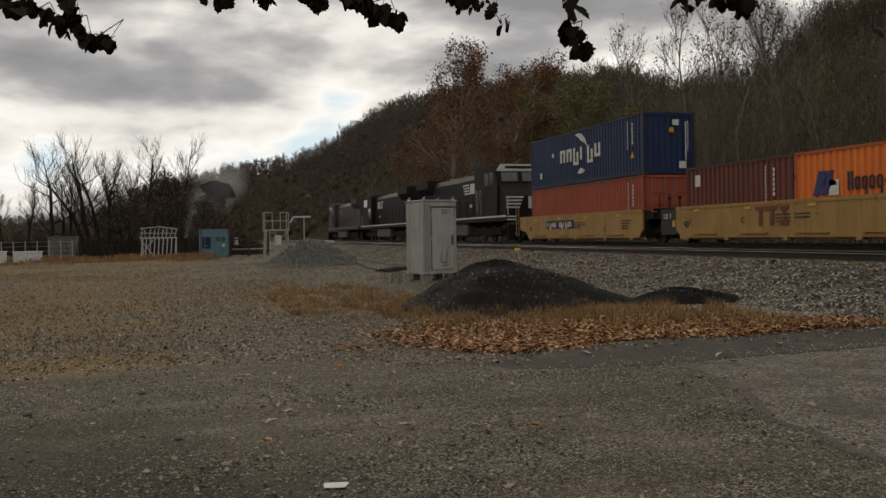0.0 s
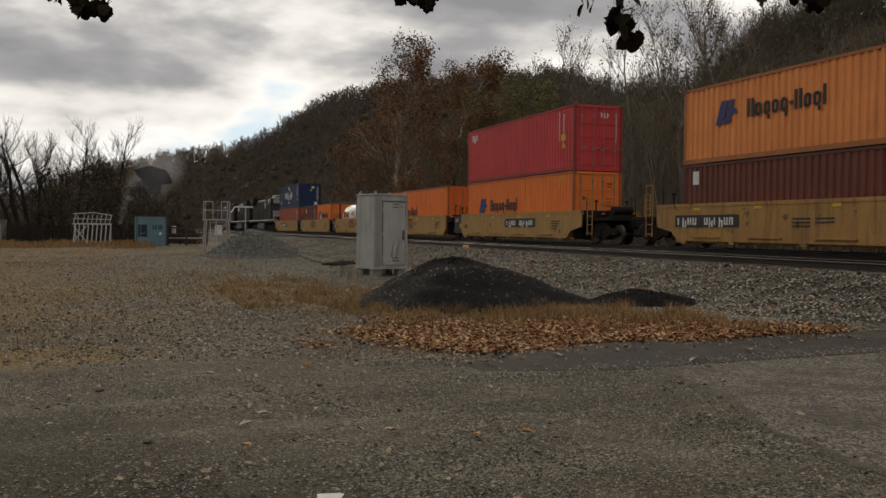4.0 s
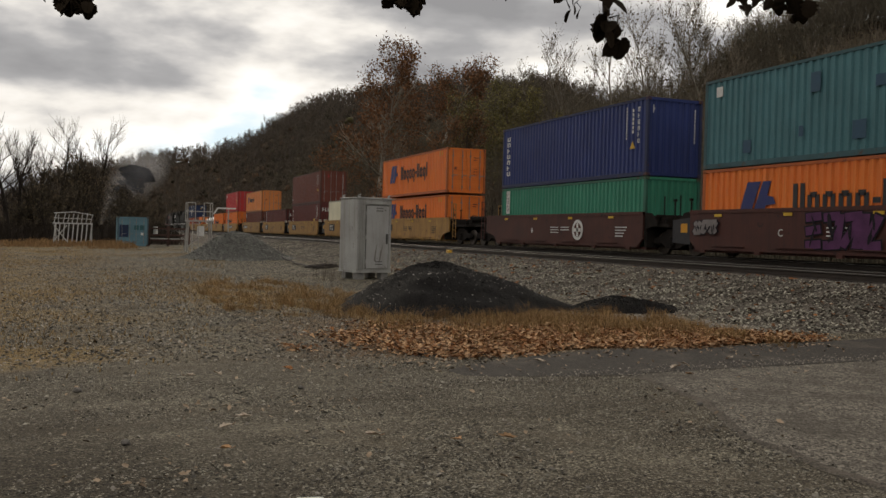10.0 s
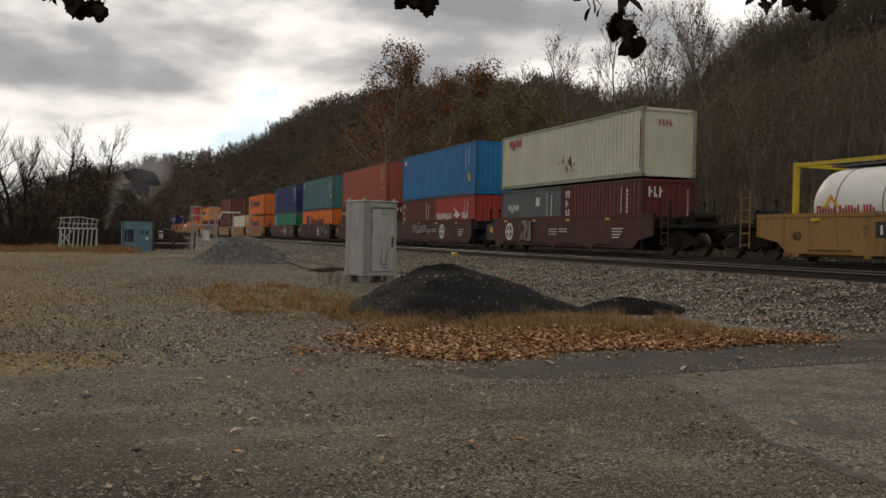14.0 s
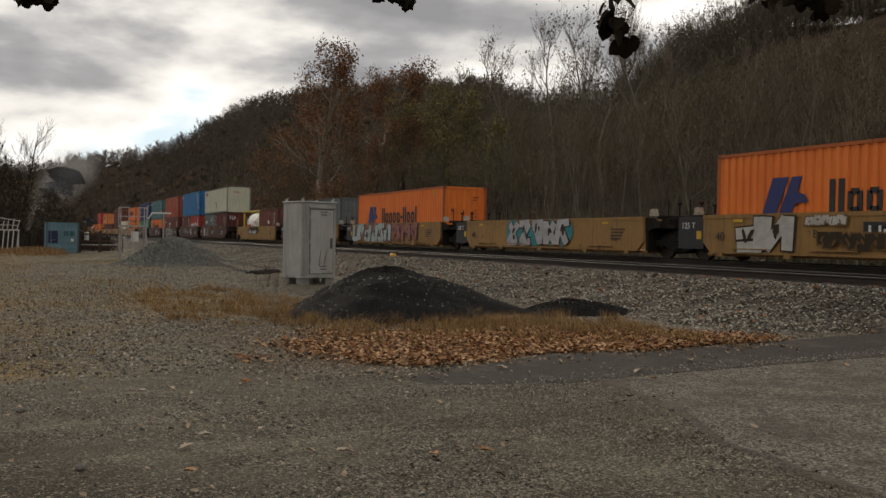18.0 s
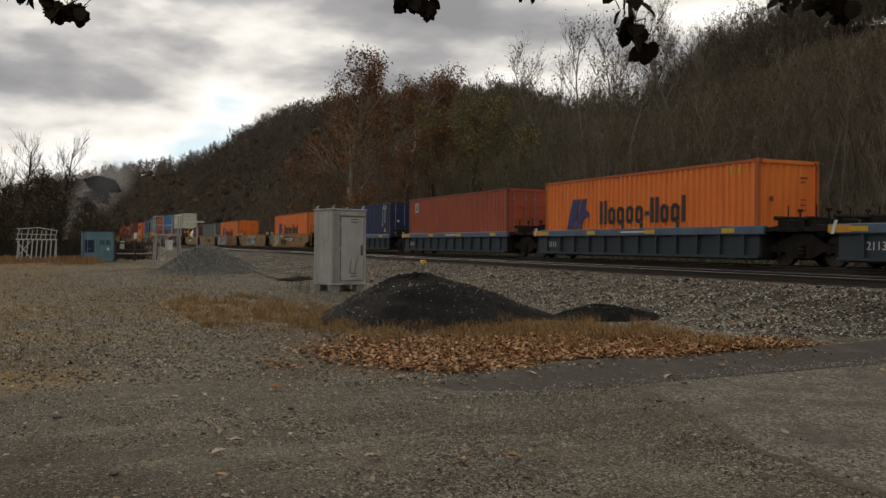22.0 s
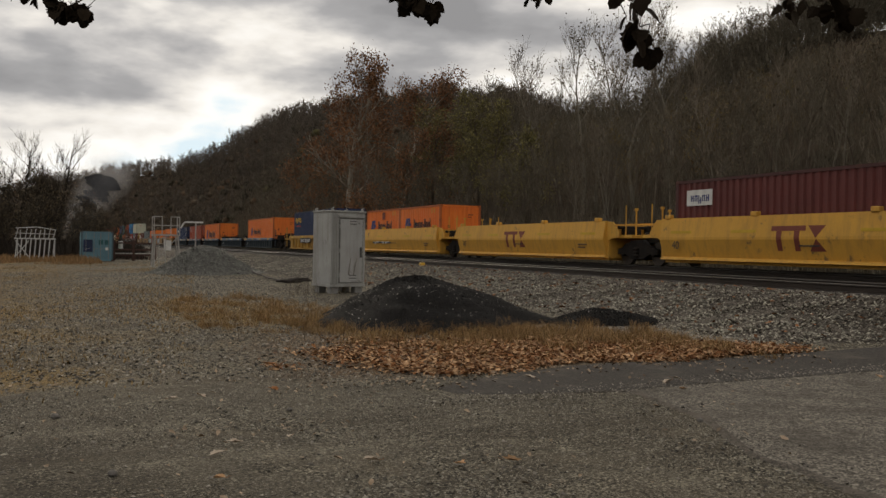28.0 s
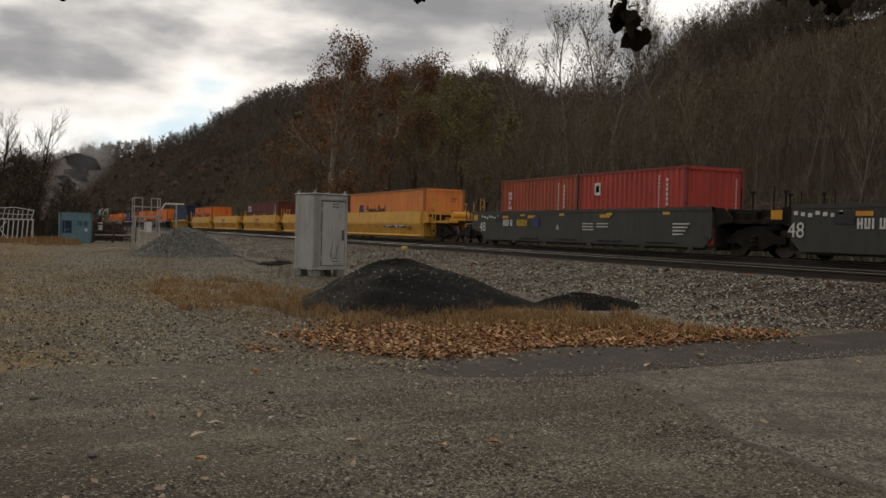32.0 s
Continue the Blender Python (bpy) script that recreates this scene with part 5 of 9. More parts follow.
def spray(car, x, y, w, z0, h, fill, edge, seed, letters, back=None):
    """Spray paint: fat bulging strokes with an outline and a haze of colour behind, no word."""
    rng = random.Random(seed)
    tint = lambda n, c: mat("spray_" + n, c, tuple(v * 0.6 for v in c), rough=0.7, scale=3, fine=25, bump=0, spec=0.2)  # noqa: E731
    fm, em = tint(*fill), tint(*edge)
    p = w / letters
    step = 0.0012

    def blob(cy, cz, ry, rz, wob, n, lean=0.0):
        out = []
        for k in range(n):
            t = 2 * math.pi * k / n
            r = 1 + wob * math.sin(3 * t + rng.uniform(0, 6)) + wob * rng.uniform(-1, 1)
            dz = rz * r * math.sin(t)
            out.append((cy + ry * r * math.cos(t) + lean * dz, min(max(cz + dz, z0 - 0.04), z0 + h + 0.04)))
        return out

    def sheet(name, shapes, m, first):
        g = Mesh()
        for i, o in enumerate(shapes):
            d = first + step * i
            n, cy, cz = len(o), sum(q[0] for q in o) / len(o), sum(q[1] for q in o) / len(o)
            g.add([(x - d, cy, cz)] + [(x - d, u, v) for u, v in o], [(0, k + 1, (k + 1) % n + 1) for k in range(n)])
        tagged(part(name, g, m, car), kind="stuff")

    if back:
        bm_ = tint(*back)
        sheet("spray_paint", [blob(y - w * (i + 0.5) / 5, z0 + h / 2, w / 7, h * 0.54, 0.08, 16) for i in range(5)], bm_, 0.008)
    lower, upper, inner = [], [], []
    for i in range(letters):
        cy, lean = y - (i + 0.5) * p + rng.uniform(-0.08, 0.08) * p, rng.uniform(-0.35, 0.35)
        bars = rng.sample(((-0.38, -0.5, -0.30, 0.5), (0.34, -0.5, 0.40, 0.5), (-0.42, 0.40, 0.42, 0.46), (-0.40, -0.02, 0.40, 0.06), (-0.40, -0.44, 0.44, -0.40), (-0.36, 0.44, 0.40, -0.46), (-0.36, -0.46, 0.36, 0.44)), 3)
        for grow_by, kept in ((0.045, lower), (0.0, upper)):
            for u0, w0, u1, w1 in bars:
                du, dw = (u1 - u0) * p, (w1 - w0) * h
                n = math.hypot(du, dw)
                t = 0.13 * min(p, h) + 0.03 + grow_by
                ox, oz, ex, ez = -dw / n * t, du / n * t, du / n * grow_by, dw / n * grow_by
                at = lambda u, w, a, b: (cy - (u * p + a + lean * 0.5 * w * h), min(max(z0 + h / 2 + w * h * 0.9 + b, z0 - 0.03), z0 + h + 0.03))  # noqa: E731
                kept.append([at(u0, w0, -ox - ex, -oz - ez), at(u0, w0, ox * 1.3 - ex, oz - ez), at(u1, w1, ox + ex, oz + ez), at(u1, w1, -ox * 1.5 + ex, -oz + ez)])
        for k in range(2):
            inner.append(blob(cy + rng.uniform(-0.12, 0.12) * p, z0 + h * rng.uniform(0.3, 0.7), p * rng.uniform(0.05, 0.11), h * rng.uniform(0.10, 0.26), 0.2, 8, rng.uniform(-0.6, 0.6)))
    sheet("spray_paint", lower, em, 0.016)
    sheet("spray_paint", upper, fm, 0.027)
    sheet("spray_paint", inner, em, 0.038)


# ---- locomotives ----
def locomotive(words, body, stripe, cab_at_rear, nose_white):
    L = 22.3
    car = thing("locomotive", words, "locomotive", "locomotives of the train")
    m = mat("loco_" + body[0], body[1], tuple(c * 0.6 for c in body[1]), rough=0.72, scale=1.0, fine=15, bump=0.05, spec=0.2, stain=(0.04, 0.035, 0.03), stain_at=0.62)
    st = mat("loco_trim_" + stripe[0], stripe[1], tuple(c * 0.7 for c in stripe[1]), rough=0.6, scale=3, fine=20)
    glass = mat("loco_glass", (0.02, 0.022, 0.025), (0.03, 0.03, 0.03), rough=0.08, scale=3, fine=20, bump=0, spec=0.6)
    # the reflected sky is put into the windshield's pale base colour
    pane = mat("windshield_sky_tint", (0.11, 0.11, 0.105), (0.08, 0.08, 0.078), rough=0.1, scale=3, fine=20, bump=0, spec=0.6)
    flip = Matrix.Identity(4) if cab_at_rear else Matrix.Translation((0, L, 0)) @ Matrix.Diagonal((-1, -1, 1, 1))
    put = lambda name, g, mm, parent=car, label="": part(name, g, mm, parent, label, at=flip if parent is car else None)  # noqa: E731
    put("frame", Mesh().box(-1.5, 1.5, 0.5, L - 0.5, 1.25, 1.62, 0.03), m)
    put("frame_stripe", Mesh().box(-1.515, 1.515, 0.55, L - 0.55, 1.50, 1.60), st)
    nose = Mesh().prism([(0.85, 1.62), (2.6, 1.62), (2.6, 3.6), (2.0, 3.55), (1.15, 3.0), (0.85, 2.75)], "x", -1.38, 1.38)
    put("nose", nose, m)
    if nose_white:
        for i in range(4):
            put("nose_stripe", Mesh().box(-1.36, -0.25 - 0.08 * i, 0.838, 0.852, 2.62 - 0.2 * i, 2.72 - 0.2 * i), st)
        put("nose_panel", Mesh().box(0.05, 0.75, 0.838, 0.852, 2.0, 2.72), st)
        put("nose_panel", Mesh().box(0.88, 1.34, 0.838, 0.852, 2.0, 2.72), st)
    cab = put("cab", Mesh().prism([(2.1, 1.62), (6.2, 1.62), (6.2, 4.55), (5.9, 4.72), (2.5, 4.68), (2.25, 4.45), (1.95, 3.4)], "x", -1.5, 1.5), m)
    for s in (-1, 1):
        for y in (4.75, 5.45):
            part("cab_door", Mesh().box(s * 1.505 - 0.012, s * 1.505 + 0.012, y, y + 0.5, 1.75, 3.3, 0.004), glass, cab, "dark recessed door")
    put("cab_roof_edge", Mesh().prism([(-1.48, 4.28), (1.48, 4.28), (1.2, 4.72), (-1.2, 4.72)], "y", 2.14, 2.2), st)
    put("cab_front_band", Mesh().add([(-1.49, 1.93, 3.42), (1.49, 1.93, 3.42), (1.49, 2.13, 4.30), (-1.49, 2.13, 4.30)], [(0, 1, 2, 3)]), m)
    for x in (-1.2, 0.15):
        part("windshield", Mesh().add([(x, 1.955, 3.68), (x + 1.05, 1.955, 3.68), (x + 1.05, 2.09, 4.22), (x, 2.09, 4.22)], [(0, 1, 2, 3)]), pane, cab, "windshield with sky reflection painted as pale grey")
    for s in (-1, 1):
        for y in (2.6, 3.5):
            part("side_window", Mesh().box(s * 1.505 - 0.008, s * 1.505 + 0.008, y, y + 0.7, 3.5, 4.25), glass, cab)
        side = lambda a, b, c, d: put("hood_marking", Mesh().box(s * 1.085 - 0.006, s * 1.085 + 0.006, a, b, c, d), st)  # noqa: E731
        for i in range(4):
            side(8.6 - 0.07 * i, 9.9 - 0.1 * i, 3.78 - 0.19 * i, 3.88 - 0.19 * i)
        side(7.4, 8.35, 3.2, 3.88)
        side(8.0, 8.5, 2.3, 2.5)
    put("hood", Mesh().prism([(-1.05, 1.62), (1.05, 1.62), (1.05, 4.1), (0.75, 4.5), (-0.75, 4.5), (-1.05, 4.1)], "y", 6.2, 17.6), m)
    put("radiator", Mesh().prism([(-1.05, 1.62), (1.05, 1.62), (1.05, 3.6), (1.5, 4.1), (1.5, 4.7), (-1.5, 4.7), (-1.5, 4.1), (-1.05, 3.6)], "y", 17.6, 21.0), m)
    put("exhaust_stack", Mesh().box(-0.4, 0.4, 9.6, 10.8, 4.5, 4.72, 0.03), DARK_IRON)
    put("dynamic_brake", Mesh().box(-0.8, 0.8, 6.6, 8.8, 4.5, 4.66, 0.03), m)
    for s in (-1, 1):
        for k, y in enumerate(np.arange(6.5, 17.0, 1.45)):
            put("hood_door", Mesh().box(s * 1.06 - 0.015, s * 1.06 + 0.015, y, y + 1.3, 1.75, 3.05), m)
            put("handrail_post", Mesh().tube((s * 1.44, y, 1.62), (s * 1.44, y, 2.65), 0.018, n=6), DARK_IRON)
        put("handrail", Mesh().tube((s * 1.44, 6.4, 2.65), (s * 1.44, 20.8, 2.65), 0.016, n=6), DARK_IRON)
        put("nose_rail", Mesh().tube((s * 1.35, 0.6, 1.3), (s * 1.35, 0.6, 2.7), 0.025, n=6).tube((s * 1.35, 0.6, 2.7), (s * 1.0, 1.9, 2.7), 0.025, n=6), st)
        put("end_stripe", Mesh().box(s * 1.15 - 0.3, s * 1.15 + 0.3, 0.47, 0.5, 1.3, 1.38).box(s * 1.15 - 0.3, s * 1.15 + 0.3, 0.47, 0.5, 1.48, 1.56), st)
        put("step_well", Mesh().box(s * 1.2 - 0.28, s * 1.2 + 0.28, 0.55, 1.3, 0.4, 0.46).box(s * 1.2 - 0.28, s * 1.2 + 0.28, 0.6, 1.3, 0.75, 0.8), DARK_IRON)
    put("snow_plow", Mesh().prism([(0.35, 0.12), (0.75, 0.12), (0.75, 1.1), (0.5, 1.1)], "x", -1.4, 1.4), DARK_IRON)
    put("fuel_tank", Mesh().box(-1.4, 1.4, 8.2, 14.0, 0.35, 1.25, 0.12), mat("fuel_tank", (0.10, 0.10, 0.10), (0.06, 0.06, 0.055), rough=0.7, scale=2, fine=15))
    for yc in (4.6, 17.6):
        bogie = put("truck", Mesh().box(-1.0, 1.0, yc - 1.7, yc + 1.7, 0.62, 0.85), DARK_IRON)
        for s in (-1, 1):
            part("side_frame", Mesh().prism([(yc - 2.5, 0.5), (yc - 2.4, 0.9), (yc + 2.4, 0.9), (yc + 2.5, 0.5), (yc + 1.2, 0.45), (yc, 0.36), (yc - 1.2, 0.45)], "x", s * 1.12 - 0.08, s * 1.12 + 0.08), DARK_IRON, bogie)
            for dy in (-1.85, 0, 1.85):
                part("wheel", Mesh().lathe([(0.15, s * 0.7535 - 0.07), (0.50, s * 0.7535 - 0.06), (0.52, s * 0.7535 + 0.05), (0.2, s * 0.7535 + 0.08)], 24, "x", (0, yc + dy, 0.52)), WHEEL_STEEL, bogie)
    for y in (0.0, L - 0.5):
        put("coupler", Mesh().box(-0.13, 0.13, y, y + 0.5, 0.72, 0.98, 0.03), DARK_IRON)
    put("number_box", Mesh().box(-0.9, 0.9, 2.12, 2.2, 4.45, 4.62), glass)
    put("horn", Mesh().tube((0.4, 3.0, 4.8), (0.4, 3.5, 4.85), 0.09, 0.03, n=8).box(0.36, 0.44, 3.3, 3.4, 4.68, 4.8), DARK_IRON)
    return car


# ---- the train put together; bays by the place of their rear ends at the start ----
C40, HC = (12.192, 2.591), (12.192, 2.896)
C20 = (6.058, 2.591)
XC = SIDE + C_W / 2


def set_car(style, rear, **kw):
    moving(well_car(style, **kw), pose(XC, rear, FAR_RAIL))


def set_box(size, colour, rear, words, z=1.35, mark=None, end="plain"):
    moving(container(*size, colour, words, mark, end), pose(XC, rear, z))
    return z + size[1] + 0.02


def put_train():
    plain = data_marks
    moving(locomotive("black diesel locomotive with white stripes and a broad cab", ("black", (0.013, 0.012, 0.011)), ("white", (0.66, 0.65, 0.61)), True, True), pose(XC, 46.3, FAR_RAIL))
    moving(locomotive("black diesel locomotive with dull white stripes", ("black", (0.013, 0.012, 0.011)), ("white", (0.66, 0.65, 0.61)), False, True), pose(XC, 69.2, FAR_RAIL))
    moving(locomotive("weathered grey diesel locomotive with dull red trim", ("grey", (0.075, 0.066, 0.064)), ("dull_red", (0.26, 0.06, 0.05)), False, False), pose(XC, 92.0, FAR_RAIL))
    # first set
    o = "ochre"
    set_car(o, 31.3, front_end=True, marks=car_marks(o, "B", "40", plate=9.6))
    set_car(o, 16.05, marks=car_marks(o, "C", "40", big="dark"))
    set_car(o, 0.8, marks=car_marks(o, "D", "40", big="dark"))
    set_car(o, -14.45, marks=car_marks(o, "E", "40", big="dark"))
    set_car(o, -29.7, rear_end=True, marks=car_marks(o, "A", "40", plate=6.4))
    z = set_box(C40, "rust_red", 31.35, "faded orange-red steel container in the first well car", mark=white_data, end="door")
    set_box(C40, "navy", 31.35, "navy blue steel container stacked on a red one", z, navy_marks)
    set_box(C20, "brown", 22.15, "short brown steel container beside an orange one", mark=rows_of(white_data, panel(5.4, 1.85, 0.32, 0.42)))
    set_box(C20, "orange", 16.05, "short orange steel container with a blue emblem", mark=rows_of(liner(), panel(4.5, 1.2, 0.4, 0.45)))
    for r in (6.85, 0.8):
        moving(tank_container(("black", (0.02, 0.02, 0.02), (0.04, 0.035, 0.03)), "white tank container in a black steel frame", "panel"), pose(XC, r, 1.35))
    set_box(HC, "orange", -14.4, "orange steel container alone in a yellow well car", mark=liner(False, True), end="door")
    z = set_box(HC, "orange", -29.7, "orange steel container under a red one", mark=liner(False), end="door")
    set_box(HC, "red", -29.7, "red ribbed steel container on an orange one", z, rows_of(small_logo(11.5, 2.25, 0.75, 0.32), white_data, panel(1.15, 1.35, 0.4, 0.3, SIGN_YELLOW), end_word(0.1, 2.35, 0.45, 0.22, 3)), "door")
    # second set
    d = "dirty"
    set_car(d, -49.7, front_end=True, marks=car_marks(d, "", None, plate=12.2))
    set_car(d, -64.85, marks=car_marks(d, "", None, big="plate"))
    set_car(d, -80.15, marks=car_marks(d, "D", None, big="plate"))
    set_car(d, -95.45, marks=car_marks(d, "", None, big="plate"))
    set_car(d, -110.8, rear_end=True, marks=car_marks(d, "", None, plate=12.2))
    z = set_box(C40, "brown", -49.7, "maroon-brown steel container under a faded orange one", mark=rows_of(panel(11.6, 1.9, 0.32, 0.45), end_word(-0.5, 1.5, 0.5, 0.35, 2)), end="door")
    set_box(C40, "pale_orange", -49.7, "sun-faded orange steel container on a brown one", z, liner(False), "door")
    set_box(C40, "maroon", -64.8, "maroon steel container alone in a yellow well car", mark=rows_of(vertical(11.7, 1.2, 2.45, 6, 0.3), end_word(-0.8, 1.8, 1.3, 0.3, 4)), end="door")
    z = set_box(HC, "maroon", -80.1, "maroon steel container with white letters under a brown one", mark=rows_of(vertical(11.7, 1.2, 2.5, 3, 0.34), white_data, end_word(-1.0, 2.1, 0.75, 0.35, 3), panel(2.4, 1.25, 0.55, 0.2, SIGN_YELLOW)))
    set_box(HC, "brown", -80.1, "brown steel container with barred doors on a maroon one", z, rows_of(white_data, end_word(-0.55, 2.2, 0.28, 0.36, 1, SIGN_RED), panel(11.9, 0.4, 0.16, 0.22)), "door")
    set_box(HC, "cream", -95.5, "cream white steel container alone in a well car")
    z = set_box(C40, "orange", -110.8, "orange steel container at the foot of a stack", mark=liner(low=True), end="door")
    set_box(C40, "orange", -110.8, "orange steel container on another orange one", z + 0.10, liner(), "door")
    # third set, brown cars
    x = "oxide"
    set_car(x, -130.4, front_end=True, marks=car_marks(x, "B", None, round_mark=4.3, plate=None))
    set_car(x, -145.8, marks=car_marks(x, "C", None, round_mark=4.2, tag=[(7.4, 2.6, 0.38, 1.0, ("purple", (0.12, 0.04, 0.11)), ("dark", (0.02, 0.015, 0.02)), 3, 4), (12.2, 1.2, 0.75, 0.45, ("chalk", (0.26, 0.23, 0.22)), ("dark", (0.02, 0.015, 0.02)), 5, 3), (3.2, 1.3, 0.85, 0.4, ("chalk", (0.26, 0.23, 0.22)), ("dark", (0.02, 0.015, 0.02)), 6, 4)]))
    set_car(x, -161.3, marks=car_marks(x, "", None, round_mark=3.7, tag=(9.0, 4.6, 0.34, 1.05, ("silver", (0.42, 0.41, 0.38)), ("dark", (0.02, 0.015, 0.02)), 8, 6)))
    set_car(x, -176.9, marks=car_marks(x, "E", None, round_mark=4.0, tag=(9.2, 2.6, 0.75, 0.5, ("chalk", (0.26, 0.23, 0.22)), ("oxide_dark", (0.05, 0.02, 0.02)), 12, 6)))
    set_car(x, -192.5, rear_end=True, marks=car_marks(x, "A", None, round_mark=10.6, tag=(9.3, 1.0, 0.4, 1.0, ("chalk", (0.26, 0.23, 0.22)), ("oxide_dark", (0.05, 0.02, 0.02)), 17, 2)))
    z = set_box(C40, "green", -130.4, "green steel container with a white name panel", mark=rows_of(panel(11.6, 1.35, 0.36, 1.1), vertical(11.5, 1.45, 2.4, 5, 0.16, BLACK)))
    set_box(HC, "royal_blue", -130.4, "royal blue steel container on a green one", z, rows_of(vertical(11.65, 0.55, 2.5, 7, 0.32), white_data, end_word(-1.0, 2.3, 0.12, 0.3, 1), vertical(0.6, 1.2, 2.6, 6, 0.12)))
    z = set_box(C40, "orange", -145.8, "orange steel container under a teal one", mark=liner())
    set_box(HC, "teal", -145.8, "patched teal steel container on an orange one", z, rows_of(panel(11.6, 2.3, 0.3, 0.32), dark_patches, panel(0.9, 1.0, 0.5, 0.35, SIGN_YELLOW), white_data))
    z = set_box(C40, "brown", -161.3, "brown steel container with seven white stars", mark=rows_of(stars, small_logo(11.9, 2.0, 0.8, 0.16, None, 5), white_data, end_word(-0.5, 2.0, 1.0, 0.34, 3)))
    set_box(HC, "rust_red", -161.3, "weathered red-brown steel container with dark doors", z, rows_of(white_data, end_word(-0.45, 2.15, 0.32, 0.42, 1, SIGN_RED)), "door")
    z = set_box(C20, "brown", -170.85, "short brown container beside a red one", mark=rows_of(vertical(5.7, 1.2, 2.4, 3, 0.3), white_data))
    set_box(C20, "bright_red", -176.95, "short bright red container with white lettering", mark=rows_of(small_logo(5.6, 1.35, 2.4, 0.30, None, 7), small_logo(1.7, 1.35, 0.9, 0.30, None, 3), lambda b, L, H: plates("emblem", [[(3.0, 1.5), (2.5, 1.75), (1.9, 1.55), (2.4, 1.35)], [(3.1, 2.0), (2.6, 1.8), (2.3, 1.7), (2.6, 1.68)]], WHITE, b), white_data))
    set_box(HC, "sky_blue", -177.0, "bright blue steel container stacked on two short ones", z, rows_of(panel(11.7, 2.3, 0.3, 0.28), white_data, panel(0.95, 0.75, 0.3, 0.35, SIGN_YELLOW), lambda b, L, H: end_plates("data_mark", [(0.75, 1.2, 0.06, 1.3)], WHITE, b, -0.02), lambda b, L, H: end_plates("warning_mark", [(0.7, 0.6, 0.2, 0.3)], SIGN_YELLOW, b, -0.02)))
    z = set_box(C20, "grey", -186.5, "short grey container with white lettering", mark=rows_of(small_logo(5.3, 1.6, 1.2, 0.26, None, 4), panel(2.4, 1.75, 0.35, 0.4), white_data))
    set_box(C20, "maroon", -192.5, "short maroon container with white lettering", mark=rows_of(vertical(5.6, 1.2, 2.4, 3, 0.3), white_data, end_word(-0.9, 1.9, 0.7, 0.4, 3)))
    set_box(C40, "pale_grey", -192.5, "rust-streaked pale grey steel container on two short ones", z + 0.06, rows_of(small_logo(11.3, 2.0, 1.3, 0.34, SIGN_RED, 4), rust_patches, end_word(-0.5, 1.95, 0.65, 0.22, 4, SIGN_RED)))
    # fourth set, sprayed cars
    g = "tagged"
    set_car(g, -212.3, front_end=True, marks=car_marks(g, "A", "40", plate=9.0, tag=(8.6, 3.2, 1.05, 0.25, ("soot", (0.05, 0.035, 0.02)), ("ochre_dark", (0.2, 0.11, 0.04)), 21, 9)))
    set_car(g, -228.0, marks=car_marks(g, "", None, big="dark", tag=(5.0, 2.2, 0.6, 0.4, ("soot", (0.05, 0.035, 0.02)), ("ochre_dark", (0.2, 0.11, 0.04)), 23, 6)))
    set_car(g, -243.55, marks=car_marks(g, "", None, tag=[(12.2, 6.2, 0.34, 1.0, ("pale_mint", (0.44, 0.50, 0.47)), ("deep_teal", (0.015, 0.06, 0.075)), 31, 6, ("dull_pink", (0.34, 0.14, 0.10))), (6.0, 3.6, 0.40, 0.9, ("dull_pink", (0.34, 0.14, 0.10)), ("plum", (0.10, 0.04, 0.11)), 33, 4)]))
    set_car(g, -259.1, marks=car_marks(g, "", "40", tag=(8.6, 4.6, 0.34, 1.0, ("silver_white", (0.46, 0.45, 0.46)), ("soot", (0.03, 0.025, 0.022)), 37, 5, ("turquoise", (0.05, 0.28, 0.29)))))
    set_car(g, -274.6, rear_end=True, marks=car_marks(g, "B", "40", plate=6.9, tag=[(11.2, 2.2, 0.32, 1.02, ("chalk_white", (0.55, 0.53, 0.48)), ("soot", (0.05, 0.035, 0.02)), 41, 2), (8.3, 2.0, 0.45, 0.4, ("soot", (0.05, 0.035, 0.02)), ("ochre_dark", (0.2, 0.11, 0.04)), 43, 5), (8.6, 1.2, 1.05, 0.22, ("chalk_white", (0.55, 0.53, 0.48)), ("ochre_dark", (0.2, 0.11, 0.04)), 44, 5)]))
    moving(tank_container(("yellow", (0.55, 0.40, 0.03), (0.42, 0.30, 0.03)), "white tank container in a yellow steel frame", "name"), pose(XC, -206.15, 1.35))
    set_box(C20, "brown", -212.3, "short red-brown container behind a tank", mark=rows_of(white_data, panel(3.0, 1.3, 0.4, 0.3)), end="door")
    set_box(HC, "grey", -228.0, "dark grey-green steel container alone in a well car", mark=white_data, end="door")
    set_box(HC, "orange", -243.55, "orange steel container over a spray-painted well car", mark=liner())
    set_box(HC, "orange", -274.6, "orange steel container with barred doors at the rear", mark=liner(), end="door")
    # fifth set, blue cars
    b = "blue"
    for i, r in enumerate((-294.4, -309.9, -325.5, -341.0, -356.4)):
        set_car(b, r, front_end=i == 0, rear_end=i == 4, gap=3.1, marks=lambda car, top, W: (text(car, "2113", 0.30, 11.6, 0.5, WHITE, -W + 0.115), plates("stencil", [block(6.4, top - 0.15, 1.6, 0.05)], WHITE, car, -W - 0.003)))
    set_box(HC, "navy", -294.4, "dark blue steel container with barred doors on a blue car", mark=rows_of(small_logo(11.5, 2.1, 2.0, 0.30, None, 7), white_data, lambda bx, L, H: data_marks(bx, L, H, WHITE)), end="door")
    set_box(HC, "rust_red", -309.85, "red-brown steel container with a small square sign", mark=rows_of(panel(11.2, 2.1, 0.45, 0.5), panel(11.1, 2.18, 0.28, 0.34, INK)), end="door")
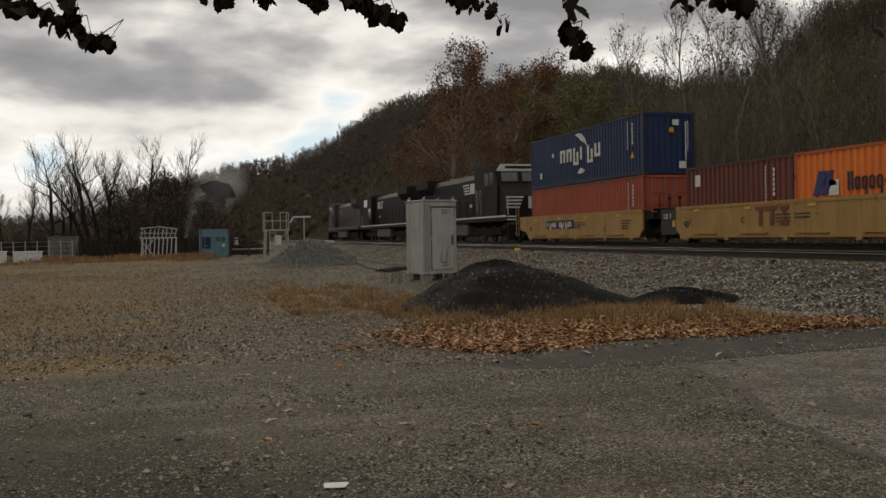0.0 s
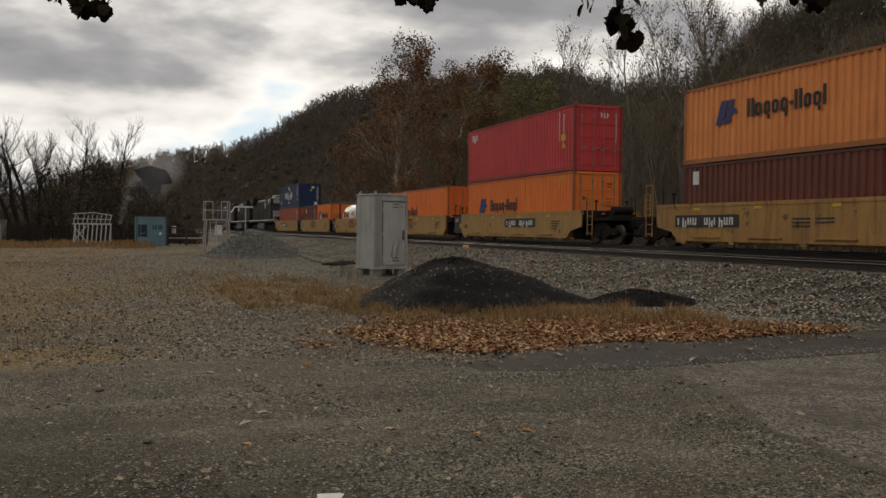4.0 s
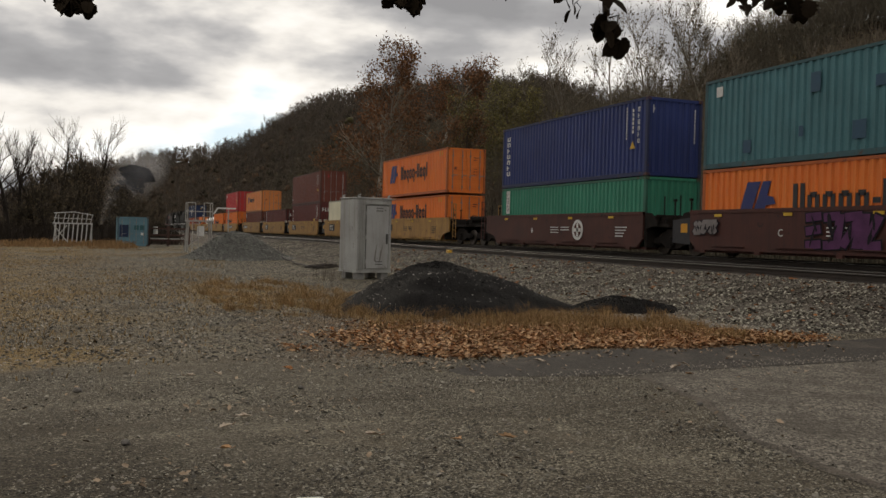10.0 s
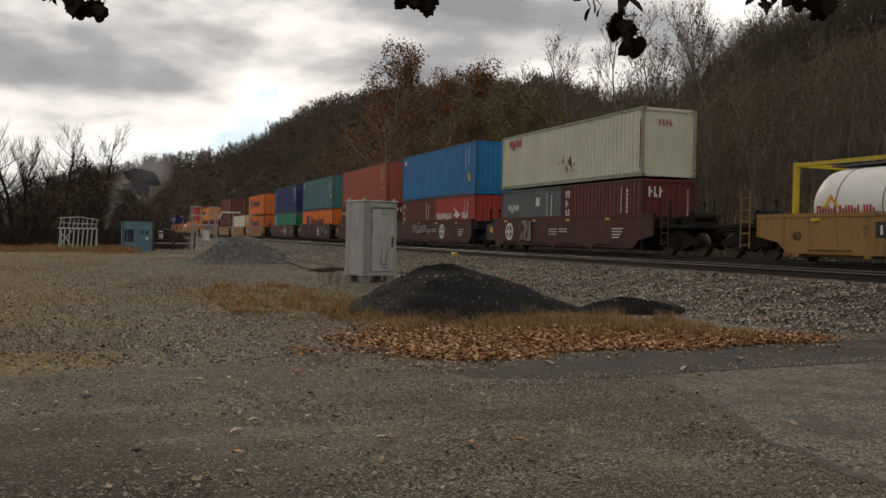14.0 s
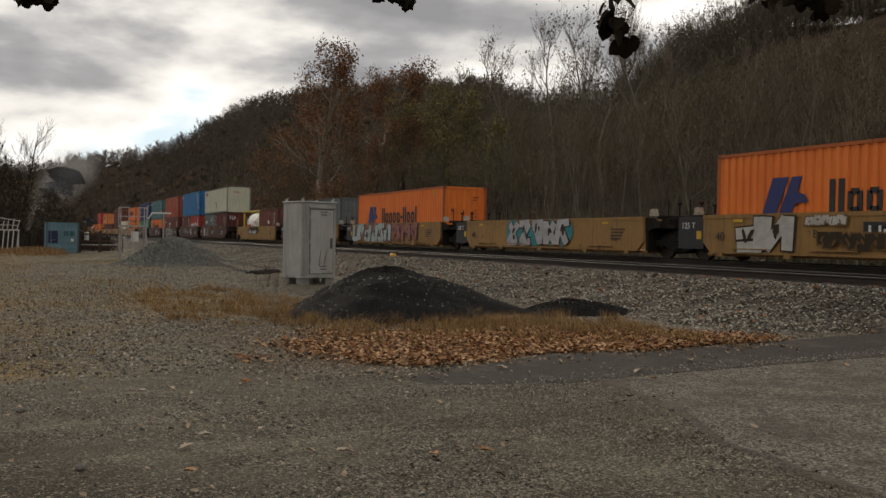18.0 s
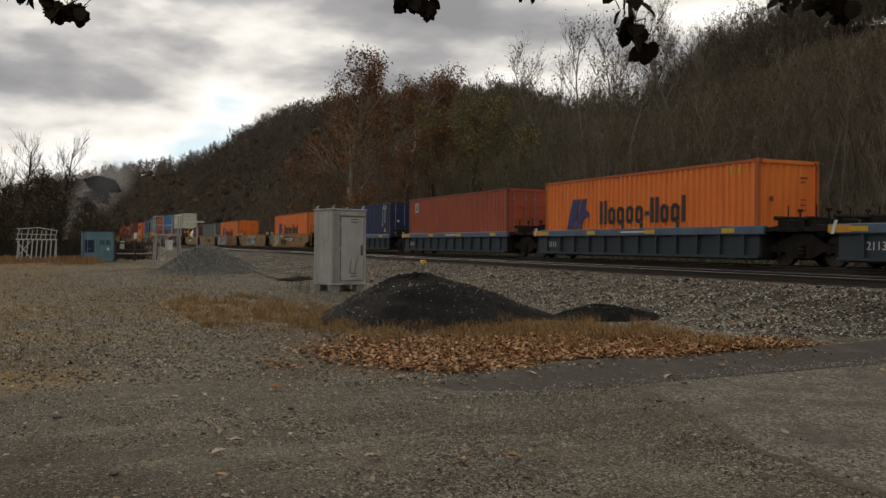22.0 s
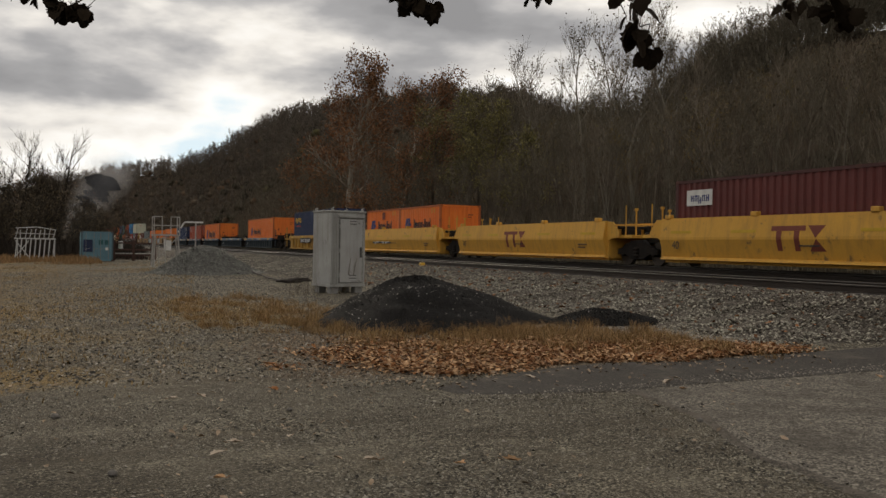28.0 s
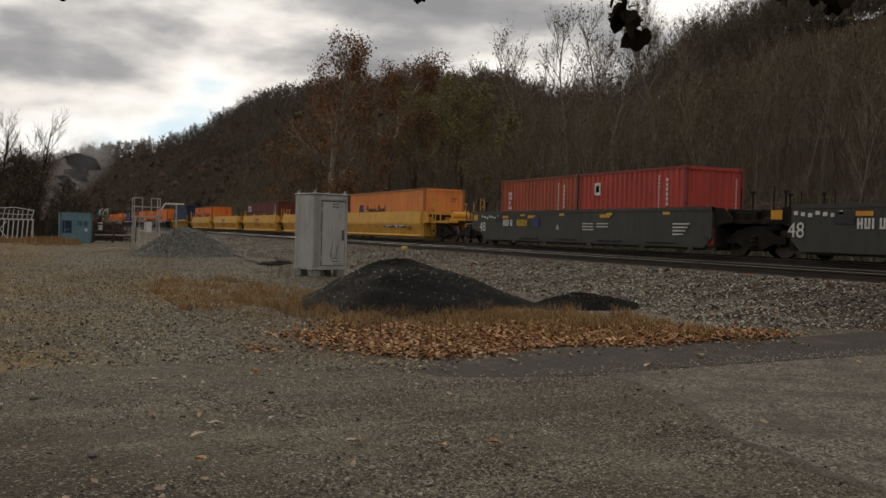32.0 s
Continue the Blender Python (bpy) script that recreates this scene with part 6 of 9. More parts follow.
    set_box(HC, "orange", -325.5, "orange steel container on a blue car", mark=liner())
    set_box(HC, "orange", -356.4, "orange steel container with plain rear wall on a blue car", mark=liner(False))
    # a single yellow car
    set_car("low_yellow", -376.8, front_end=True, rear_end=True, marks=car_marks("low_yellow", "", None, plate=9.0))
    set_box(HC, "navy", -376.75, "dark blue steel container with yellow lettering on a yellow car", 1.53, rows_of(small_logo(11.6, 2.05, 1.9, 0.34, SIGN_YELLOW, 5), small_logo(11.3, 1.65, 1.5, 0.12, SIGN_RED, 6)))
    # sixth set, newer yellow cars
    n = "new_yellow"
    set_car(n, -396.4, front_end=True, gap=3.3, marks=car_marks(n, "", None, plate=10.0))
    set_car(n, -412.0, gap=3.3, marks=car_marks(n, "", "40", big="dark"))
    set_car(n, -428.1, gap=3.3, marks=car_marks(n, "", "40", big="dark"))
    set_car(n, -443.5, gap=3.3, marks=car_marks(n, "", "40", big="dark"))
    set_car(n, -459.3, rear_end=True, gap=3.3, marks=car_marks(n, "", "40", plate=5.0))
    set_box(C20, "orange", -390.3, "short orange container beside its twin", mark=rows_of(liner(), panel(3.0, 1.95, 0.5, 0.45, BROWN_RED)))
    set_box(C20, "orange", -396.4, "short orange container at the rear of a yellow car", mark=liner())
    set_box(C40, "maroon", -428.1, "maroon steel container with a white name panel", mark=rows_of(panel(11.6, 1.75, 1.2, 0.5), lambda bx, L, H: word(bx, 11.4, 1.88, 0.9, 0.2, 5, INK, 3, NEAR - 0.005), white_data))
    set_box(C40, "pale_orange", -459.3, "worn orange steel container in a clean yellow car", mark=liner(False, True))
    # last cars, black
    k = "black"
    set_car(k, -481.3, front_end=True, gap=3.2, marks=car_marks(k, "A", "48", tag=None))
    set_car(k, -499.4, gap=3.2, marks=car_marks(k, "", "48"))
    set_box(C20, "rust_red", -473.9, "short red-brown container with a white name column", mark=rows_of(vertical(5.3, 1.3, 2.1, 4, 0.24), white_data))
    set_box(C20, "bright_red", -480.05, "short dark red container with a white sign", mark=rows_of(panel(5.0, 1.75, 0.36, 0.45), panel(4.92, 1.85, 0.2, 0.25, INK), white_data))


def motions():
    for ob, m in MOVING:
        walk(ob, [(t, Matrix.Translation((0, SPEED * t, 0)) @ m) for t in (0.0, 8.0, 16.0, 24.0, 32.0)])
    for ob, m, rise in PUFFS:
        walk(ob, [(t, Matrix.Translation((rise * t / 64, 0, rise * t / 32)) @ m) for t in (0.0, 16.0, 32.0)])


put_train()
build_tracks()

# ---- yard: road, mounds, cabinet, racks ----
def road_left(y):
    return np.interp(y, (-30, 3, 4.4, 5.3, 6.4, 8.1, 8.5, 9.2, 9.7), (4.6, 4.8, 5.0, 5.15, 5.6, 6.05, 4.6, 3.9, 5.0))


def road_top(x):
    return 9.62 + 0.03 * (x - 8) + 0.10 * np.sin(x * 1.3)


def build_road():
    old = grit_mat("worn_asphalt", (0.026, 0.023, 0.019), (0.36, 0.316, 0.256), 62.0, 0.9, 0.012, (0.060, 0.051, 0.041), 1.2, 0.47, 0.55, dust=0.15)
    fresh = grit_mat("fresh_asphalt", (0.022, 0.019, 0.017), (0.105, 0.092, 0.078), 70.0, 0.5, 0.006, (0.10, 0.085, 0.068), 1.3, 0.54, 0.6, dust=0.4)
    ys = np.concatenate([np.linspace(-40, 2, 12)[:-1], np.arange(2, 8.35, 0.15)])
    rng = random.Random(3)

    def sheet(ys, left, right, lift, m, name, words, n=60):
        V, F = [], []
        for y in ys:
            a, b = left(y), right(y)
            for i in range(n):
                x = a + (b - a) * (i / (n - 1)) ** 2.2
                V.append((x, y, float(ground_z(x, y)) + lift * min(1.0, i * 0.12 - 0.1)))
        for j in range(len(ys) - 1):
            for i in range(n - 1):
                F.append((j * n + i, j * n + i + 1, (j + 1) * n + i + 1, (j + 1) * n + i))
        return tagged(new(name, mesh_of(name, V, F, m, True)), words, "road", kind="structure")

    sheet(ys, lambda y: float(road_left(y)) + 0.05 * math.sin(y * 2.1), lambda y: 60.0, 0.007, old, "road", "worn grey asphalt drive with a crumbling edge")
    sheet(np.arange(8.2, 10.05, 0.12), lambda y: float(road_left(y)) + 0.15 * math.sin(y * 7) + 0.25 * max(0.0, y - 9.6) * 12, lambda y: 60.0, 0.012, fresh, "road_strip", "dark newer asphalt strip along the drive")
    # the broken edge of the drive, its step's shade painted as dark grit
    edge_shade = grit_mat("shaded_edge_grit", (0.030, 0.026, 0.022), (0.20, 0.17, 0.135), 66.0, 0.8, 0.012, (0.12, 0.10, 0.08), 2.5, 0.50, 0.7)
    V, F = [], []
    ys = np.arange(3.0, 8.3, 0.06)
    for i, y in enumerate(ys):
        w = 0.035 + 0.09 * abs(noise.noise((y * 1.3, 2.0, 0))) + 0.05 * noise.noise((y * 6.0, 5.0, 0))
        x = float(road_left(y)) + 0.05 * math.sin(y * 2.1) + 0.05 + 0.05 * noise.noise((y * 2.2, 9.0, 0))
        for k, dz in ((-1, 0.002), (0, 0.013), (1, 0.012)):
            V.append((x + k * max(w, 0.02), y, float(ground_z(x, y)) + dz))
        if i:
            for k in (0, 1):
                F.append(((i - 1) * 3 + k, (i - 1) * 3 + k + 1, i * 3 + k + 1, i * 3 + k))
    tagged(new("road_edge", mesh_of("road_edge", V, F, edge_shade, True)), "crumbling edge of the asphalt drive darkened with painted shade", "road", kind="structure")


LAT, DEEP = Vector((0.927, -0.375, 0)), Vector((0.375, 0.927, 0))


def mound(cx, cy, left, right, near, far, height, m, name, words, seed, steep=1.15, power=1.0):
    """A tipped heap: a lopsided cone with a rough skin and a spread foot."""
    n, k = 56, 22
    V, F = [], []
    for j in range(k + 1):
        d = j / k
        for i in range(n):
            a = 2 * math.pi * i / n
            u, w = math.cos(a), math.sin(a)
            ru, rw = (right if u > 0 else left), (far if w > 0 else near)
            rad = (1 + 0.07 * math.sin(3 * a + seed) + 0.05 * math.sin(7 * a + seed * 2)) * d
            p = Vector((cx, cy, 0)) + LAT * (u * ru * rad) + DEEP * (w * rw * rad)
            prof = math.cos(min(1.0, d) * math.pi / 2) ** steep * 0.74 + (1 - d) * 0.26
            z = height * max(prof, 0.0) ** power
            z += (noise.noise((p.x * 1.7, p.y * 1.7, seed)) * 0.10 + noise.noise((p.x * 6, p.y * 6, seed)) * 0.04) * min(1, height) * min(1.0, (1 - d) * 3)
            V.append((p.x, p.y, float(ground_z(p.x, p.y)) + z - (0.05 if j == k else 0)))
    for j in range(k):
        for i in range(n):
            F.append((j * n + i, j * n + (i + 1) % n, (j + 1) * n + (i + 1) % n, (j + 1) * n + i))
    return tagged(new(name, mesh_of(name, V, F, m, True)), words, "mound"), V


STONE_BASE = [Vector(p).normalized() for p in ((1, 0, 0.1), (0.3, 0.95, 0), (-0.8, 0.6, -0.1), (-0.8, -0.6, 0.1), (0.3, -0.95, 0), (0.1, 0.1, 1), (0, 0, -1))]
STONE_TRIS = np.array([(0, 1, 5), (1, 2, 5), (2, 3, 5), (3, 4, 5), (4, 0, 5), (0, 4, 6)])


def stones(name, places, sizes, m, words, seed, flat=0.65):
    """Loose stones as one sheet of small angular solids."""
    rng = np.random.default_rng(seed)
    P, S = np.asarray(places, float), np.asarray(sizes, float)
    n = len(P)
    base = np.array([tuple(v) for v in STONE_BASE])
    a = rng.uniform(0, 2 * np.pi, n)
    v = base[None] * rng.uniform(0.6, 1.25, (n, len(base), 1)) * S[:, None, None]
    v[:, :, 2] *= flat
    c, s = np.cos(a)[:, None], np.sin(a)[:, None]
    x, y = v[:, :, 0] * c - v[:, :, 1] * s, v[:, :, 0] * s + v[:, :, 1] * c
    tx, ty = rng.normal(0, 0.35, (n, 1)), rng.normal(0, 0.35, (n, 1))
    V = np.stack([x, y, v[:, :, 2] + tx * x + ty * y], -1) + P[:, None]
    T = (STONE_TRIS[None] + (np.arange(n) * len(base))[:, None, None]).reshape(-1, 3)
    return tagged(new(name, fast_mesh(name, V.reshape(-1, 3), T, m)), words, "stones", kind="stuff")


def leaves(name, places, sizes, m, words, seed, curl=0.35):
    """Fallen leaves: folded lobed blades of six corners each."""
    rng = np.random.default_rng(seed)
    P, S = np.asarray(places, float), np.asarray(sizes, float)
    n = len(P)
    base = np.array([(0, -1.0, 0), (0.62, -0.25, 1), (0.42, 0.55, 1), (0, 1.0, 0), (-0.42, 0.55, 1), (-0.62, -0.25, 1)])
    a = rng.uniform(0, 2 * np.pi, n)[:, None]
    h = rng.uniform(-0.1, curl, (n, 1))
    bx, by = base[None, :, 0] * rng.uniform(0.6, 1.1, (n, 1)), base[None, :, 1] * rng.uniform(0.8, 1.1, (n, 1))
    bz = base[None, :, 2] * h + rng.normal(0, 0.06, (n, 6))
    x, y = bx * np.cos(a) - by * np.sin(a), bx * np.sin(a) + by * np.cos(a)
    tilt = rng.normal(0, 0.28, (n, 2))
    z = bz + x * tilt[:, :1] + y * tilt[:, 1:] + 0.12
    V = np.stack([x, y, z], -1) * S[:, None, None] + P[:, None]
    Q = np.array([(0, 1, 2, 3), (0, 3, 4, 5)])
    T = (Q[None] + (np.arange(n) * 6)[:, None, None]).reshape(-1, 4)
    return tagged(new(name, fast_mesh(name, V.reshape(-1, 3), T, m)), words, "leaves", kind="stuff")


def blades(name, places, heights, m, words, seed, wide=0.006, lean=0.35):
    """Dry grass: narrow bent blades, two joints each."""
    rng = np.random.default_rng(seed)
    P, Hh = np.asarray(places, float), np.asarray(heights, float)
    n = len(P)
    a = rng.uniform(0, 2 * np.pi, n)
    d = np.stack([np.cos(a), np.sin(a)], -1) * (rng.uniform(0.1, lean, n) * Hh)[:, None]
    b = rng.uniform(0, 2 * np.pi, n)
    w = np.stack([np.cos(b), np.sin(b)], -1) * wide * rng.uniform(0.6, 1.5, n)[:, None]
    V = np.zeros((n, 5, 3))
    V[:, 0, :2], V[:, 1, :2] = P[:, :2] - w, P[:, :2] + w
    V[:, 0, 2] = V[:, 1, 2] = P[:, 2] - 0.01
    V[:, 2, :2], V[:, 3, :2] = P[:, :2] + d * 0.35 - w * 0.8, P[:, :2] + d * 0.35 + w * 0.8
    V[:, 2, 2] = V[:, 3, 2] = P[:, 2] + Hh * 0.6
    V[:, 4, :2], V[:, 4, 2] = P[:, :2] + d, P[:, 2] + Hh * rng.uniform(0.75, 1.0, n)
    T = np.array([(0, 1, 3), (0, 3, 2), (2, 3, 4)])
    T = (T[None] + (np.arange(n) * 5)[:, None, None]).reshape(-1, 3)
    return tagged(new(name, fast_mesh(name, V.reshape(-1, 3), T, m)), words, "grass", kind="stuff")


def build_mounds():
    tar = grit_mat("black_millings", (0.006, 0.0055, 0.005), (0.026, 0.022, 0.019), 75.0, 0.8, 0.02, (0.035, 0.029, 0.023), 1.4, 0.60, 0.4)
    grey = grit_mat("pile_gravel", (0.04, 0.038, 0.033), (0.24, 0.23, 0.20), 24.0, 1.0, 0.04)
    _, v1 = mound(7.0, 17.2, 2.2, 2.95, 2.6, 2.4, 0.92, tar, "asphalt_mound", "black mound of asphalt millings behind dry grass", 1)
    _, v2 = mound(10.55, 15.35, 1.25, 1.35, 0.95, 1.0, 0.30, tar, "asphalt_mound", "low black heap of asphalt millings on gravel", 2, 0.9)
    _, v3 = mound(7.25, 48.0, 2.9, 3.4, 3.6, 3.4, 1.50, grey, "gravel_mound", "pile of grey crushed stone on the yard", 5, 1.9)
    rng = np.random.default_rng(8)
    chips = mat("millings_chip", (0.017, 0.015, 0.013), (0.009, 0.008, 0.0075), rough=0.95, scale=8, fine=60, rand=0.4, spec=0.1)
    pale = mat("pale_chip", (0.42, 0.40, 0.36), (0.25, 0.24, 0.22), rough=0.9, scale=8, fine=60, rand=0.5)
    for vs, count, m, s0, s1, name, words in ((v1 + v2, 6500, chips, 0.006, 0.022, "millings", "black asphalt crumbs on the mound"), (v1[330:1050] + v2[300:500], 420, pale, 0.006, 0.018, "pale_chips", "pale stone chips on the black mound"), (v3, 10000, mat("pile_stone", (0.21, 0.205, 0.18), (0.06, 0.057, 0.049), rough=0.9, scale=8, fine=40, rand=0.5), 0.02, 0.06, "pile_stones", "grey broken stones of the pile")):
        pick = rng.integers(0, len(vs) - 60, count)
        A, B = np.array(vs)[pick], np.array(vs)[np.minimum(pick + rng.choice((1, 56, 57), count), len(vs) - 1)]
        t = rng.random((count, 1))
        P = A * t + B * (1 - t)
        ok = np.linalg.norm(A - B, axis=1) < 1.2
        stones(name, P[ok] + (0, 0, 0.005), rng.uniform(s0, s1, count)[ok] * 1.0, m, words, count)


def build_cabinet():
    steel = mat("cabinet_steel", (0.40, 0.40, 0.375), (0.29, 0.285, 0.265), rough=0.55, scale=1.6, fine=22, bump=0.05, stain=(0.16, 0.14, 0.12), stain_at=0.60, streak=(0.15, 0.12, 0.09), streak_mix=0.6)
    door_m = mat("cabinet_door_steel", (0.43, 0.43, 0.41), (0.34, 0.335, 0.315), rough=0.5, scale=2.2, fine=25, bump=0.04, stain=(0.13, 0.12, 0.105), stain_at=0.62, streak=(0.17, 0.145, 0.115), streak_mix=0.5)
    dark = mat("cabinet_gap", (0.12, 0.115, 0.105), rough=0.9)
    concrete = mat("block_concrete", (0.30, 0.29, 0.27), (0.2, 0.19, 0.18), rough=0.95, scale=5, fine=40, bump=0.3)
    cab = thing("signal_cabinet", "weathered pale grey steel relay cabinet on concrete blocks", "cabinet", at=pose(8.62, 27.85, float(ground_z(8.4, 28)), 0, 0, 14))
    w, d, z0, z1 = 0.66, 0.58, 0.27, 2.66
    part("body", Mesh().box(-w, w, -d, d, z0, z1, 0.015), steel, cab)
    part("roof", Mesh().box(-w - 0.03, w + 0.03, -d - 0.03, d + 0.03, z1, z1 + 0.05, 0.012), steel, cab)
    part("base_rail", Mesh().box(-w - 0.015, w + 0.015, -d - 0.015, d + 0.015, z0 - 0.05, z0 + 0.03), steel, cab)
    door = part("door", Mesh().box(-0.32, 0.54, -d - 0.03, -d - 0.004, 0.36, 2.44, 0.008), door_m, cab, "flat grey steel door with scuffs")
    part("door_gap", Mesh().box(-0.345, 0.565, -d - 0.003, -d + 0.004, 0.345, 2.46), dark, cab)
    part("drip_rail", Mesh().box(-0.38, 0.60, -d - 0.05, -d - 0.004, 2.49, 2.53), steel, cab)
    for z in (0.44, 2.22):
        for i in range(4):
            part("louvre", Mesh().prism([(-d - 0.03, z + i * 0.045), (-d - 0.045, z + i * 0.045), (-d - 0.03, z + i * 0.045 + 0.028)], "x", 0.05, 0.30), dark if i % 2 else door_m, door)
    part("handle", Mesh().box(0.45, 0.49, -d - 0.07, -d - 0.03, 1.25, 1.45, 0.008).box(0.43, 0.51, -d - 0.04, -d - 0.028, 1.18, 1.52), dark, door, "dark door handle")
    for z in (0.6, 1.4, 2.2):
        part("hinge", Mesh().tube((-0.335, -d - 0.03, z - 0.06), (-0.335, -d - 0.03, z + 0.06), 0.018, n=8), steel, door)
    for x in (-0.63, -0.57, -0.50, -0.42):
        part("rib", Mesh().box(x - 0.012, x + 0.012, -d - 0.022, -d + 0.002, z0 + 0.04, z1 - 0.02), steel, cab)
    for sx in (-1, 1):
        for sy in (-1, 1):
            part("lifting_eye", Mesh().box(sx * (w - 0.09) - 0.05, sx * (w - 0.09) + 0.05, sy * (d - 0.06) - 0.012, sy * (d - 0.06) + 0.012, z1 + 0.04, z1 + 0.10).tube((sx * (w - 0.09) - 0.05, sy * (d - 0.06), z1 + 0.10), (sx * (w - 0.09) + 0.05, sy * (d - 0.06), z1 + 0.15), 0.02, n=6), steel, cab)
            part("concrete_block", Mesh().box(sx * (w - 0.2) - 0.14, sx * (w - 0.2) + 0.14, sy * (d - 0.18) - 0.14, sy * (d - 0.18) + 0.14, -0.06, z0 - 0.05, 0.02), concrete, cab, "stained concrete footing block")
    part("vent_stain", Mesh().add([(x, -d - 0.034, z) for x, z in ((-0.02, 0.62), (0.04, 0.62), (0.10, 1.25), (0.03, 0.95))] + [(x, -d - 0.034, z) for x, z in ((0.18, 0.6), (0.22, 0.6), (0.34, 1.2), (0.22, 0.9))], [(0, 1, 2, 3), (4, 5, 6, 7)]), mat("cabinet_scuff", (0.16, 0.145, 0.125), (0.22, 0.2, 0.18), rough=0.8, scale=9, fine=40), door)
    return cab


def build_hut():
    """An old blue container for stores, its doors towards the yard."""
    PAINT["steel_blue"] = ((0.11, 0.20, 0.235), (0.075, 0.15, 0.18))
    hut = container(6.058, 2.42, "steel_blue", "faded blue storage container with closed doors on the yard", None, "door")
    hut.matrix_basis = pose(2.87, 76.0, 0.02)
    tagged(hut, group="yard stores")
    end_plates("door_patch", [(-1.05, 0.75, 0.7, 1.0)], mat("dark_blue_patch", (0.012, 0.025, 0.07), rough=0.6), hut, 0.005)
    end_plates("door_patch", [(0.1, 1.35, 0.35, 0.38), (0.55, 1.35, 0.35, 0.38)], mat("green_patch", (0.03, 0.12, 0.13), rough=0.6), hut, 0.005)
    end_plates("door_patch", [(0.62, 0.9, 0.2, 0.22)], WHITE, hut, 0.003)


def build_racks():
    white = mat("white_pipe", (0.55, 0.54, 0.51), (0.38, 0.37, 0.35), rough=0.6, scale=3, fine=25)
    rack = thing("pipe_rack", "white steel step frames stacked together in the grass", "rack", at=pose(-1.75, 78.0, 0.1, 0, 0, -8))
    part("deck", Mesh().box(-1.5, 1.45, -0.5, 0.5, 1.62, 1.72), white, rack)
    rng = random.Random(2)
    for i in range(9):
        x = -1.4 + i * 0.35
        part("post", Mesh().tube((x, -0.5, 0), (x + 0.12, -0.5, 1.62), 0.05, n=6), white, rack)
        part("upper_post", Mesh().tube((x, -0.45, 1.7), (x + 0.22 * rng.random(), -0.55, 2.45 + rng.uniform(-0.1, 0.1)), 0.035, n=6), white, rack)
    for a, b in (((-1.4, -0.5, 0.2), (-0.4, -0.5, 1.5)), ((-0.4, -0.5, 0.2), (-1.4, -0.5, 1.5)), ((-1.4, 0.4, 0), (-1.4, 0.4, 1.62)), ((1.4, 0.4, 0), (1.4, 0.4, 1.62))):
        part("brace", Mesh().tube(a, b, 0.045, n=6), white, rack)
    part("top_rail", Mesh().tube((-1.4, -0.5, 2.5), (0.2, -0.5, 2.62), 0.035, n=6).tube((0.2, -0.5, 2.62), (1.55, -0.5, 2.4), 0.035, n=6), white, rack)
    part("mid_rail", Mesh().tube((-1.4, -0.5, 2.1), (1.5, -0.5, 2.05), 0.03, n=6), white, rack)

    grey = mat("platform_steel", (0.40, 0.385, 0.355), (0.26, 0.245, 0.225), rough=0.65, scale=3, fine=25, stain=RUST, stain_at=0.66)
    pf = thing("work_platform", "grey steel work platform with guard rails and a ladder", "platform", at=pose(6.5, 60.0, 0.02))
    part("deck", Mesh().box(-0.85, 0.85, -0.7, 0.7, 2.05, 2.15), grey, pf)
    for sx in (-1, 1):
        for sy in (-1, 1):
            part("leg", Mesh().tube((sx * 0.82, sy * 0.65, 0), (sx * 0.72, sy * 0.65, 2.05), 0.055, n=8), grey, pf)
            part("rail_post", Mesh().tube((sx * 0.80, sy * 0.65, 2.1), (sx * 0.80, sy * 0.65, 3.3), 0.035, n=6), grey, pf)
        part("guard_rail", Mesh().tube((sx * 0.80, -0.65, 3.3), (sx * 0.80, 0.65, 3.3), 0.035, n=6).tube((sx * 0.80, -0.65, 2.75), (sx * 0.80, 0.65, 2.75), 0.03, n=6), grey, pf)
    part("guard_rail", Mesh().tube((-0.8, 0.65, 2.75), (0.8, 0.65, 2.75), 0.03, n=6), grey, pf)
    part("gate_frame", Mesh().tube((0.25, -0.65, 2.1), (0.25, -0.65, 3.3), 0.03, n=6).tube((0.25, -0.65, 3.3), (0.8, -0.65, 3.3), 0.03, n=6), grey, pf)
    part("gate_frame", Mesh().tube((-0.3, -0.65, 2.1), (-0.3, -0.65, 3.3), 0.03, n=6).tube((-0.3, -0.65, 3.3), (-0.8, -0.65, 3.3), 0.03, n=6), grey, pf)
    part("brace", Mesh().tube((-0.8, -0.65, 0.3), (0.7, -0.65, 2.0), 0.03, n=6), grey, pf)
    part("sign_panel", Mesh().box(-0.18, 0.28, -0.74, -0.71, 1.1, 1.75), WHITE, pf, "small white sign panel")
    part("ladder", ladder(0.0, 0, 0, 2.1, grey), grey, pf, at=pose(-0.3, -0.85, 0, 0, 0, 90))

    rusty = mat("rusty_steel", (0.085, 0.040, 0.028), (0.05, 0.026, 0.02), rough=0.85, scale=4, fine=25)
    st = thing("stock_rack", "low rusty steel stock rack holding pipes and ties", "rack", at=pose(6.0, 78.0, 0.02))
    for x in (-1.75, -0.2, 1.5):
        for y in (-0.6, 0.6):
            part("post", Mesh().box(x - 0.07, x + 0.07, y - 0.07, y + 0.07, 0, 1.75), rusty, st)
    for z in (0.45, 0.9, 1.45):
        part("beam", Mesh().box(-1.85, 1.6, -0.66, -0.54, z, z + 0.12), rusty, st)
        part("beam", Mesh().box(-1.85, 1.6, 0.54, 0.66, z, z + 0.12), rusty, st)
    for i in range(7):
        part("pipe", Mesh().tube((-1.8 + i * 0.02, -0.45 + i * 0.15, 0.62), (1.55, -0.45 + i * 0.15, 0.62), 0.055, n=8), rusty if i % 3 else grey, st)
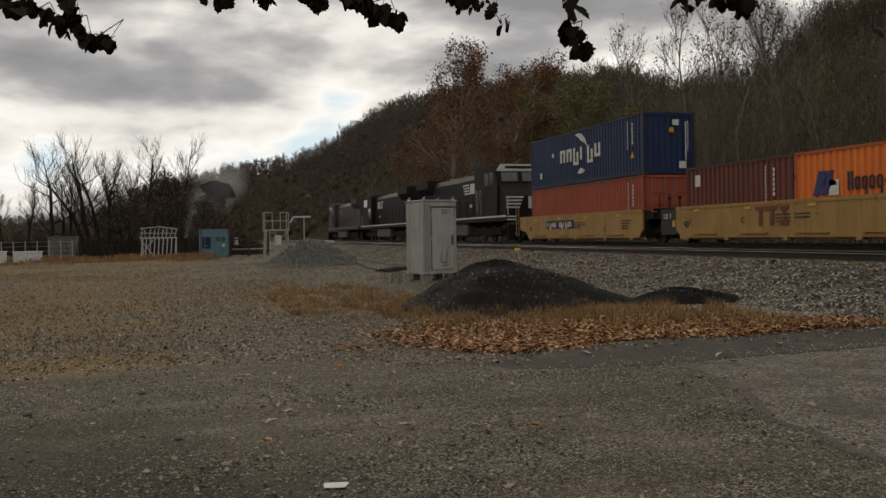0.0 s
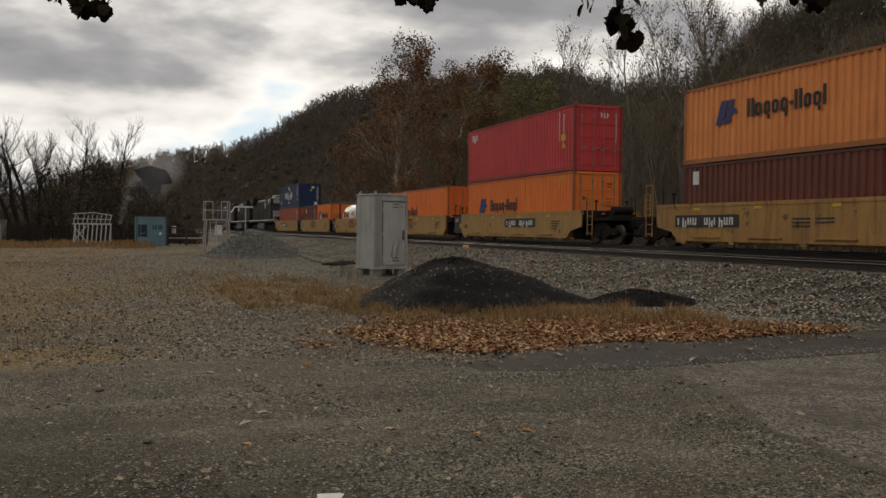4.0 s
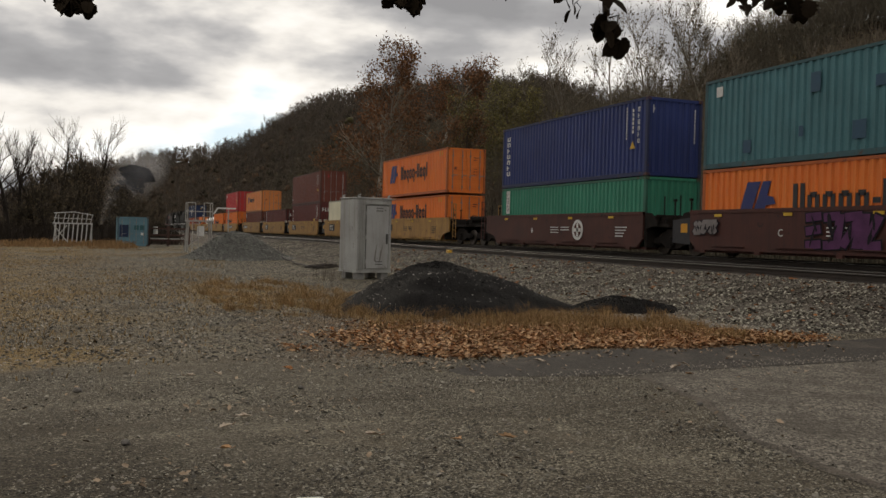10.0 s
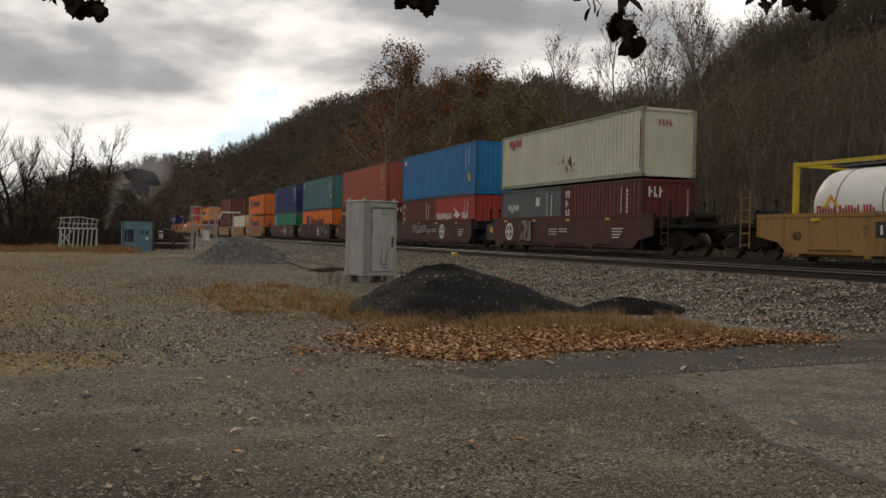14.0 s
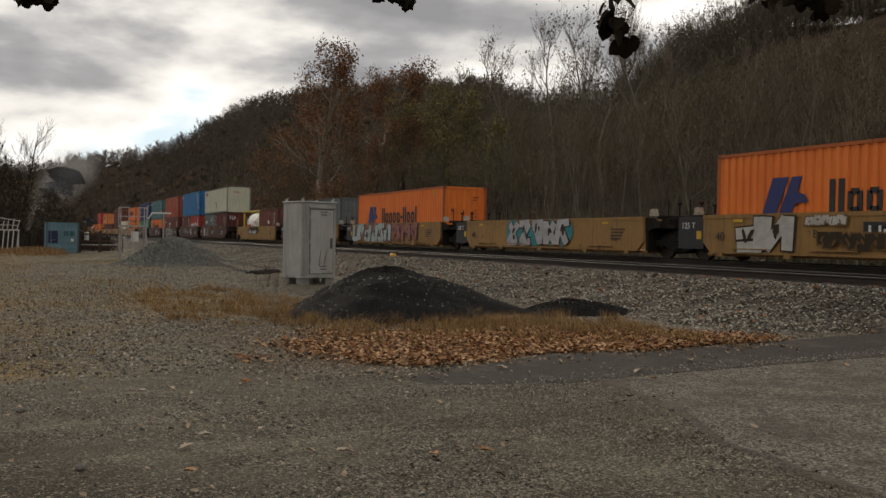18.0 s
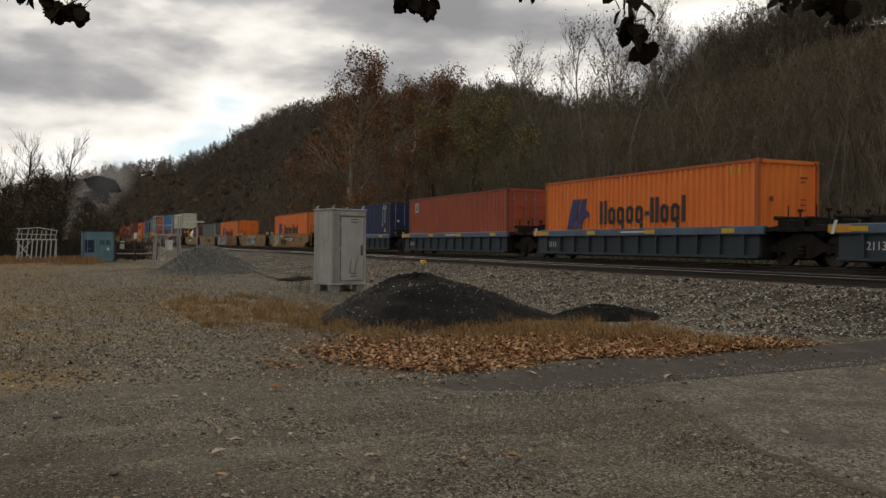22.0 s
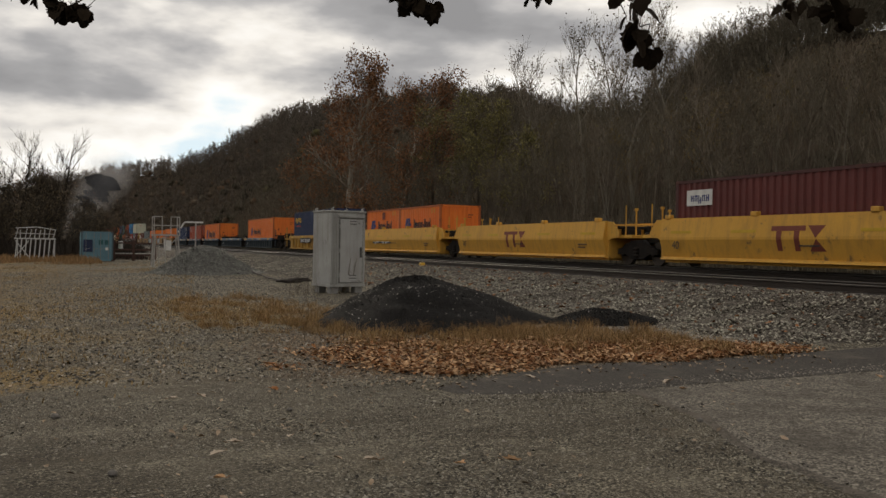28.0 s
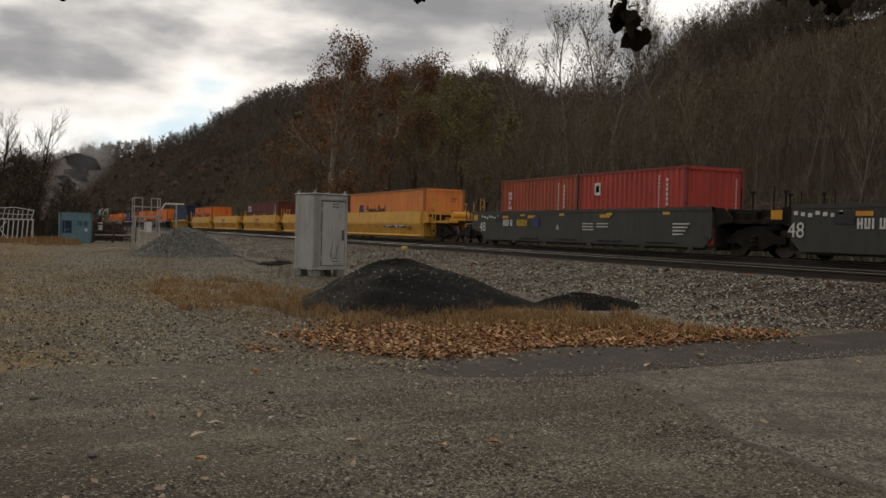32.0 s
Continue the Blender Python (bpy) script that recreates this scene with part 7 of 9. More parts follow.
    for i in range(12):
        part("upright_stub", Mesh().box(-1.7 + i * 0.27, -1.64 + i * 0.27, -0.72, -0.66, 0.1, 0.62), rusty, st)
    barrel = thing("white_drum", "small white drum on the stock rack", "drum", at=pose(4.75, 77.6, 1.05))
    part("shell", Mesh().lathe([(0.18, 0), (0.19, 0.05), (0.18, 0.1), (0.18, 0.55), (0.19, 0.6), (0.17, 0.63)], 16), WHITE, barrel)

    pole = thing("yard_post", "thin grey post with a slanted arm", "post", at=pose(8.7, 62.0, 0.3))
    part("shaft", Mesh().tube((0, 0, -0.2), (0, 0, 2.75), 0.05, n=8), grey, pole)
    part("arm", Mesh().box(-0.75, 0.5, -0.06, 0.06, 2.72, 2.82).tube((-0.75, 0, 2.76), (-1.0, 0, 2.35), 0.05, n=6), WHITE, pole, "pale slanted arm")
    mk = thing("track_marker", "small yellow marker block at the tie ends", "marker", at=pose(14.42, 34.6, 0.80))
    part("block", Mesh().box(-0.10, 0.10, -0.12, 0.12, 0, 0.15, 0.02), mat("marker_yellow", (0.75, 0.42, 0.05), (0.6, 0.33, 0.05), rough=0.5), mk)

    # dark scrap and a hose lying between pile and cabinet
    rub = mat("scrap_rubber", (0.03, 0.026, 0.023), (0.055, 0.045, 0.04), rough=0.9, scale=5, fine=30, bump=0.4)
    scrap = thing("scrap_heap", "low dark heap of torn rubber and old timber on gravel", "scrap", at=pose(8.8, 34.8, 0.07))
    rng = random.Random(9)
    for i in range(12):
        x, y, a, h = rng.uniform(-0.55, 0.55), rng.uniform(-0.3, 0.3), rng.uniform(-0.5, 0.5), rng.uniform(0.12, 0.34)
        g = Mesh().tube((x - h * math.cos(a), y - h * math.sin(a), 0.03 + 0.05 * (i % 3)), (x + h * math.cos(a), y + h * math.sin(a), 0.05 + 0.05 * (i % 4)), rng.uniform(0.025, 0.06), rng.uniform(0.02, 0.05), n=6)
        part("timber", g, rub, scrap)
    hose = thing("hose", "thin black hose lying on the gravel", "hose")
    g = Mesh()
    pts = [(8.35 + 0.10 * i + 0.08 * math.sin(i * 1.3), 35.0 + 1.1 * i, 0.13 + (0.05 * (i - 7) if i > 7 else 0)) for i in range(11)]
    for a, b in zip(pts, pts[1:]):
        g.tube(a, b, 0.035, n=6)
    part("tube", g, rub, hose)

    shed_m = mat("shed_boards", (0.16, 0.155, 0.14), (0.09, 0.088, 0.08), rough=0.9, scale=2, fine=20, bump=0.1, streak=(0.05, 0.045, 0.04))
    # far sheds and fence west of the yard
    for x, y, w, h, dd, words in ((-13.7, 73.7, 1.3, 0.85, 1.4, "low white utility box by the fence"), (-11.5, 74.2, 1.9, 0.8, 1.5, "white utility box by the fence"), (-10.3, 85.4, 2.4, 2.0, 2.0, "dull grey shed half hidden by trees")):
        box = thing("utility_box", words, "utility box", at=pose(x, y, 0))
        part("body", Mesh().box(-w / 2, w / 2, -dd / 2, dd / 2, 0, h, 0.03), WHITE if h < 1.5 else shed_m, box)
        part("lid", Mesh().box(-w / 2 - 0.05, w / 2 + 0.05, -dd / 2 - 0.05, dd / 2 + 0.05, h, h + 0.08, 0.02), WHITE if h < 1.5 else shed_m, box)
    fence = thing("wire_fence", "low wire fence on grey posts at the yard's edge", "fence")
    for i in range(14):
        part("post", Mesh().tube((-21.5 + i * 0.95, 82, 0), (-21.5 + i * 0.95, 82, 1.7), 0.045, n=6), grey, fence)
    for z in (0.4, 0.8, 1.2, 1.6):
        part("wire", Mesh().tube((-21.5, 82, z), (-9.15, 82, z), 0.018, n=4), grey, fence)


def scatter_yard():
    rng = np.random.default_rng(11)

    def fan(n, near, far, a0, a1, power=1.0):
        """Places spread over the yard, denser near the eye."""
        r = near + (far - near) * rng.random(n) ** power
        a = np.radians(rng.uniform(a0, a1, n))
        return np.stack([r * np.sin(a), r * np.cos(a)], -1)

    def on_ground(P):
        return np.concatenate([P, ground_z(P[:, 0], P[:, 1])[:, None]], 1)

    grit = mat("yard_pebble", (0.23, 0.205, 0.17), (0.065, 0.055, 0.045), rough=0.9, scale=9, fine=50, rand=0.7)
    P = fan(76000, 3.6, 16, -14, 52, 0.85)
    k = np.array([noise.noise((x * 0.55, y * 0.55, 3.3)) for x, y in P])
    keep = (k > rng.uniform(-0.22, 0.50, len(P))) & ((P[:, 0] < road_left(P[:, 1])) | (rng.random(len(P)) < 0.45))
    P = P[keep]
    size, k = rng.uniform(0.005, 0.016, len(P)) * (1 + 0.9 * (rng.random(len(P)) > 0.96)), rng.random(len(P)) < 0.45
    stones("pebbles", on_ground(P)[k], size[k], mat("pale_pebble", (0.29, 0.265, 0.208), (0.13, 0.116, 0.090), rough=0.9, scale=9, fine=50, rand=0.4), "small pale pebbles strewn over the dirt", 1)
    stones("pebbles", on_ground(P)[~k], size[~k], mat("dark_pebble", (0.056, 0.047, 0.035), (0.022, 0.019, 0.015), rough=0.9, scale=9, fine=50, rand=0.4), "small dark pebbles strewn over the dirt", 25)
    P = fan(34000, 10.5, 50, -14, 28, 0.9)
    P = P[(P[:, 0] < 10.5)]
    k = rng.random(len(P)) < 0.45
    stones("gravel", on_ground(P[~k]), rng.uniform(0.012, 0.036, (~k).sum()), MATS["dark_pebble"], "loose dark gravel on the yard", 26)
    P = P[k]
    stones("gravel", on_ground(P), rng.uniform(0.012, 0.034, len(P)), mat("yard_stone", (0.31, 0.275, 0.225), (0.10, 0.085, 0.068), rough=0.9, scale=9, fine=50, rand=0.6), "loose grey gravel on the yard", 2)
    n = 7000
    x, y = rng.uniform(8.0, 11.2, n), 10.2 + 7 * rng.random(n)
    k = (x > 10.0 - 0.35 * (y - 10.5)) & (rng.random(n) < 0.9)
    stones("gravel", np.stack([x, y, np.maximum(ground_z(x, y), bed_z(x, y) - 0.01)], -1)[k], rng.uniform(0.012, 0.035, n)[k], MATS["yard_stone"], "pale gravel between the leaf drift and the bank", 21)
    # two washed-out patches of coarser chips in the dirt
    P = np.concatenate([rng.normal((0.75, 5.6), (0.42, 0.22), (700, 2)), rng.normal((2.1, 7.3), (0.55, 0.26), (700, 2))])
    for k, m, n in ((0, "pale_pebble", 15), (1, "dark_pebble", 16)):
        stones("pebbles", on_ground(P[k::2]), rng.uniform(0.005, 0.014, len(P[k::2])), MATS[m], "patch of coarse stone chips in the dirt", n, 0.5)
    n = 1300
    x = rng.uniform(3.6, 12, n)
    y = 8.35 + 0.02 * (x - 6) + rng.normal(0, 0.16, n)
    stones("gravel", on_ground(np.stack([x, y], -1)) + (0, 0, 0.012), rng.uniform(0.006, 0.017, n), MATS["yard_stone"], "loose pale gravel along the asphalt strip", 22)
    # ballast on the bank
    n = 78000
    y = 8 + 62 * rng.random(n) ** 1.6
    x = rng.uniform(10.6, 14.7, n)
    P = np.stack([x, y, bed_z(x, y) + 0.005], -1)
    P = P[(P[:, 1] > 10.25) | (P[:, 0] > 14.2)]
    n = len(P)
    size, k = rng.uniform(0.014, 0.038, n), rng.random(n) < 0.52 - 0.34 * smooth(12.6, 14.4, P[:, 0])
    stones("ballast_stones", P[k], size[k], mat("ballast_stone", (0.37, 0.34, 0.265), (0.16, 0.145, 0.112), rough=0.92, scale=8, fine=40, rand=0.5), "angular pale grey ballast stones on the bank", 3)
    stones("ballast_stones", P[~k], size[~k], mat("dark_ballast_stone", (0.13, 0.105, 0.08), (0.05, 0.042, 0.034), rough=0.92, scale=8, fine=40, rand=0.5), "angular dark brown ballast stones on the bank", 23)
    n = 7000
    y = 8 + 40 * rng.random(n) ** 1.3
    x = rng.choice([0, 1], n) * 0 + rng.uniform(14.7, 18.6, n)
    stones("bed_stones", np.stack([x, y, bed_z(x, y) + 0.005], -1), rng.uniform(0.02, 0.045, n), mat("oily_ballast", (0.055, 0.046, 0.038), (0.022, 0.019, 0.016), rough=0.9, scale=8, fine=40, rand=0.5), "dark oily ballast stones between the rails", 4)
    P = fan(900, 4.2, 14, -14, 50, 0.9)
    stones("lone_pebbles", on_ground(P), rng.uniform(0.012, 0.026, len(P)), grit, "larger pebbles lying singly on the dirt", 24)
    # autumn leaves: the drift before the mound, and single ones all over
    n = 38000
    u, w = rng.random(n), rng.random(n)
    x = 2.6 + 8.6 * u
    lo = 9.95 + 0.03 * (x - 8) + 0.15 * np.sin(x * 2.1) + np.clip(4.6 - x, 0, 3) * 0.75
    hi = np.interp(x, (2.6, 4, 6, 8, 10.2, 11.2), (13.9, 14.8, 14.6, 13.6, 11.8, 10.6))
    y = lo + (hi - lo) * w ** 1.25
    edge = np.minimum(smooth(2.9, 5.0, x), smooth(11.2, 9.6, x)) * smooth(0.0, 0.10, w) * smooth(1.0, 0.55, w)
    keep = (hi > lo) & (np.array([noise.noise((a * 0.9, b * 0.9, 7.7)) for a, b in zip(x, y)]) * 0.8 + 1.15 * edge > rng.uniform(0.1, 1.5, n))
    P = np.stack([x, y, ground_z(x, y) + 0.08 * rng.random(n) ** 2], -1)[keep]
    a = rng.random(len(P))
    tan = mat("leaf_tan", (0.53, 0.335, 0.185), (0.28, 0.145, 0.066), rough=0.85, scale=9, fine=40, rand=0.45, spec=0.2)
    rust = mat("leaf_rust", (0.25, 0.105, 0.038), (0.15, 0.06, 0.023), rough=0.85, scale=9, fine=40, rand=0.5, spec=0.2)
    leaves("leaf_litter", P[a < 0.52], rng.uniform(0.020, 0.050, (a < 0.52).sum()), tan, "drift of curled tan leaves along the drive", 5)
    leaves("leaf_litter", P[a >= 0.52], rng.uniform(0.020, 0.048, (a >= 0.52).sum()), rust, "drift of rust-brown leaves along the drive", 6)
    P = np.concatenate([fan(800, 4, 26, -12, 48, 0.8), np.stack([rng.uniform(2.2, 10.5, 420), 9.95 - np.abs(rng.normal(0, 0.45, 420))], -1), rng.normal((0.55, 5.6), (0.30, 0.16), (24, 2)), rng.normal((1.9, 7.6), (0.6, 0.25), (30, 2)), rng.normal((-0.6, 11.5), (0.9, 0.4), (60, 2))])
    leaves("scattered_leaves", on_ground(P) + (0, 0, 0.02), rng.uniform(0.014, 0.040, len(P)), mat("leaf_grey_tan", (0.36, 0.27, 0.185), (0.17, 0.115, 0.072), rough=0.85, scale=9, fine=40, rand=0.55, spec=0.2), "single tan leaves blown over the yard", 7)
    n = 500
    x, y = rng.uniform(10.8, 14.6, n), rng.uniform(10, 40, n)
    leaves("bank_leaves", np.stack([x, y, bed_z(x, y) + 0.03], -1), rng.uniform(0.04, 0.08, n), rust, "brown leaves caught among the ballast", 8)
    # dry grass
    straw = mat("dry_grass", (0.35, 0.215, 0.105), (0.17, 0.098, 0.048), rough=0.9, scale=1.2, fine=20, rand=0.45, spec=0.1, bump=0)
    pale = mat("yellow_straw", (0.38, 0.25, 0.115), (0.19, 0.12, 0.052), rough=0.9, scale=1.2, fine=20, rand=0.4, spec=0.1, bump=0)
    n = 90000
    x = rng.uniform(2.6, 10.3, n)
    lo = np.interp(x, (2.2, 3, 3.6, 4.4, 5.2, 8, 10.3), (18.0, 15.5, 13.6, 12.0, 10.9, 10.4, 10.2))
    hi = np.interp(x, (2.2, 3, 4, 5, 6.2, 6.8, 8, 10.3), (22, 25, 27.5, 28, 25, 16.4, 15.2, 12.6))
    u = rng.random(n)
    y = lo + (hi - lo) * u
    edge = np.minimum(smooth(0, 0.25, u), smooth(1.0, 0.7, u)) * np.minimum(smooth(2.8, 5.4, x), smooth(10.3, 9.0, x))
    wild = np.array([noise.noise((a * 1.1, b * 0.8, 1.7)) + 0.6 * noise.noise((a * 3.7, b * 2.6, 5.7)) for a, b in zip(x, y)])
    keep = 2.3 * wild + 0.75 * edge * np.where(x < 5, 0.75, 1.15) > rng.uniform(0.05, 1.5, n)
    P = np.stack([x, y, ground_z(x, y)], -1)[keep]
    tall = (0.025 + rng.exponential(0.05, len(P)) * (1 + np.clip(wild[keep], -0.5, 1.0))).clip(0, 0.28)
    blades("dry_grass", P[::2], tall[::2], straw, "brown dry grass around the mound", 9, 0.0036, 1.6)
    blades("dry_grass", P[1::2], tall[1::2], pale, "pale dry grass around the mound", 14, 0.0036, 1.6)
    # taller tufts along the foot of the mound
    n = 260
    x = rng.uniform(4.0, 10.0, n)
    y = np.interp(x, (4.0, 5.3, 7, 9, 10), (18.5, 16.5, 14.3, 13.0, 12.4)) + rng.normal(0, 1.0, n)
    per = rng.integers(16, 60, n)
    cx, cy, size = np.repeat(x, per), np.repeat(y, per), np.repeat(rng.uniform(0.10, 0.30, n), per)
    cx, cy = cx + rng.normal(0, 0.07, len(cx)), cy + rng.normal(0, 0.07, len(cy))
    P, size = np.stack([cx, cy, ground_z(cx, cy)], -1), size * rng.uniform(0.4, 1.1, len(cx))
    half = rng.random(len(P)) < 0.5
    blades("grass_tufts", P[half], size[half], straw, "rusty tufts of tall dry grass before the mound", 15, 0.0034, 0.9)
    blades("grass_tufts", P[~half], size[~half], pale, "pale tufts of tall dry grass before the mound", 16, 0.0034, 0.9)
    P = fan(60000, 9.5, 75, -14, 8, 0.75)
    k = np.array([noise.noise((a * 0.22, b * 0.16, 4.1)) + 0.5 * noise.noise((a * 0.9, b * 0.7, 2.2)) for a, b in P])
    P = P[k > rng.uniform(-0.25, 0.5, len(P))]
    blades("dry_grass", on_ground(P), rng.uniform(0.02, 0.075, len(P)), mat("yellow_straw", (0.30, 0.195, 0.075), (0.16, 0.10, 0.04), rough=0.9, scale=1.2, fine=20, rand=0.4, spec=0.1, bump=0), "short yellowed grass in patches on the yard", 10, 0.007, 0.8)
    n = 16000
    x, y = rng.uniform(-16, 3.0, n), 64 + 17 * rng.random(n) ** 0.7
    k = np.array([noise.noise((a * 0.35, b * 0.22, 8.8)) + 0.5 * noise.noise((a * 1.3, b * 0.9, 3.8)) for a, b in zip(x, y)])
    keep = k > rng.uniform(-0.35, 0.35, n)
    x, y, k = x[keep], y[keep], k[keep]
    n = len(x)
    blades("tall_grass", np.stack([x, y, ground_z(x, y)], -1), rng.uniform(0.1, 0.45, n) * smooth(62, 76, y) * (1 + k) + 0.04, straw, "tall dry grass around the racks", 12, 0.02)
    stalk = mat("weed_stalk", (0.10, 0.075, 0.05), (0.06, 0.045, 0.03), rough=0.9, scale=5, fine=30, bump=0)
    x = np.concatenate([rng.normal(7.0, 0.22, 40), rng.uniform(3, 10.2, 90)])
    y = np.concatenate([rng.normal(26.5, 0.3, 40), rng.uniform(11.5, 14.6, 90)])
    blades("weeds", np.stack([x, y, ground_z(x, y)], -1), np.concatenate([rng.uniform(0.4, 1.2, 40), rng.uniform(0.1, 0.38, 90)]), stalk, "dead weed stalks by the cabinet", 13, 0.004, 0.5)


def single_pieces():
    """The paper, the stones and the large leaves that lie alone."""
    rng = random.Random(6)
    paper = mat("litter_paper", (0.62, 0.60, 0.55), (0.52, 0.5, 0.46), rough=0.8, scale=9, fine=40)
    sheet = thing("paper_scrap", "flat scrap of white paper on the dirt", "litter", at=pose(1.47, 4.80, float(ground_z(1.5, 4.8)) + 0.012, 0, 0, -12))
    part("sheet", Mesh().add([(-0.075, -0.05, 0), (0.06, -0.06, 0.004), (0.085, 0.02, 0.012), (0.05, 0.06, 0.004), (-0.08, 0.05, 0.006)], [(0, 1, 2, 3, 4)]).add([(-0.075, -0.05, -0.003), (-0.08, 0.05, 0.003), (0.05, 0.06, 0.001), (0.085, 0.02, 0.009), (0.06, -0.06, 0.001)], [(0, 1, 2, 3, 4)]), paper, sheet)
    rock = mat("lone_stone", (0.17, 0.155, 0.135), (0.085, 0.075, 0.065), rough=0.9, scale=12, fine=60, bump=0.3)
    for x, y, s in ((0.48, 6.57, 0.035), (0.1, 8.9, 0.04), (5.62, 6.45, 0.03), (-0.9, 8.2, 0.045), (2.2, 8.4, 0.03), (0.9, 10.8, 0.04)):
        bm = bmesh.new()
        bmesh.ops.create_icosphere(bm, subdivisions=2, radius=s)
        for v in bm.verts:
            v.co *= 1 + 0.35 * noise.noise(v.co * 30 + Vector((x, y, 0)))
            v.co.z *= 0.7
        me = bpy.data.meshes.new("stone")
        bm.to_mesh(me)
        bm.free()
        me.materials.append(rock)
        tagged(new("stone", me), "small lone grey stone on the dirt", "stone", "lone stones").matrix_basis = pose(x, y, float(ground_z(x, y)) + s * 0.45)
    tones = [mat("big_leaf_pale", (0.50, 0.41, 0.32), (0.36, 0.28, 0.2), rough=0.8, scale=14, fine=60), MATS["leaf_tan"], MATS["leaf_rust"]]
    for i, (x, y, c) in enumerate(((2.30, 6.24, 0), (3.26, 5.78, 1), (2.87, 5.86, 1), (1.15, 6.15, 1), (1.92, 7.22, 0), (1.45, 7.18, 0), (1.25, 6.85, 0), (8.39, 8.82, 0), (7.01, 8.53, 0), (7.9, 8.75, 0), (6.75, 8.35, 0), (2.3, 9.54, 2), (1.5, 9.35, 0), (1.2, 9.3, 0), (6.6, 7.9, 1), (9.3, 9.3, 0), (7.5, 7.6, 0), (9.5, 7.7, 1), (5.4, 9.3, 0), (4.4, 9.2, 0), (3.9, 8.9, 0))):
        s = rng.uniform(0.04, 0.065)
        lf = thing("fallen_leaf", ("pale curled leaf lying on the asphalt" if x > 5 else "pale curled leaf lying on packed dirt") if c == 0 else "brown curled leaf lying on the ground", "leaf", "lone leaves", at=pose(x, y, float(ground_z(x, y)) + 0.03, rng.uniform(-12, 12), rng.uniform(-12, 12), rng.uniform(0, 360)))
        g = Mesh()
        n, pts = 14, []
        for k in range(n):
            a = 2 * math.pi * k / n
            r = s * (1.0 if k % 2 == 0 else 0.66) * (1.15 if abs(math.cos(a)) < 0.4 else 0.85)
            pts.append((r * math.cos(a), r * math.sin(a) * 1.2, 0.35 * s * abs(math.cos(a)) + 0.01 * rng.random()))
        g.add([(0, 0, 0)] + pts, [(0, k + 1, (k + 1) % n + 1) for k in range(n)])
        part("blade", g, tones[c], lf)
        part("stem", Mesh().tube((0, -s * 1.1, 0.0), (0.01, -s * 1.8, 0.012), 0.0022, n=4), MATS["leaf_rust"], lf)


build_road()
build_mounds()
build_cabinet()
build_hut()
build_racks()
scatter_yard()
single_pieces()

# ---- trees ----
def grow(seed, H, r0, clear=0.35, limbs=9, subs=5, twigs=4, spread=0.55, rise=0.35, wob=0.10, limb_len=0.42, twig_len=0.10, fork=0):
    """Branch pieces of one tree: lists by level of (p, q, r_p, r_q); the ends of its twigs."""
    rng = random.Random(seed)
    levels = [[], [], [], []]
    tips = []

    def run(p, d, length, r, level, steps, r_end):
        pts = [p.copy()]
        for i in range(steps):
            d = (d + Vector((rng.gauss(0, wob), rng.gauss(0, wob), rng.gauss(0, wob) + 0.05 * rise * level))).normalized()
            q = p + d * (length / steps)
            a, b = r + (r_end - r) * i / steps, r + (r_end - r) * (i + 1) / steps
            levels[level].append((p.copy(), q.copy(), a, b))
            p = q
            pts.append(p.copy())
        return pts, d

    def aside(d, angle, turn):
        o = d.orthogonal().normalized()
        o.rotate(Matrix.Rotation(turn, 3, d).to_quaternion())
        return (d * math.cos(angle) + o * math.sin(angle)).normalized()

    def along(pts, t):
        f = t * (len(pts) - 1)
        i = min(int(f), len(pts) - 2)
        return pts[i].lerp(pts[i + 1], f - i)

    trunk, d = run(Vector((0, 0, -0.3)), Vector((rng.gauss(0, 0.05), rng.gauss(0, 0.05), 1)).normalized(), H * 0.93, r0, 0, 9, r0 * 0.12)
    for k in range(limbs):
        t = clear + (1 - clear) * (k + rng.random() * 0.7) / limbs
        p = along(trunk, min(t, 0.985))
        ln = H * limb_len * (1.15 - 0.75 * t) * rng.uniform(0.7, 1.15)
        ld = aside(Vector((0, 0, 1)), radians(rng.uniform(35, 70)) * spread / 0.55 * (1.2 - 0.5 * t), k * 2.4 + rng.random())
        lp, ld2 = run(p, ld, ln, r0 * 0.34 * (1.1 - 0.7 * t), 1, 5, r0 * 0.05)
        for s in range(subs):
            u = 0.25 + 0.75 * (s + rng.random()) / subs
            sp = along(lp, min(u, 0.99))
            sd = aside(ld2, radians(rng.uniform(25, 60)), rng.uniform(0, 6.28))
            sd = (sd + Vector((0, 0, rise))).normalized()
            pts, d2 = run(sp, sd, ln * rng.uniform(0.28, 0.5), r0 * 0.09, 2, 3, r0 * 0.03)
            for w in range(twigs):
                tp = along(pts, min(0.2 + 0.8 * (w + rng.random()) / twigs, 0.99))
                td = (aside(d2, radians(rng.uniform(20, 55)), rng.uniform(0, 6.28)) + Vector((0, 0, rise * 0.7))).normalized()
                e, _ = run(tp, td, H * twig_len * rng.uniform(0.6, 1.3), r0 * 0.028, 3, 2, r0 * 0.010)
                tips += e[1:]
    return levels, tips


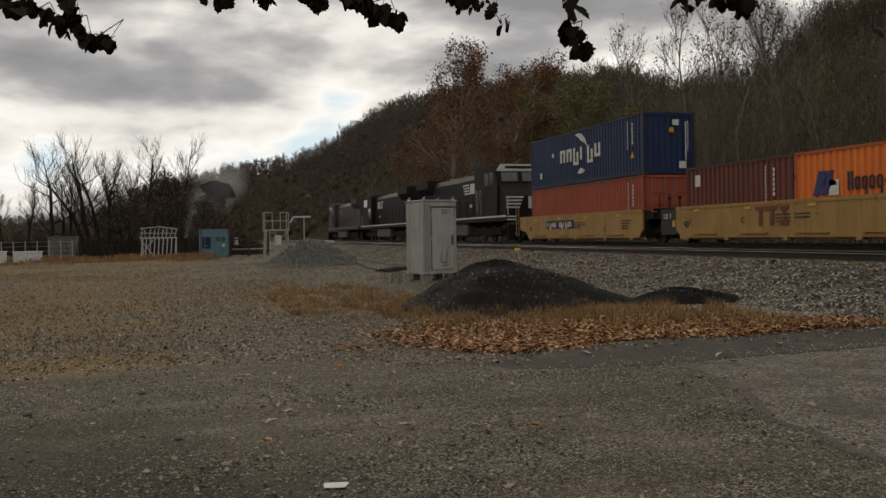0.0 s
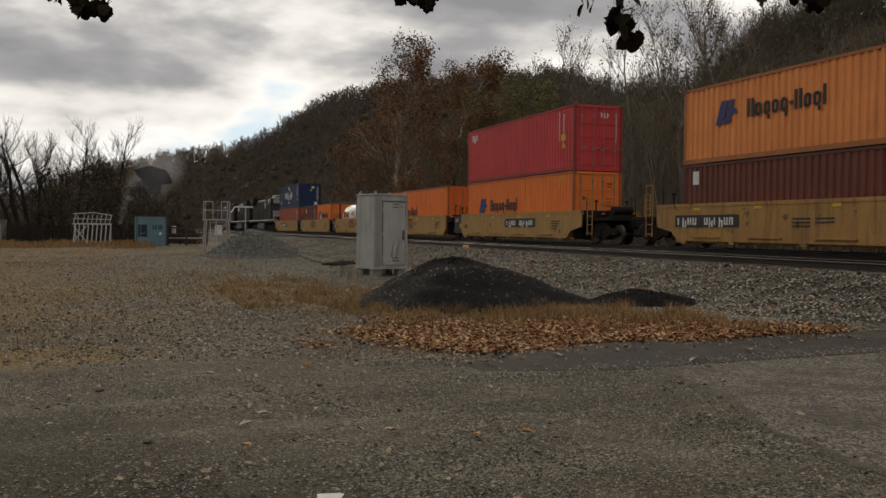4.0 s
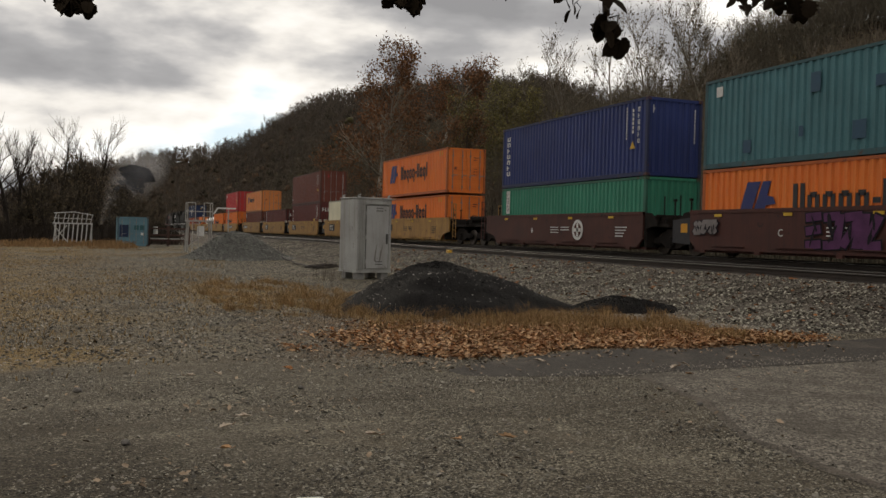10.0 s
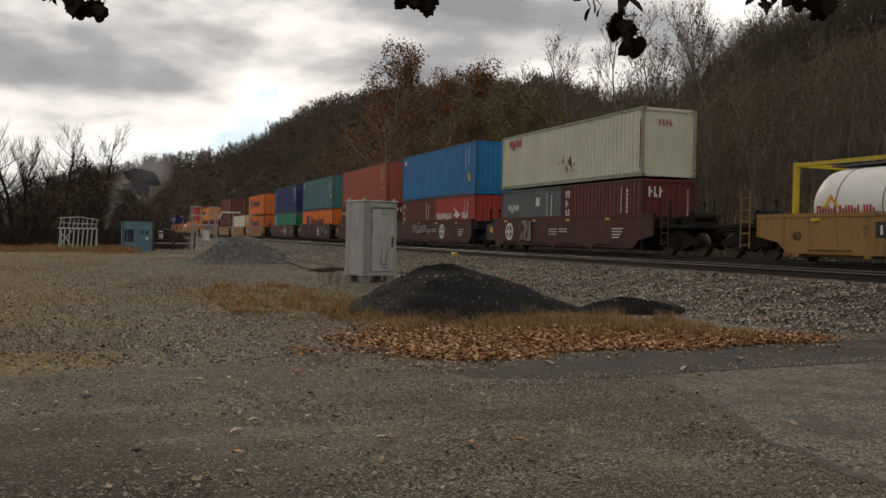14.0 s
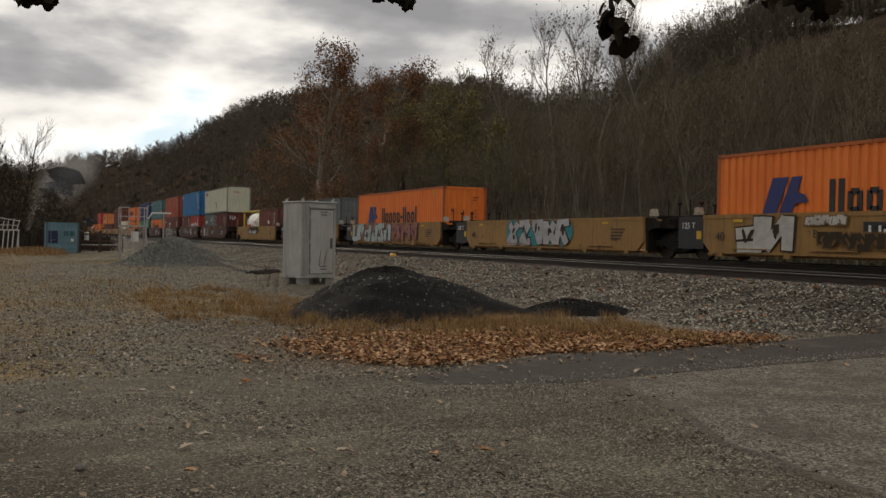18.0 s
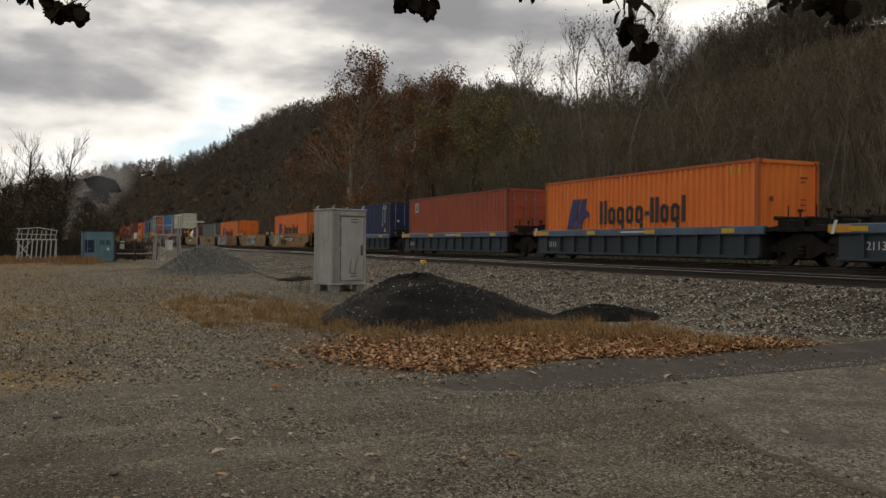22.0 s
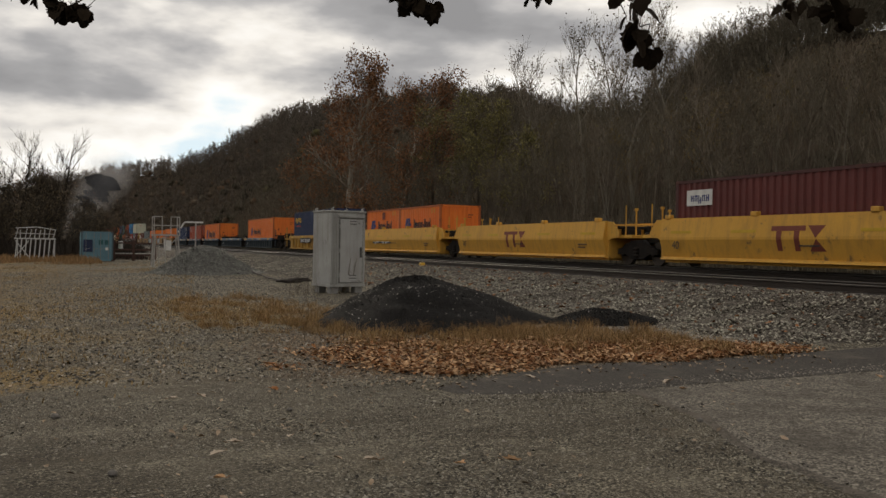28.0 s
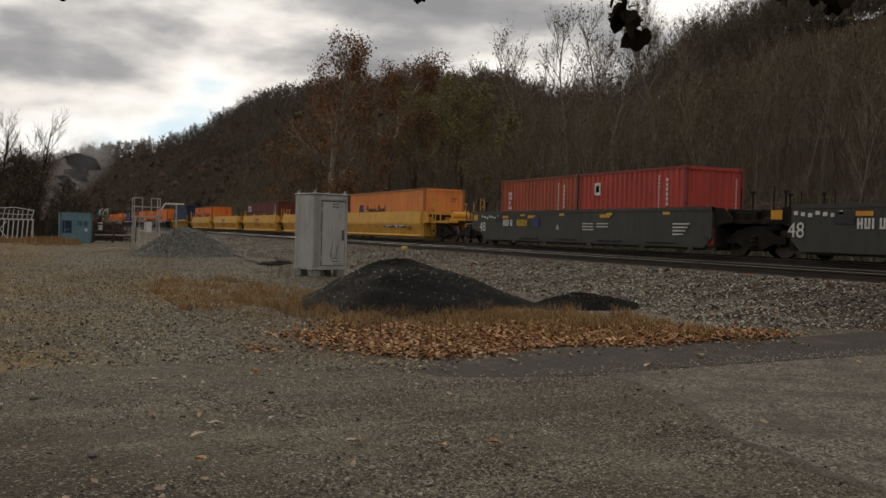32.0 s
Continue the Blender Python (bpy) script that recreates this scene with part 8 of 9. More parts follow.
def tubes(pieces, sides, fat=1.0, least=0.0):
    """All pieces of one level as tapered tubes: vertices and quads."""
    if not pieces:
        return np.zeros((0, 3)), np.zeros((0, 4), int)
    P = np.array([tuple(a) for a, *_ in pieces])
    Q = np.array([tuple(b) for _, b, *_ in pieces])
    ra = np.maximum(np.array([c for *_, c, _ in pieces]) * fat, least)
    rb = np.maximum(np.array([c for *_, c in pieces]) * fat, least)
    d = Q - P
    d /= np.linalg.norm(d, axis=1, keepdims=True) + 1e-9
    ref = np.where(np.abs(d[:, 2:3]) > 0.9, (1.0, 0, 0), (0, 0, 1.0))
    a = np.cross(d, ref)
    a /= np.linalg.norm(a, axis=1, keepdims=True)
    b = np.cross(d, a)
    ang = np.arange(sides) * 2 * np.pi / sides
    ring = a[:, None] * np.cos(ang)[None, :, None] + b[:, None] * np.sin(ang)[None, :, None]
    V = np.concatenate([P[:, None] + ring * ra[:, None, None], Q[:, None] + ring * rb[:, None, None]], 1)
    i = np.arange(sides)
    F = np.stack([i, (i + 1) % sides, sides + (i + 1) % sides, sides + i], 1)
    return V.reshape(-1, 3), (F[None] + (np.arange(len(P)) * 2 * sides)[:, None, None]).reshape(-1, 4)


def joined(*sets):
    V, F, n = [], [], 0
    for v, f in sets:
        V.append(v)
        F.append(f + n)
        n += len(v)
    return np.concatenate(V), np.concatenate(F)


def ribbons(pieces, least):
    """Fine twigs as narrow bent strips: vertices and quads."""
    P = np.array([tuple(a) for a, *_ in pieces])
    Q = np.array([tuple(b) for _, b, *_ in pieces])
    d = Q - P
    w = np.cross(d, np.random.default_rng(len(P)).normal(0, 1, P.shape))
    w *= least / (np.linalg.norm(w, axis=1, keepdims=True) + 1e-9)
    V = np.stack([P - w, P + w, Q + w * 0.6, Q - w * 0.6], 1)
    return V.reshape(-1, 3), np.arange(len(P) * 4).reshape(-1, 4)


def foliage(tips, count, size, seed, spread=0.5):
    """Small bent leaf blades about the twig ends: vertices and quads."""
    rng = np.random.default_rng(seed)
    T = np.array([tuple(t) for t in tips])
    P = T[rng.integers(0, len(T), count)] + rng.normal(0, spread, (count, 3))
    u = rng.normal(0, 1, (count, 3))
    u /= np.linalg.norm(u, axis=1, keepdims=True)
    w = np.cross(u, rng.normal(0, 1, (count, 3)))
    w /= np.linalg.norm(w, axis=1, keepdims=True) + 1e-9
    s = size * rng.uniform(0.5, 1.3, (count, 1))
    V = np.stack([P - u * s, P + w * s * 0.6, P + u * s, P - w * s * 0.6], 1)
    return V.reshape(-1, 3), np.arange(count * 4).reshape(-1, 4)


BARK = mat("grey_brown_bark", (0.122, 0.096, 0.072), (0.067, 0.052, 0.040), rough=0.95, scale=1.5, fine=14, bump=0.5, spec=0.1)
SYCAMORE_BARK = mat("sycamore_bark", (0.42, 0.385, 0.32), (0.16, 0.135, 0.105), rough=0.9, scale=1.0, fine=6, bump=0.3, spec=0.1)
PALE_BARK = mat("pale_mottled_bark", (0.22, 0.195, 0.155), (0.12, 0.10, 0.076), rough=0.9, scale=1.2, fine=8, bump=0.3, spec=0.1)
DARK_BARK = mat("dark_bark", (0.040, 0.032, 0.026), (0.022, 0.018, 0.015), rough=0.95, scale=1.5, fine=14, bump=0.4, spec=0.1)
TWIG = mat("brown_twig", (0.150, 0.130, 0.096), (0.094, 0.081, 0.060), rough=0.95, scale=2, fine=10, bump=0, spec=0.05, rand=0.35)
PALE_TWIG = mat("pale_twig", (0.218, 0.179, 0.138), (0.128, 0.105, 0.079), rough=0.95, scale=2, fine=10, bump=0, spec=0.05, rand=0.3)
LEAF_RUST = mat("tree_leaf_rust", (0.225, 0.108, 0.050), (0.145, 0.073, 0.037), rough=0.8, scale=0.5, fine=3, bump=0, spec=0.15, rand=0.5)
LEAF_BROWN = mat("tree_leaf_brown", (0.138, 0.106, 0.067), (0.092, 0.072, 0.047), rough=0.85, scale=0.5, fine=3, bump=0, spec=0.1, rand=0.5)
LEAF_OLIVE = mat("tree_leaf_olive", (0.20, 0.170, 0.062), (0.125, 0.108, 0.046), rough=0.8, scale=0.5, fine=3, bump=0, spec=0.15, rand=0.5)
LEAF_YELLOW = mat("tree_leaf_ochre", (0.17, 0.115, 0.035), (0.11, 0.075, 0.026), rough=0.8, scale=0.5, fine=3, bump=0, spec=0.15, rand=0.4)
FAR_TWIG = mat("far_twig", (0.141, 0.118, 0.095), (0.087, 0.073, 0.060), rough=0.95, scale=0.03, fine=0.4, bump=0, spec=0.05, rand=0.35)
FAR_BROWN = mat("far_leaf_brown", (0.134, 0.102, 0.072), (0.090, 0.070, 0.050), rough=0.9, scale=0.02, fine=0.3, bump=0, spec=0.05, rand=0.25)
FAR_RUST = mat("far_leaf_rust", (0.135, 0.080, 0.047), (0.092, 0.058, 0.036), rough=0.9, scale=0.02, fine=0.3, bump=0, spec=0.05, rand=0.25)
FAR_OLIVE = mat("far_leaf_olive", (0.105, 0.093, 0.042), (0.07, 0.064, 0.032), rough=0.9, scale=0.02, fine=0.3, bump=0, spec=0.05, rand=0.25)
LEAF_DARK = mat("tree_leaf_dark", (0.060, 0.050, 0.032), (0.042, 0.036, 0.024), rough=0.9, scale=0.02, fine=0.3, bump=0, spec=0.05, rand=0.25)


def tree_meshes(key, seed, bark, twig, leaf, n_leaf, leaf_size, least=0.012, leaf_spread=0.45, slight=False, gather=1, **kw):
    def make():
        lv, tips = grow(seed, **kw)
        tr = fast_mesh("trunk", *joined(tubes(lv[0], 6 if slight else 9), tubes(lv[1], 4 if slight else 6)), bark, True)
        cr = fast_mesh("crown", *joined(tubes(lv[2], 3, 1, least), ribbons(lv[3], least * 1.25) if slight else tubes(lv[3], 3, 1, least)), twig, False)
        lf = fast_mesh("foliage", *foliage(tips[::gather], n_leaf, leaf_size, seed, leaf_spread), leaf, False) if n_leaf else None
        return tr, cr, lf
    return once(("tree", key), make)


def plant(meshes, x, y, z, words, group="", turn=0.0, size=1.0, name="tree"):
    tr, cr, lf = meshes
    t = thing(name, words, "tree", group, at=pose(x, y, z, 0, 0, turn) @ Matrix.Scale(size, 4))
    part("trunk", tr, None, t)
    part("crown", cr, None, t)
    if lf:
        part("foliage", lf, None, t)
    return t


def polar(az, r):
    return r * math.sin(radians(az)), r * math.cos(radians(az))


def land(x, y):
    az, r = math.degrees(math.atan2(x, y)), math.hypot(x, y)
    z = float(hill_z(az, r))
    return max(z, 0.0) if x > 27 or az < 4 else 0.0


def special_trees():
    x, y = polar(17.6, 99)
    plant(tree_meshes("sycamore", 12, SYCAMORE_BARK, SYCAMORE_BARK, LEAF_RUST, 8500, 0.15, 0.020, 0.5, gather=7, H=21.4, r0=0.50, clear=0.26, limbs=11, subs=6, twigs=5, spread=0.55, limb_len=0.42, rise=0.40, wob=0.14), x, y, land(x, y) - 0.3, "tall sycamore with mottled pale limbs and rust-brown leaves", turn=200)
    x, y = polar(20.9, 108)
    plant(tree_meshes("sycamore2", 23, SYCAMORE_BARK, TWIG, LEAF_RUST, 8500, 0.15, 0.020, 0.5, gather=6, H=19.4, r0=0.36, clear=0.25, limbs=11, subs=6, twigs=5, spread=0.55, limb_len=0.42, rise=0.4, wob=0.13), x, y, land(x, y) - 0.3, "broad tree full of rust-red autumn leaves", turn=40)
    for az, r, h, seed in ((15.4, 103, 12, 33), (17.4, 112, 13.5, 34), (18.6, 92, 9, 35), (21.6, 94, 11, 36), (23.0, 98, 12, 37)):
        x, y = polar(az, r)
        plant(tree_meshes(("rusty", seed), seed, BARK, TWIG, LEAF_RUST, 2300, 0.12, 0.014, 0.3, H=h, r0=0.28, clear=0.12, limbs=11, subs=5, twigs=4, spread=0.6, limb_len=0.42, rise=0.3), x, y, land(x, y) - 0.3, "lower tree with rust-brown leaves at the wood's edge", "rusty trees at the wood's edge", turn=seed * 40)
    for az, r, h, seed in ((25.4, 92, 13.4, 43), (27.0, 88, 11.8, 44), (24.2, 96, 12.0, 45), (28.6, 84, 9.8, 46), (26.2, 98, 12.6, 47)):
        x, y = polar(az, r)
        plant(tree_meshes(("olive", seed), seed, BARK, TWIG, LEAF_OLIVE, 4200, 0.11, 0.014, 0.30, H=h, r0=0.26, clear=0.12, limbs=12, subs=5, twigs=4, spread=0.5, limb_len=0.36, rise=0.45), x, y, land(x, y) - 0.3, "tree with thinning olive-green leaves before the hill", "olive trees before the hill", turn=seed * 33)
    for az, r, h, seed, leafy in ((31.6, 92, 17.6, 51, 300), (33.0, 86, 18.0, 52, 420), (34.6, 88, 18.6, 53, 460), (36.2, 84, 18.2, 54, 460), (38.2, 82, 15.6, 55, 160), (30.4, 96, 14.5, 56, 160), (40.2, 86, 12.0, 57, 60), (41.6, 80, 10.0, 58, 40), (33.9, 94, 16.0, 59, 240), (37.2, 90, 16.2, 60, 200)):
        x, y = polar(az, r)
        plant(tree_meshes(("pale", seed), seed, PALE_BARK, PALE_TWIG if seed % 2 else TWIG, LEAF_BROWN, leafy, 0.13, 0.010, 0.30, H=h, r0=0.22, clear=0.30, limbs=12, subs=7, twigs=5, spread=0.40, limb_len=0.36, rise=0.75, twig_len=0.08), x, y, land(x, y) - 0.2, "slim pale-barked tree with a few last leaves against the sky", "pale trees on the slope", turn=seed * 51)
    thicket_twig = mat("thicket_twig", (0.080, 0.066, 0.050), (0.050, 0.042, 0.032), rough=0.95, scale=2, fine=10, bump=0, spec=0.05, rand=0.3)
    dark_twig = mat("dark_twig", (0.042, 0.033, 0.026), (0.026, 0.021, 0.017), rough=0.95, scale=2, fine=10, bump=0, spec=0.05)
    for az, r, h, seed, broad in ((-7.7, 104, 12.0, 61, 1), (-5.3, 98, 12.2, 62, 1), (-4.2, 104, 12.0, 66, 0), (-2.4, 110, 13.6, 64, 0), (-0.2, 112, 13.4, 65, 0), (-6.5, 112, 10.5, 63, 0), (-10.2, 120, 9.0, 67, 0), (-11.8, 130, 9.0, 68, 1), (-14.0, 120, 11.0, 69, 1), (-9.0, 116, 8.5, 73, 0), (-3.6, 116, 10.0, 72, 0), (-7.0, 108, 8.5, 74, 0), (-4.8, 102, 11.0, 76, 1), (-5.9, 106, 11.5, 77, 1), (-3.4, 106, 10.5, 78, 1), (-1.4, 116, 11.0, 79, 0)):
        x, y = polar(az, r)
        plant(tree_meshes(("bare", seed), seed, DARK_BARK, dark_twig, LEAF_BROWN, 0, 0.1, 0.012, H=h, r0=0.34 if broad else 0.25, clear=0.24 if broad else 0.40, limbs=11, subs=6, twigs=5, slight=True, spread=0.60 if broad else 0.44, limb_len=0.46 if broad else 0.36, rise=0.75, wob=0.085, twig_len=0.10), x, y, -0.1, "dark leafless tree beyond the yard", "bare trees beyond the yard", turn=seed * 67 + (180 if seed == 64 else 0))
    rng = np.random.default_rng(41)
    n = 16000
    x, y = rng.uniform(-45, 8, n), 84 + 34 * rng.random(n)
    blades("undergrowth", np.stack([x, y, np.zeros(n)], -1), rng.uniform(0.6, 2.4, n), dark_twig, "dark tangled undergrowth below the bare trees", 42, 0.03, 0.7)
    # the dark overgrown clump between the bare trees and the storage container
    for i, (az, r, h) in enumerate(((-4.4, 104, 6.0), (-3.2, 103, 6.6), (-1.9, 104, 7.2), (-0.6, 103, 7.6), (0.3, 106, 6.8), (-5.7, 106, 5.2), (-2.6, 99, 5.0), (-1.2, 98, 5.2), (0.9, 108, 5.0), (-7.0, 108, 5.2), (-8.6, 112, 5.0), (-10.4, 114, 4.6), (-12.2, 116, 4.4), (-6.2, 116, 5.6), (-4.9, 118, 6.0), (1.6, 116, 5.6), (2.6, 122, 5.0), (-3.8, 116, 6.8), (-7.8, 120, 5.4), (-9.5, 124, 5.2), (-13.4, 118, 4.6), (-14.8, 122, 4.8), (-11.3, 112, 3.6), (-9.4, 108, 3.4), (-7.6, 110, 3.6), (-6.4, 104, 3.4), (-5.0, 102, 3.6), (-3.7, 106, 4.2), (-2.2, 108, 4.4), (-0.2, 110, 4.4), (1.2, 112, 4.0), (2.2, 118, 4.4), (3.2, 128, 4.6))):
        x, y = polar(az, r)
        h *= 0.62 if az < -4.3 else 1.18
        plant(tree_meshes(("clump", i % 4), 80 + i % 4, DARK_BARK, thicket_twig, LEAF_BROWN, 700, 0.10, 0.016, 0.4, H=6.5, r0=0.14, clear=0.06, limbs=15, subs=6, twigs=5, spread=0.5, limb_len=0.42, rise=0.4), x, y, -0.1, "dense brown thicket of vines and saplings", "thicket behind the yard", turn=i * 57, size=h / 6.5, name="thicket")


def woodland():
    """The wood on the slope behind the track: the nearest trees singly, the rest as one mass."""
    rng = random.Random(77)
    kinds = []
    for i in range(12):
        pale = i % 6 == 5
        n_leaf = (120, 500, 60, 200, 800, 40)[i % 6]
        kinds.append((("wood", i), 100 + i, PALE_BARK if pale else BARK, PALE_TWIG if pale else TWIG, (LEAF_BROWN, LEAF_YELLOW, LEAF_BROWN, LEAF_BROWN, LEAF_BROWN, LEAF_OLIVE)[i % 6], n_leaf, 0.10, rng.uniform(0.24, 0.5)))
    spots = []
    tries = 0
    while len(spots) < 280 and tries < 9000:
        tries += 1
        az = rng.uniform(15, 66)
        x = rng.uniform(30, 44) if len(spots) < 110 else rng.uniform(30, 100)
        y = x / math.tan(radians(az))
        if math.hypot(x, y) > 160 or any((x - a) ** 2 + (y - b) ** 2 < 4.5 for a, b in spots):
            continue
        spots.append((x, y))
    for i, (x, y) in enumerate(spots):
        key, seed, bark, twig, leaf, n_leaf, size, clear = kinds[rng.randrange(12)]
        h = 13.0
        me = tree_meshes(key, seed, bark, twig, leaf, n_leaf, size, 0.013, 0.3, slight=True, H=h, r0=0.115, clear=clear, limbs=10, subs=6, twigs=3, wob=0.07, spread=0.42, limb_len=0.34, rise=0.7)
        s = rng.uniform(0.62, 1.05) * (0.8 if x < 34 else 1.0)
        az, r, z = math.degrees(math.atan2(x, y)), math.hypot(x, y), land(x, y)
        s = min(s, (1.6 + r * math.tan(radians(float(np.interp(az, (15, 22, 23.5, 29, 31, 33, 36, 40, 45, 66), (5.5, 6.5, 5.8, 6.0, 8.5, 8.3, 8.4, 9.6, 12.0, 16))))) - z) / 13.6)
        if s < 0.3:
            continue
        plant(me, x, y, land(x, y) - 0.2, "leafless woodland tree on the slope behind the track" if n_leaf < 500 else "woodland tree with a few brown leaves on the slope", "wood on the slope", turn=rng.uniform(0, 360), size=s)


def lump(rng, p, r):
    """One clump of a crown: a rough, uneven solid with leaf sprays standing out of it."""
    v = np.array([(0, 0, 1), (0.94, 0, 0.34), (0.29, 0.9, 0.34), (-0.76, 0.55, 0.34), (-0.76, -0.55, 0.34), (0.29, -0.9, 0.34), (0.76, 0.55, -0.45), (-0.29, 0.9, -0.45), (-0.94, 0, -0.45), (-0.29, -0.9, -0.45), (0.76, -0.55, -0.45), (0, 0, -0.85)])
    f = np.array([(0, 1, 2), (0, 2, 3), (0, 3, 4), (0, 4, 5), (0, 5, 1), (1, 6, 2), (2, 7, 3), (3, 8, 4), (4, 9, 5), (5, 10, 1), (2, 6, 7), (3, 7, 8), (4, 8, 9), (5, 9, 10), (1, 10, 6), (6, 11, 7), (7, 11, 8), (8, 11, 9), (9, 11, 10), (10, 11, 6)])
    return v * rng.uniform(0.55, 1.15, (12, 1)) * r + p, f


def far_woods():
    """Forest over the hills as one mass of small trees, and the brush at its foot."""
    rng = np.random.default_rng(5)
    lows = []
    for i in range(8):
        # far off: rounded crowns of clumps
        lv, tips = grow(300 + i, H=11.0, r0=0.2, clear=0.10, limbs=12, subs=3, twigs=2, spread=0.5, limb_len=0.34, rise=0.6, twig_len=0.12)
        wood = joined(tubes(lv[0][::3], 3, 1.4), ribbons(lv[1][::2], 0.13), ribbons(lv[2][::2], 0.10), ribbons(lv[3], 0.085))
        low = lump(rng, np.array((0.0, 0.0, 2.2)), 1.5)
        sprays = foliage(tips, 90, 0.20, i, 0.5)
        leaf = joined(low, (sprays[0], sprays[1][:, :3]))
        lows.append((wood, leaf))
    nears = []
    for i in range(6):
        # nearer: bare crowns with few leaves
        lv, tips = grow(320 + i, H=12.0, r0=0.2, clear=0.08, limbs=10, subs=5, twigs=2, spread=0.45, limb_len=0.32, rise=0.6, twig_len=0.10)
        wood = joined(tubes(lv[0][::3], 3, 1.2), tubes(lv[1][::2], 3, 1.1, 0.03), ribbons(lv[2][::2], 0.030), ribbons(lv[3][::2], 0.026))
        v, q = foliage(tips, (30, 70, 110)[i % 3], 0.13, i, 0.2)
        nears.append((wood, (v, np.concatenate([q[:, :3], q[:, [0, 2, 3]]]))))
    buckets = {}
    count, made = 3600, 0
    while made < count:
        az = rng.uniform(-12, 54)
        r1 = np.interp(az, RIDGE_AZ, RIDGE_R)
        s = math.sin(radians(max(az, 3.0)))
        lo = max(0.62 * r1 if az < 4 else min(30 / s, 0.62 * r1), 48)
        u = rng.random()
        r = lo + (r1 * 1.03 - lo) * (u ** 0.8 if rng.random() < 0.6 else 1 - 0.22 * u * u)
        if az > 33 and rng.random() < 0.45:
            r = r1 * rng.uniform(0.86, 1.03)
        x, y = polar(az, r)
        if az > 15 and r < 125:
            continue
        z = float(hill_z(az, r)) - (1.3 if az > 33 else 1.0)
        kind = rng.integers(0, 8)
        near = r < 215
        h = rng.uniform(0.62, 1.0)
        a = rng.uniform(0, 2 * math.pi)
        p = rng.random()
        tone = "dark" if p < 0.15 + 0.35 * (az < 16) else "olive" if p > 0.93 and az > 10 else "rust" if p > 0.84 and az < 30 else "brown"
        c, sn = math.cos(a) * h, math.sin(a) * h
        M = np.array([[c, -sn, 0], [sn, c, 0], [0, 0, h]])
        (wv, wf), (fv, ff) = nears[kind % 6] if near else lows[kind]
        for key, v, f in (("twigs" if near else "wood", wv, wf), (tone, fv, ff)):
            b = buckets.setdefault(key, [[], [], 0])
            b[0].append((v @ M.T + (x, y, z)).astype(np.float32))
            b[1].append(f + b[2])
            b[2] += len(v)
        made += 1
    mats = {"wood": FAR_TWIG, "twigs": TWIG, "dark": LEAF_DARK, "olive": FAR_OLIVE, "rust": FAR_RUST, "brown": FAR_BROWN}
    words = {"twigs": "bare grey-brown crowns of the woods on the hill", "wood": "bare trunks and limbs of the far forest", "dark": "dark evergreen foliage of the far forest", "olive": "olive foliage in the far forest", "rust": "rust-red foliage in the far forest", "brown": "withered brown foliage of the far forest"}
    for key, (V, F, _) in buckets.items():
        tagged(new("far_forest", fast_mesh("far_forest", np.concatenate(V), np.concatenate(F), mats[key])), words[key], "forest", kind="stuff")
    # thin saplings between the trees
    n = 12000
    az = rng.uniform(14, 60, n)
    x = 29 + 40 * rng.random(n) ** 1.5
    y = x / np.tan(np.radians(az))
    z = np.array([land(a, b) for a, b in zip(x, y)]) - 0.1
    blades("saplings", np.stack([x, y, z], -1), rng.uniform(1.5, 5.0, n), TWIG, "thin bare saplings between the woodland trees", 33, 0.014, 0.6)
    # brush along the foot of the slope
    n = 9000
    x = 26.5 + 9 * rng.random(n) ** 1.4
    y = 4 + 190 * rng.random(n) ** 1.2
    z = np.array([land(a, b) for a, b in zip(x, y)]) - 0.1
    blades("brush", np.stack([x, y, z], -1), rng.uniform(0.8, 3.4, n), TWIG, "brown brush and saplings along the foot of the slope", 31, 0.022, 0.45)
    n = 14000
    x = 27 + 8 * rng.random(n)
    y = 4 + 170 * rng.random(n) ** 1.2
    z = np.array([land(a, b) for a, b in zip(x, y)]) + rng.uniform(0.1, 2.2, n)
    v, f = foliage([(0, 0, 0)], n, 0.11, 9, 0.0)
    v = v.reshape(n, 4, 3) + np.stack([x, y, z], -1)[:, None]
    tagged(new("brush_leaves", fast_mesh("brush_leaves", v.reshape(-1, 3), f, LEAF_BROWN)), "withered leaves on the brush below the slope", "brush", kind="stuff")


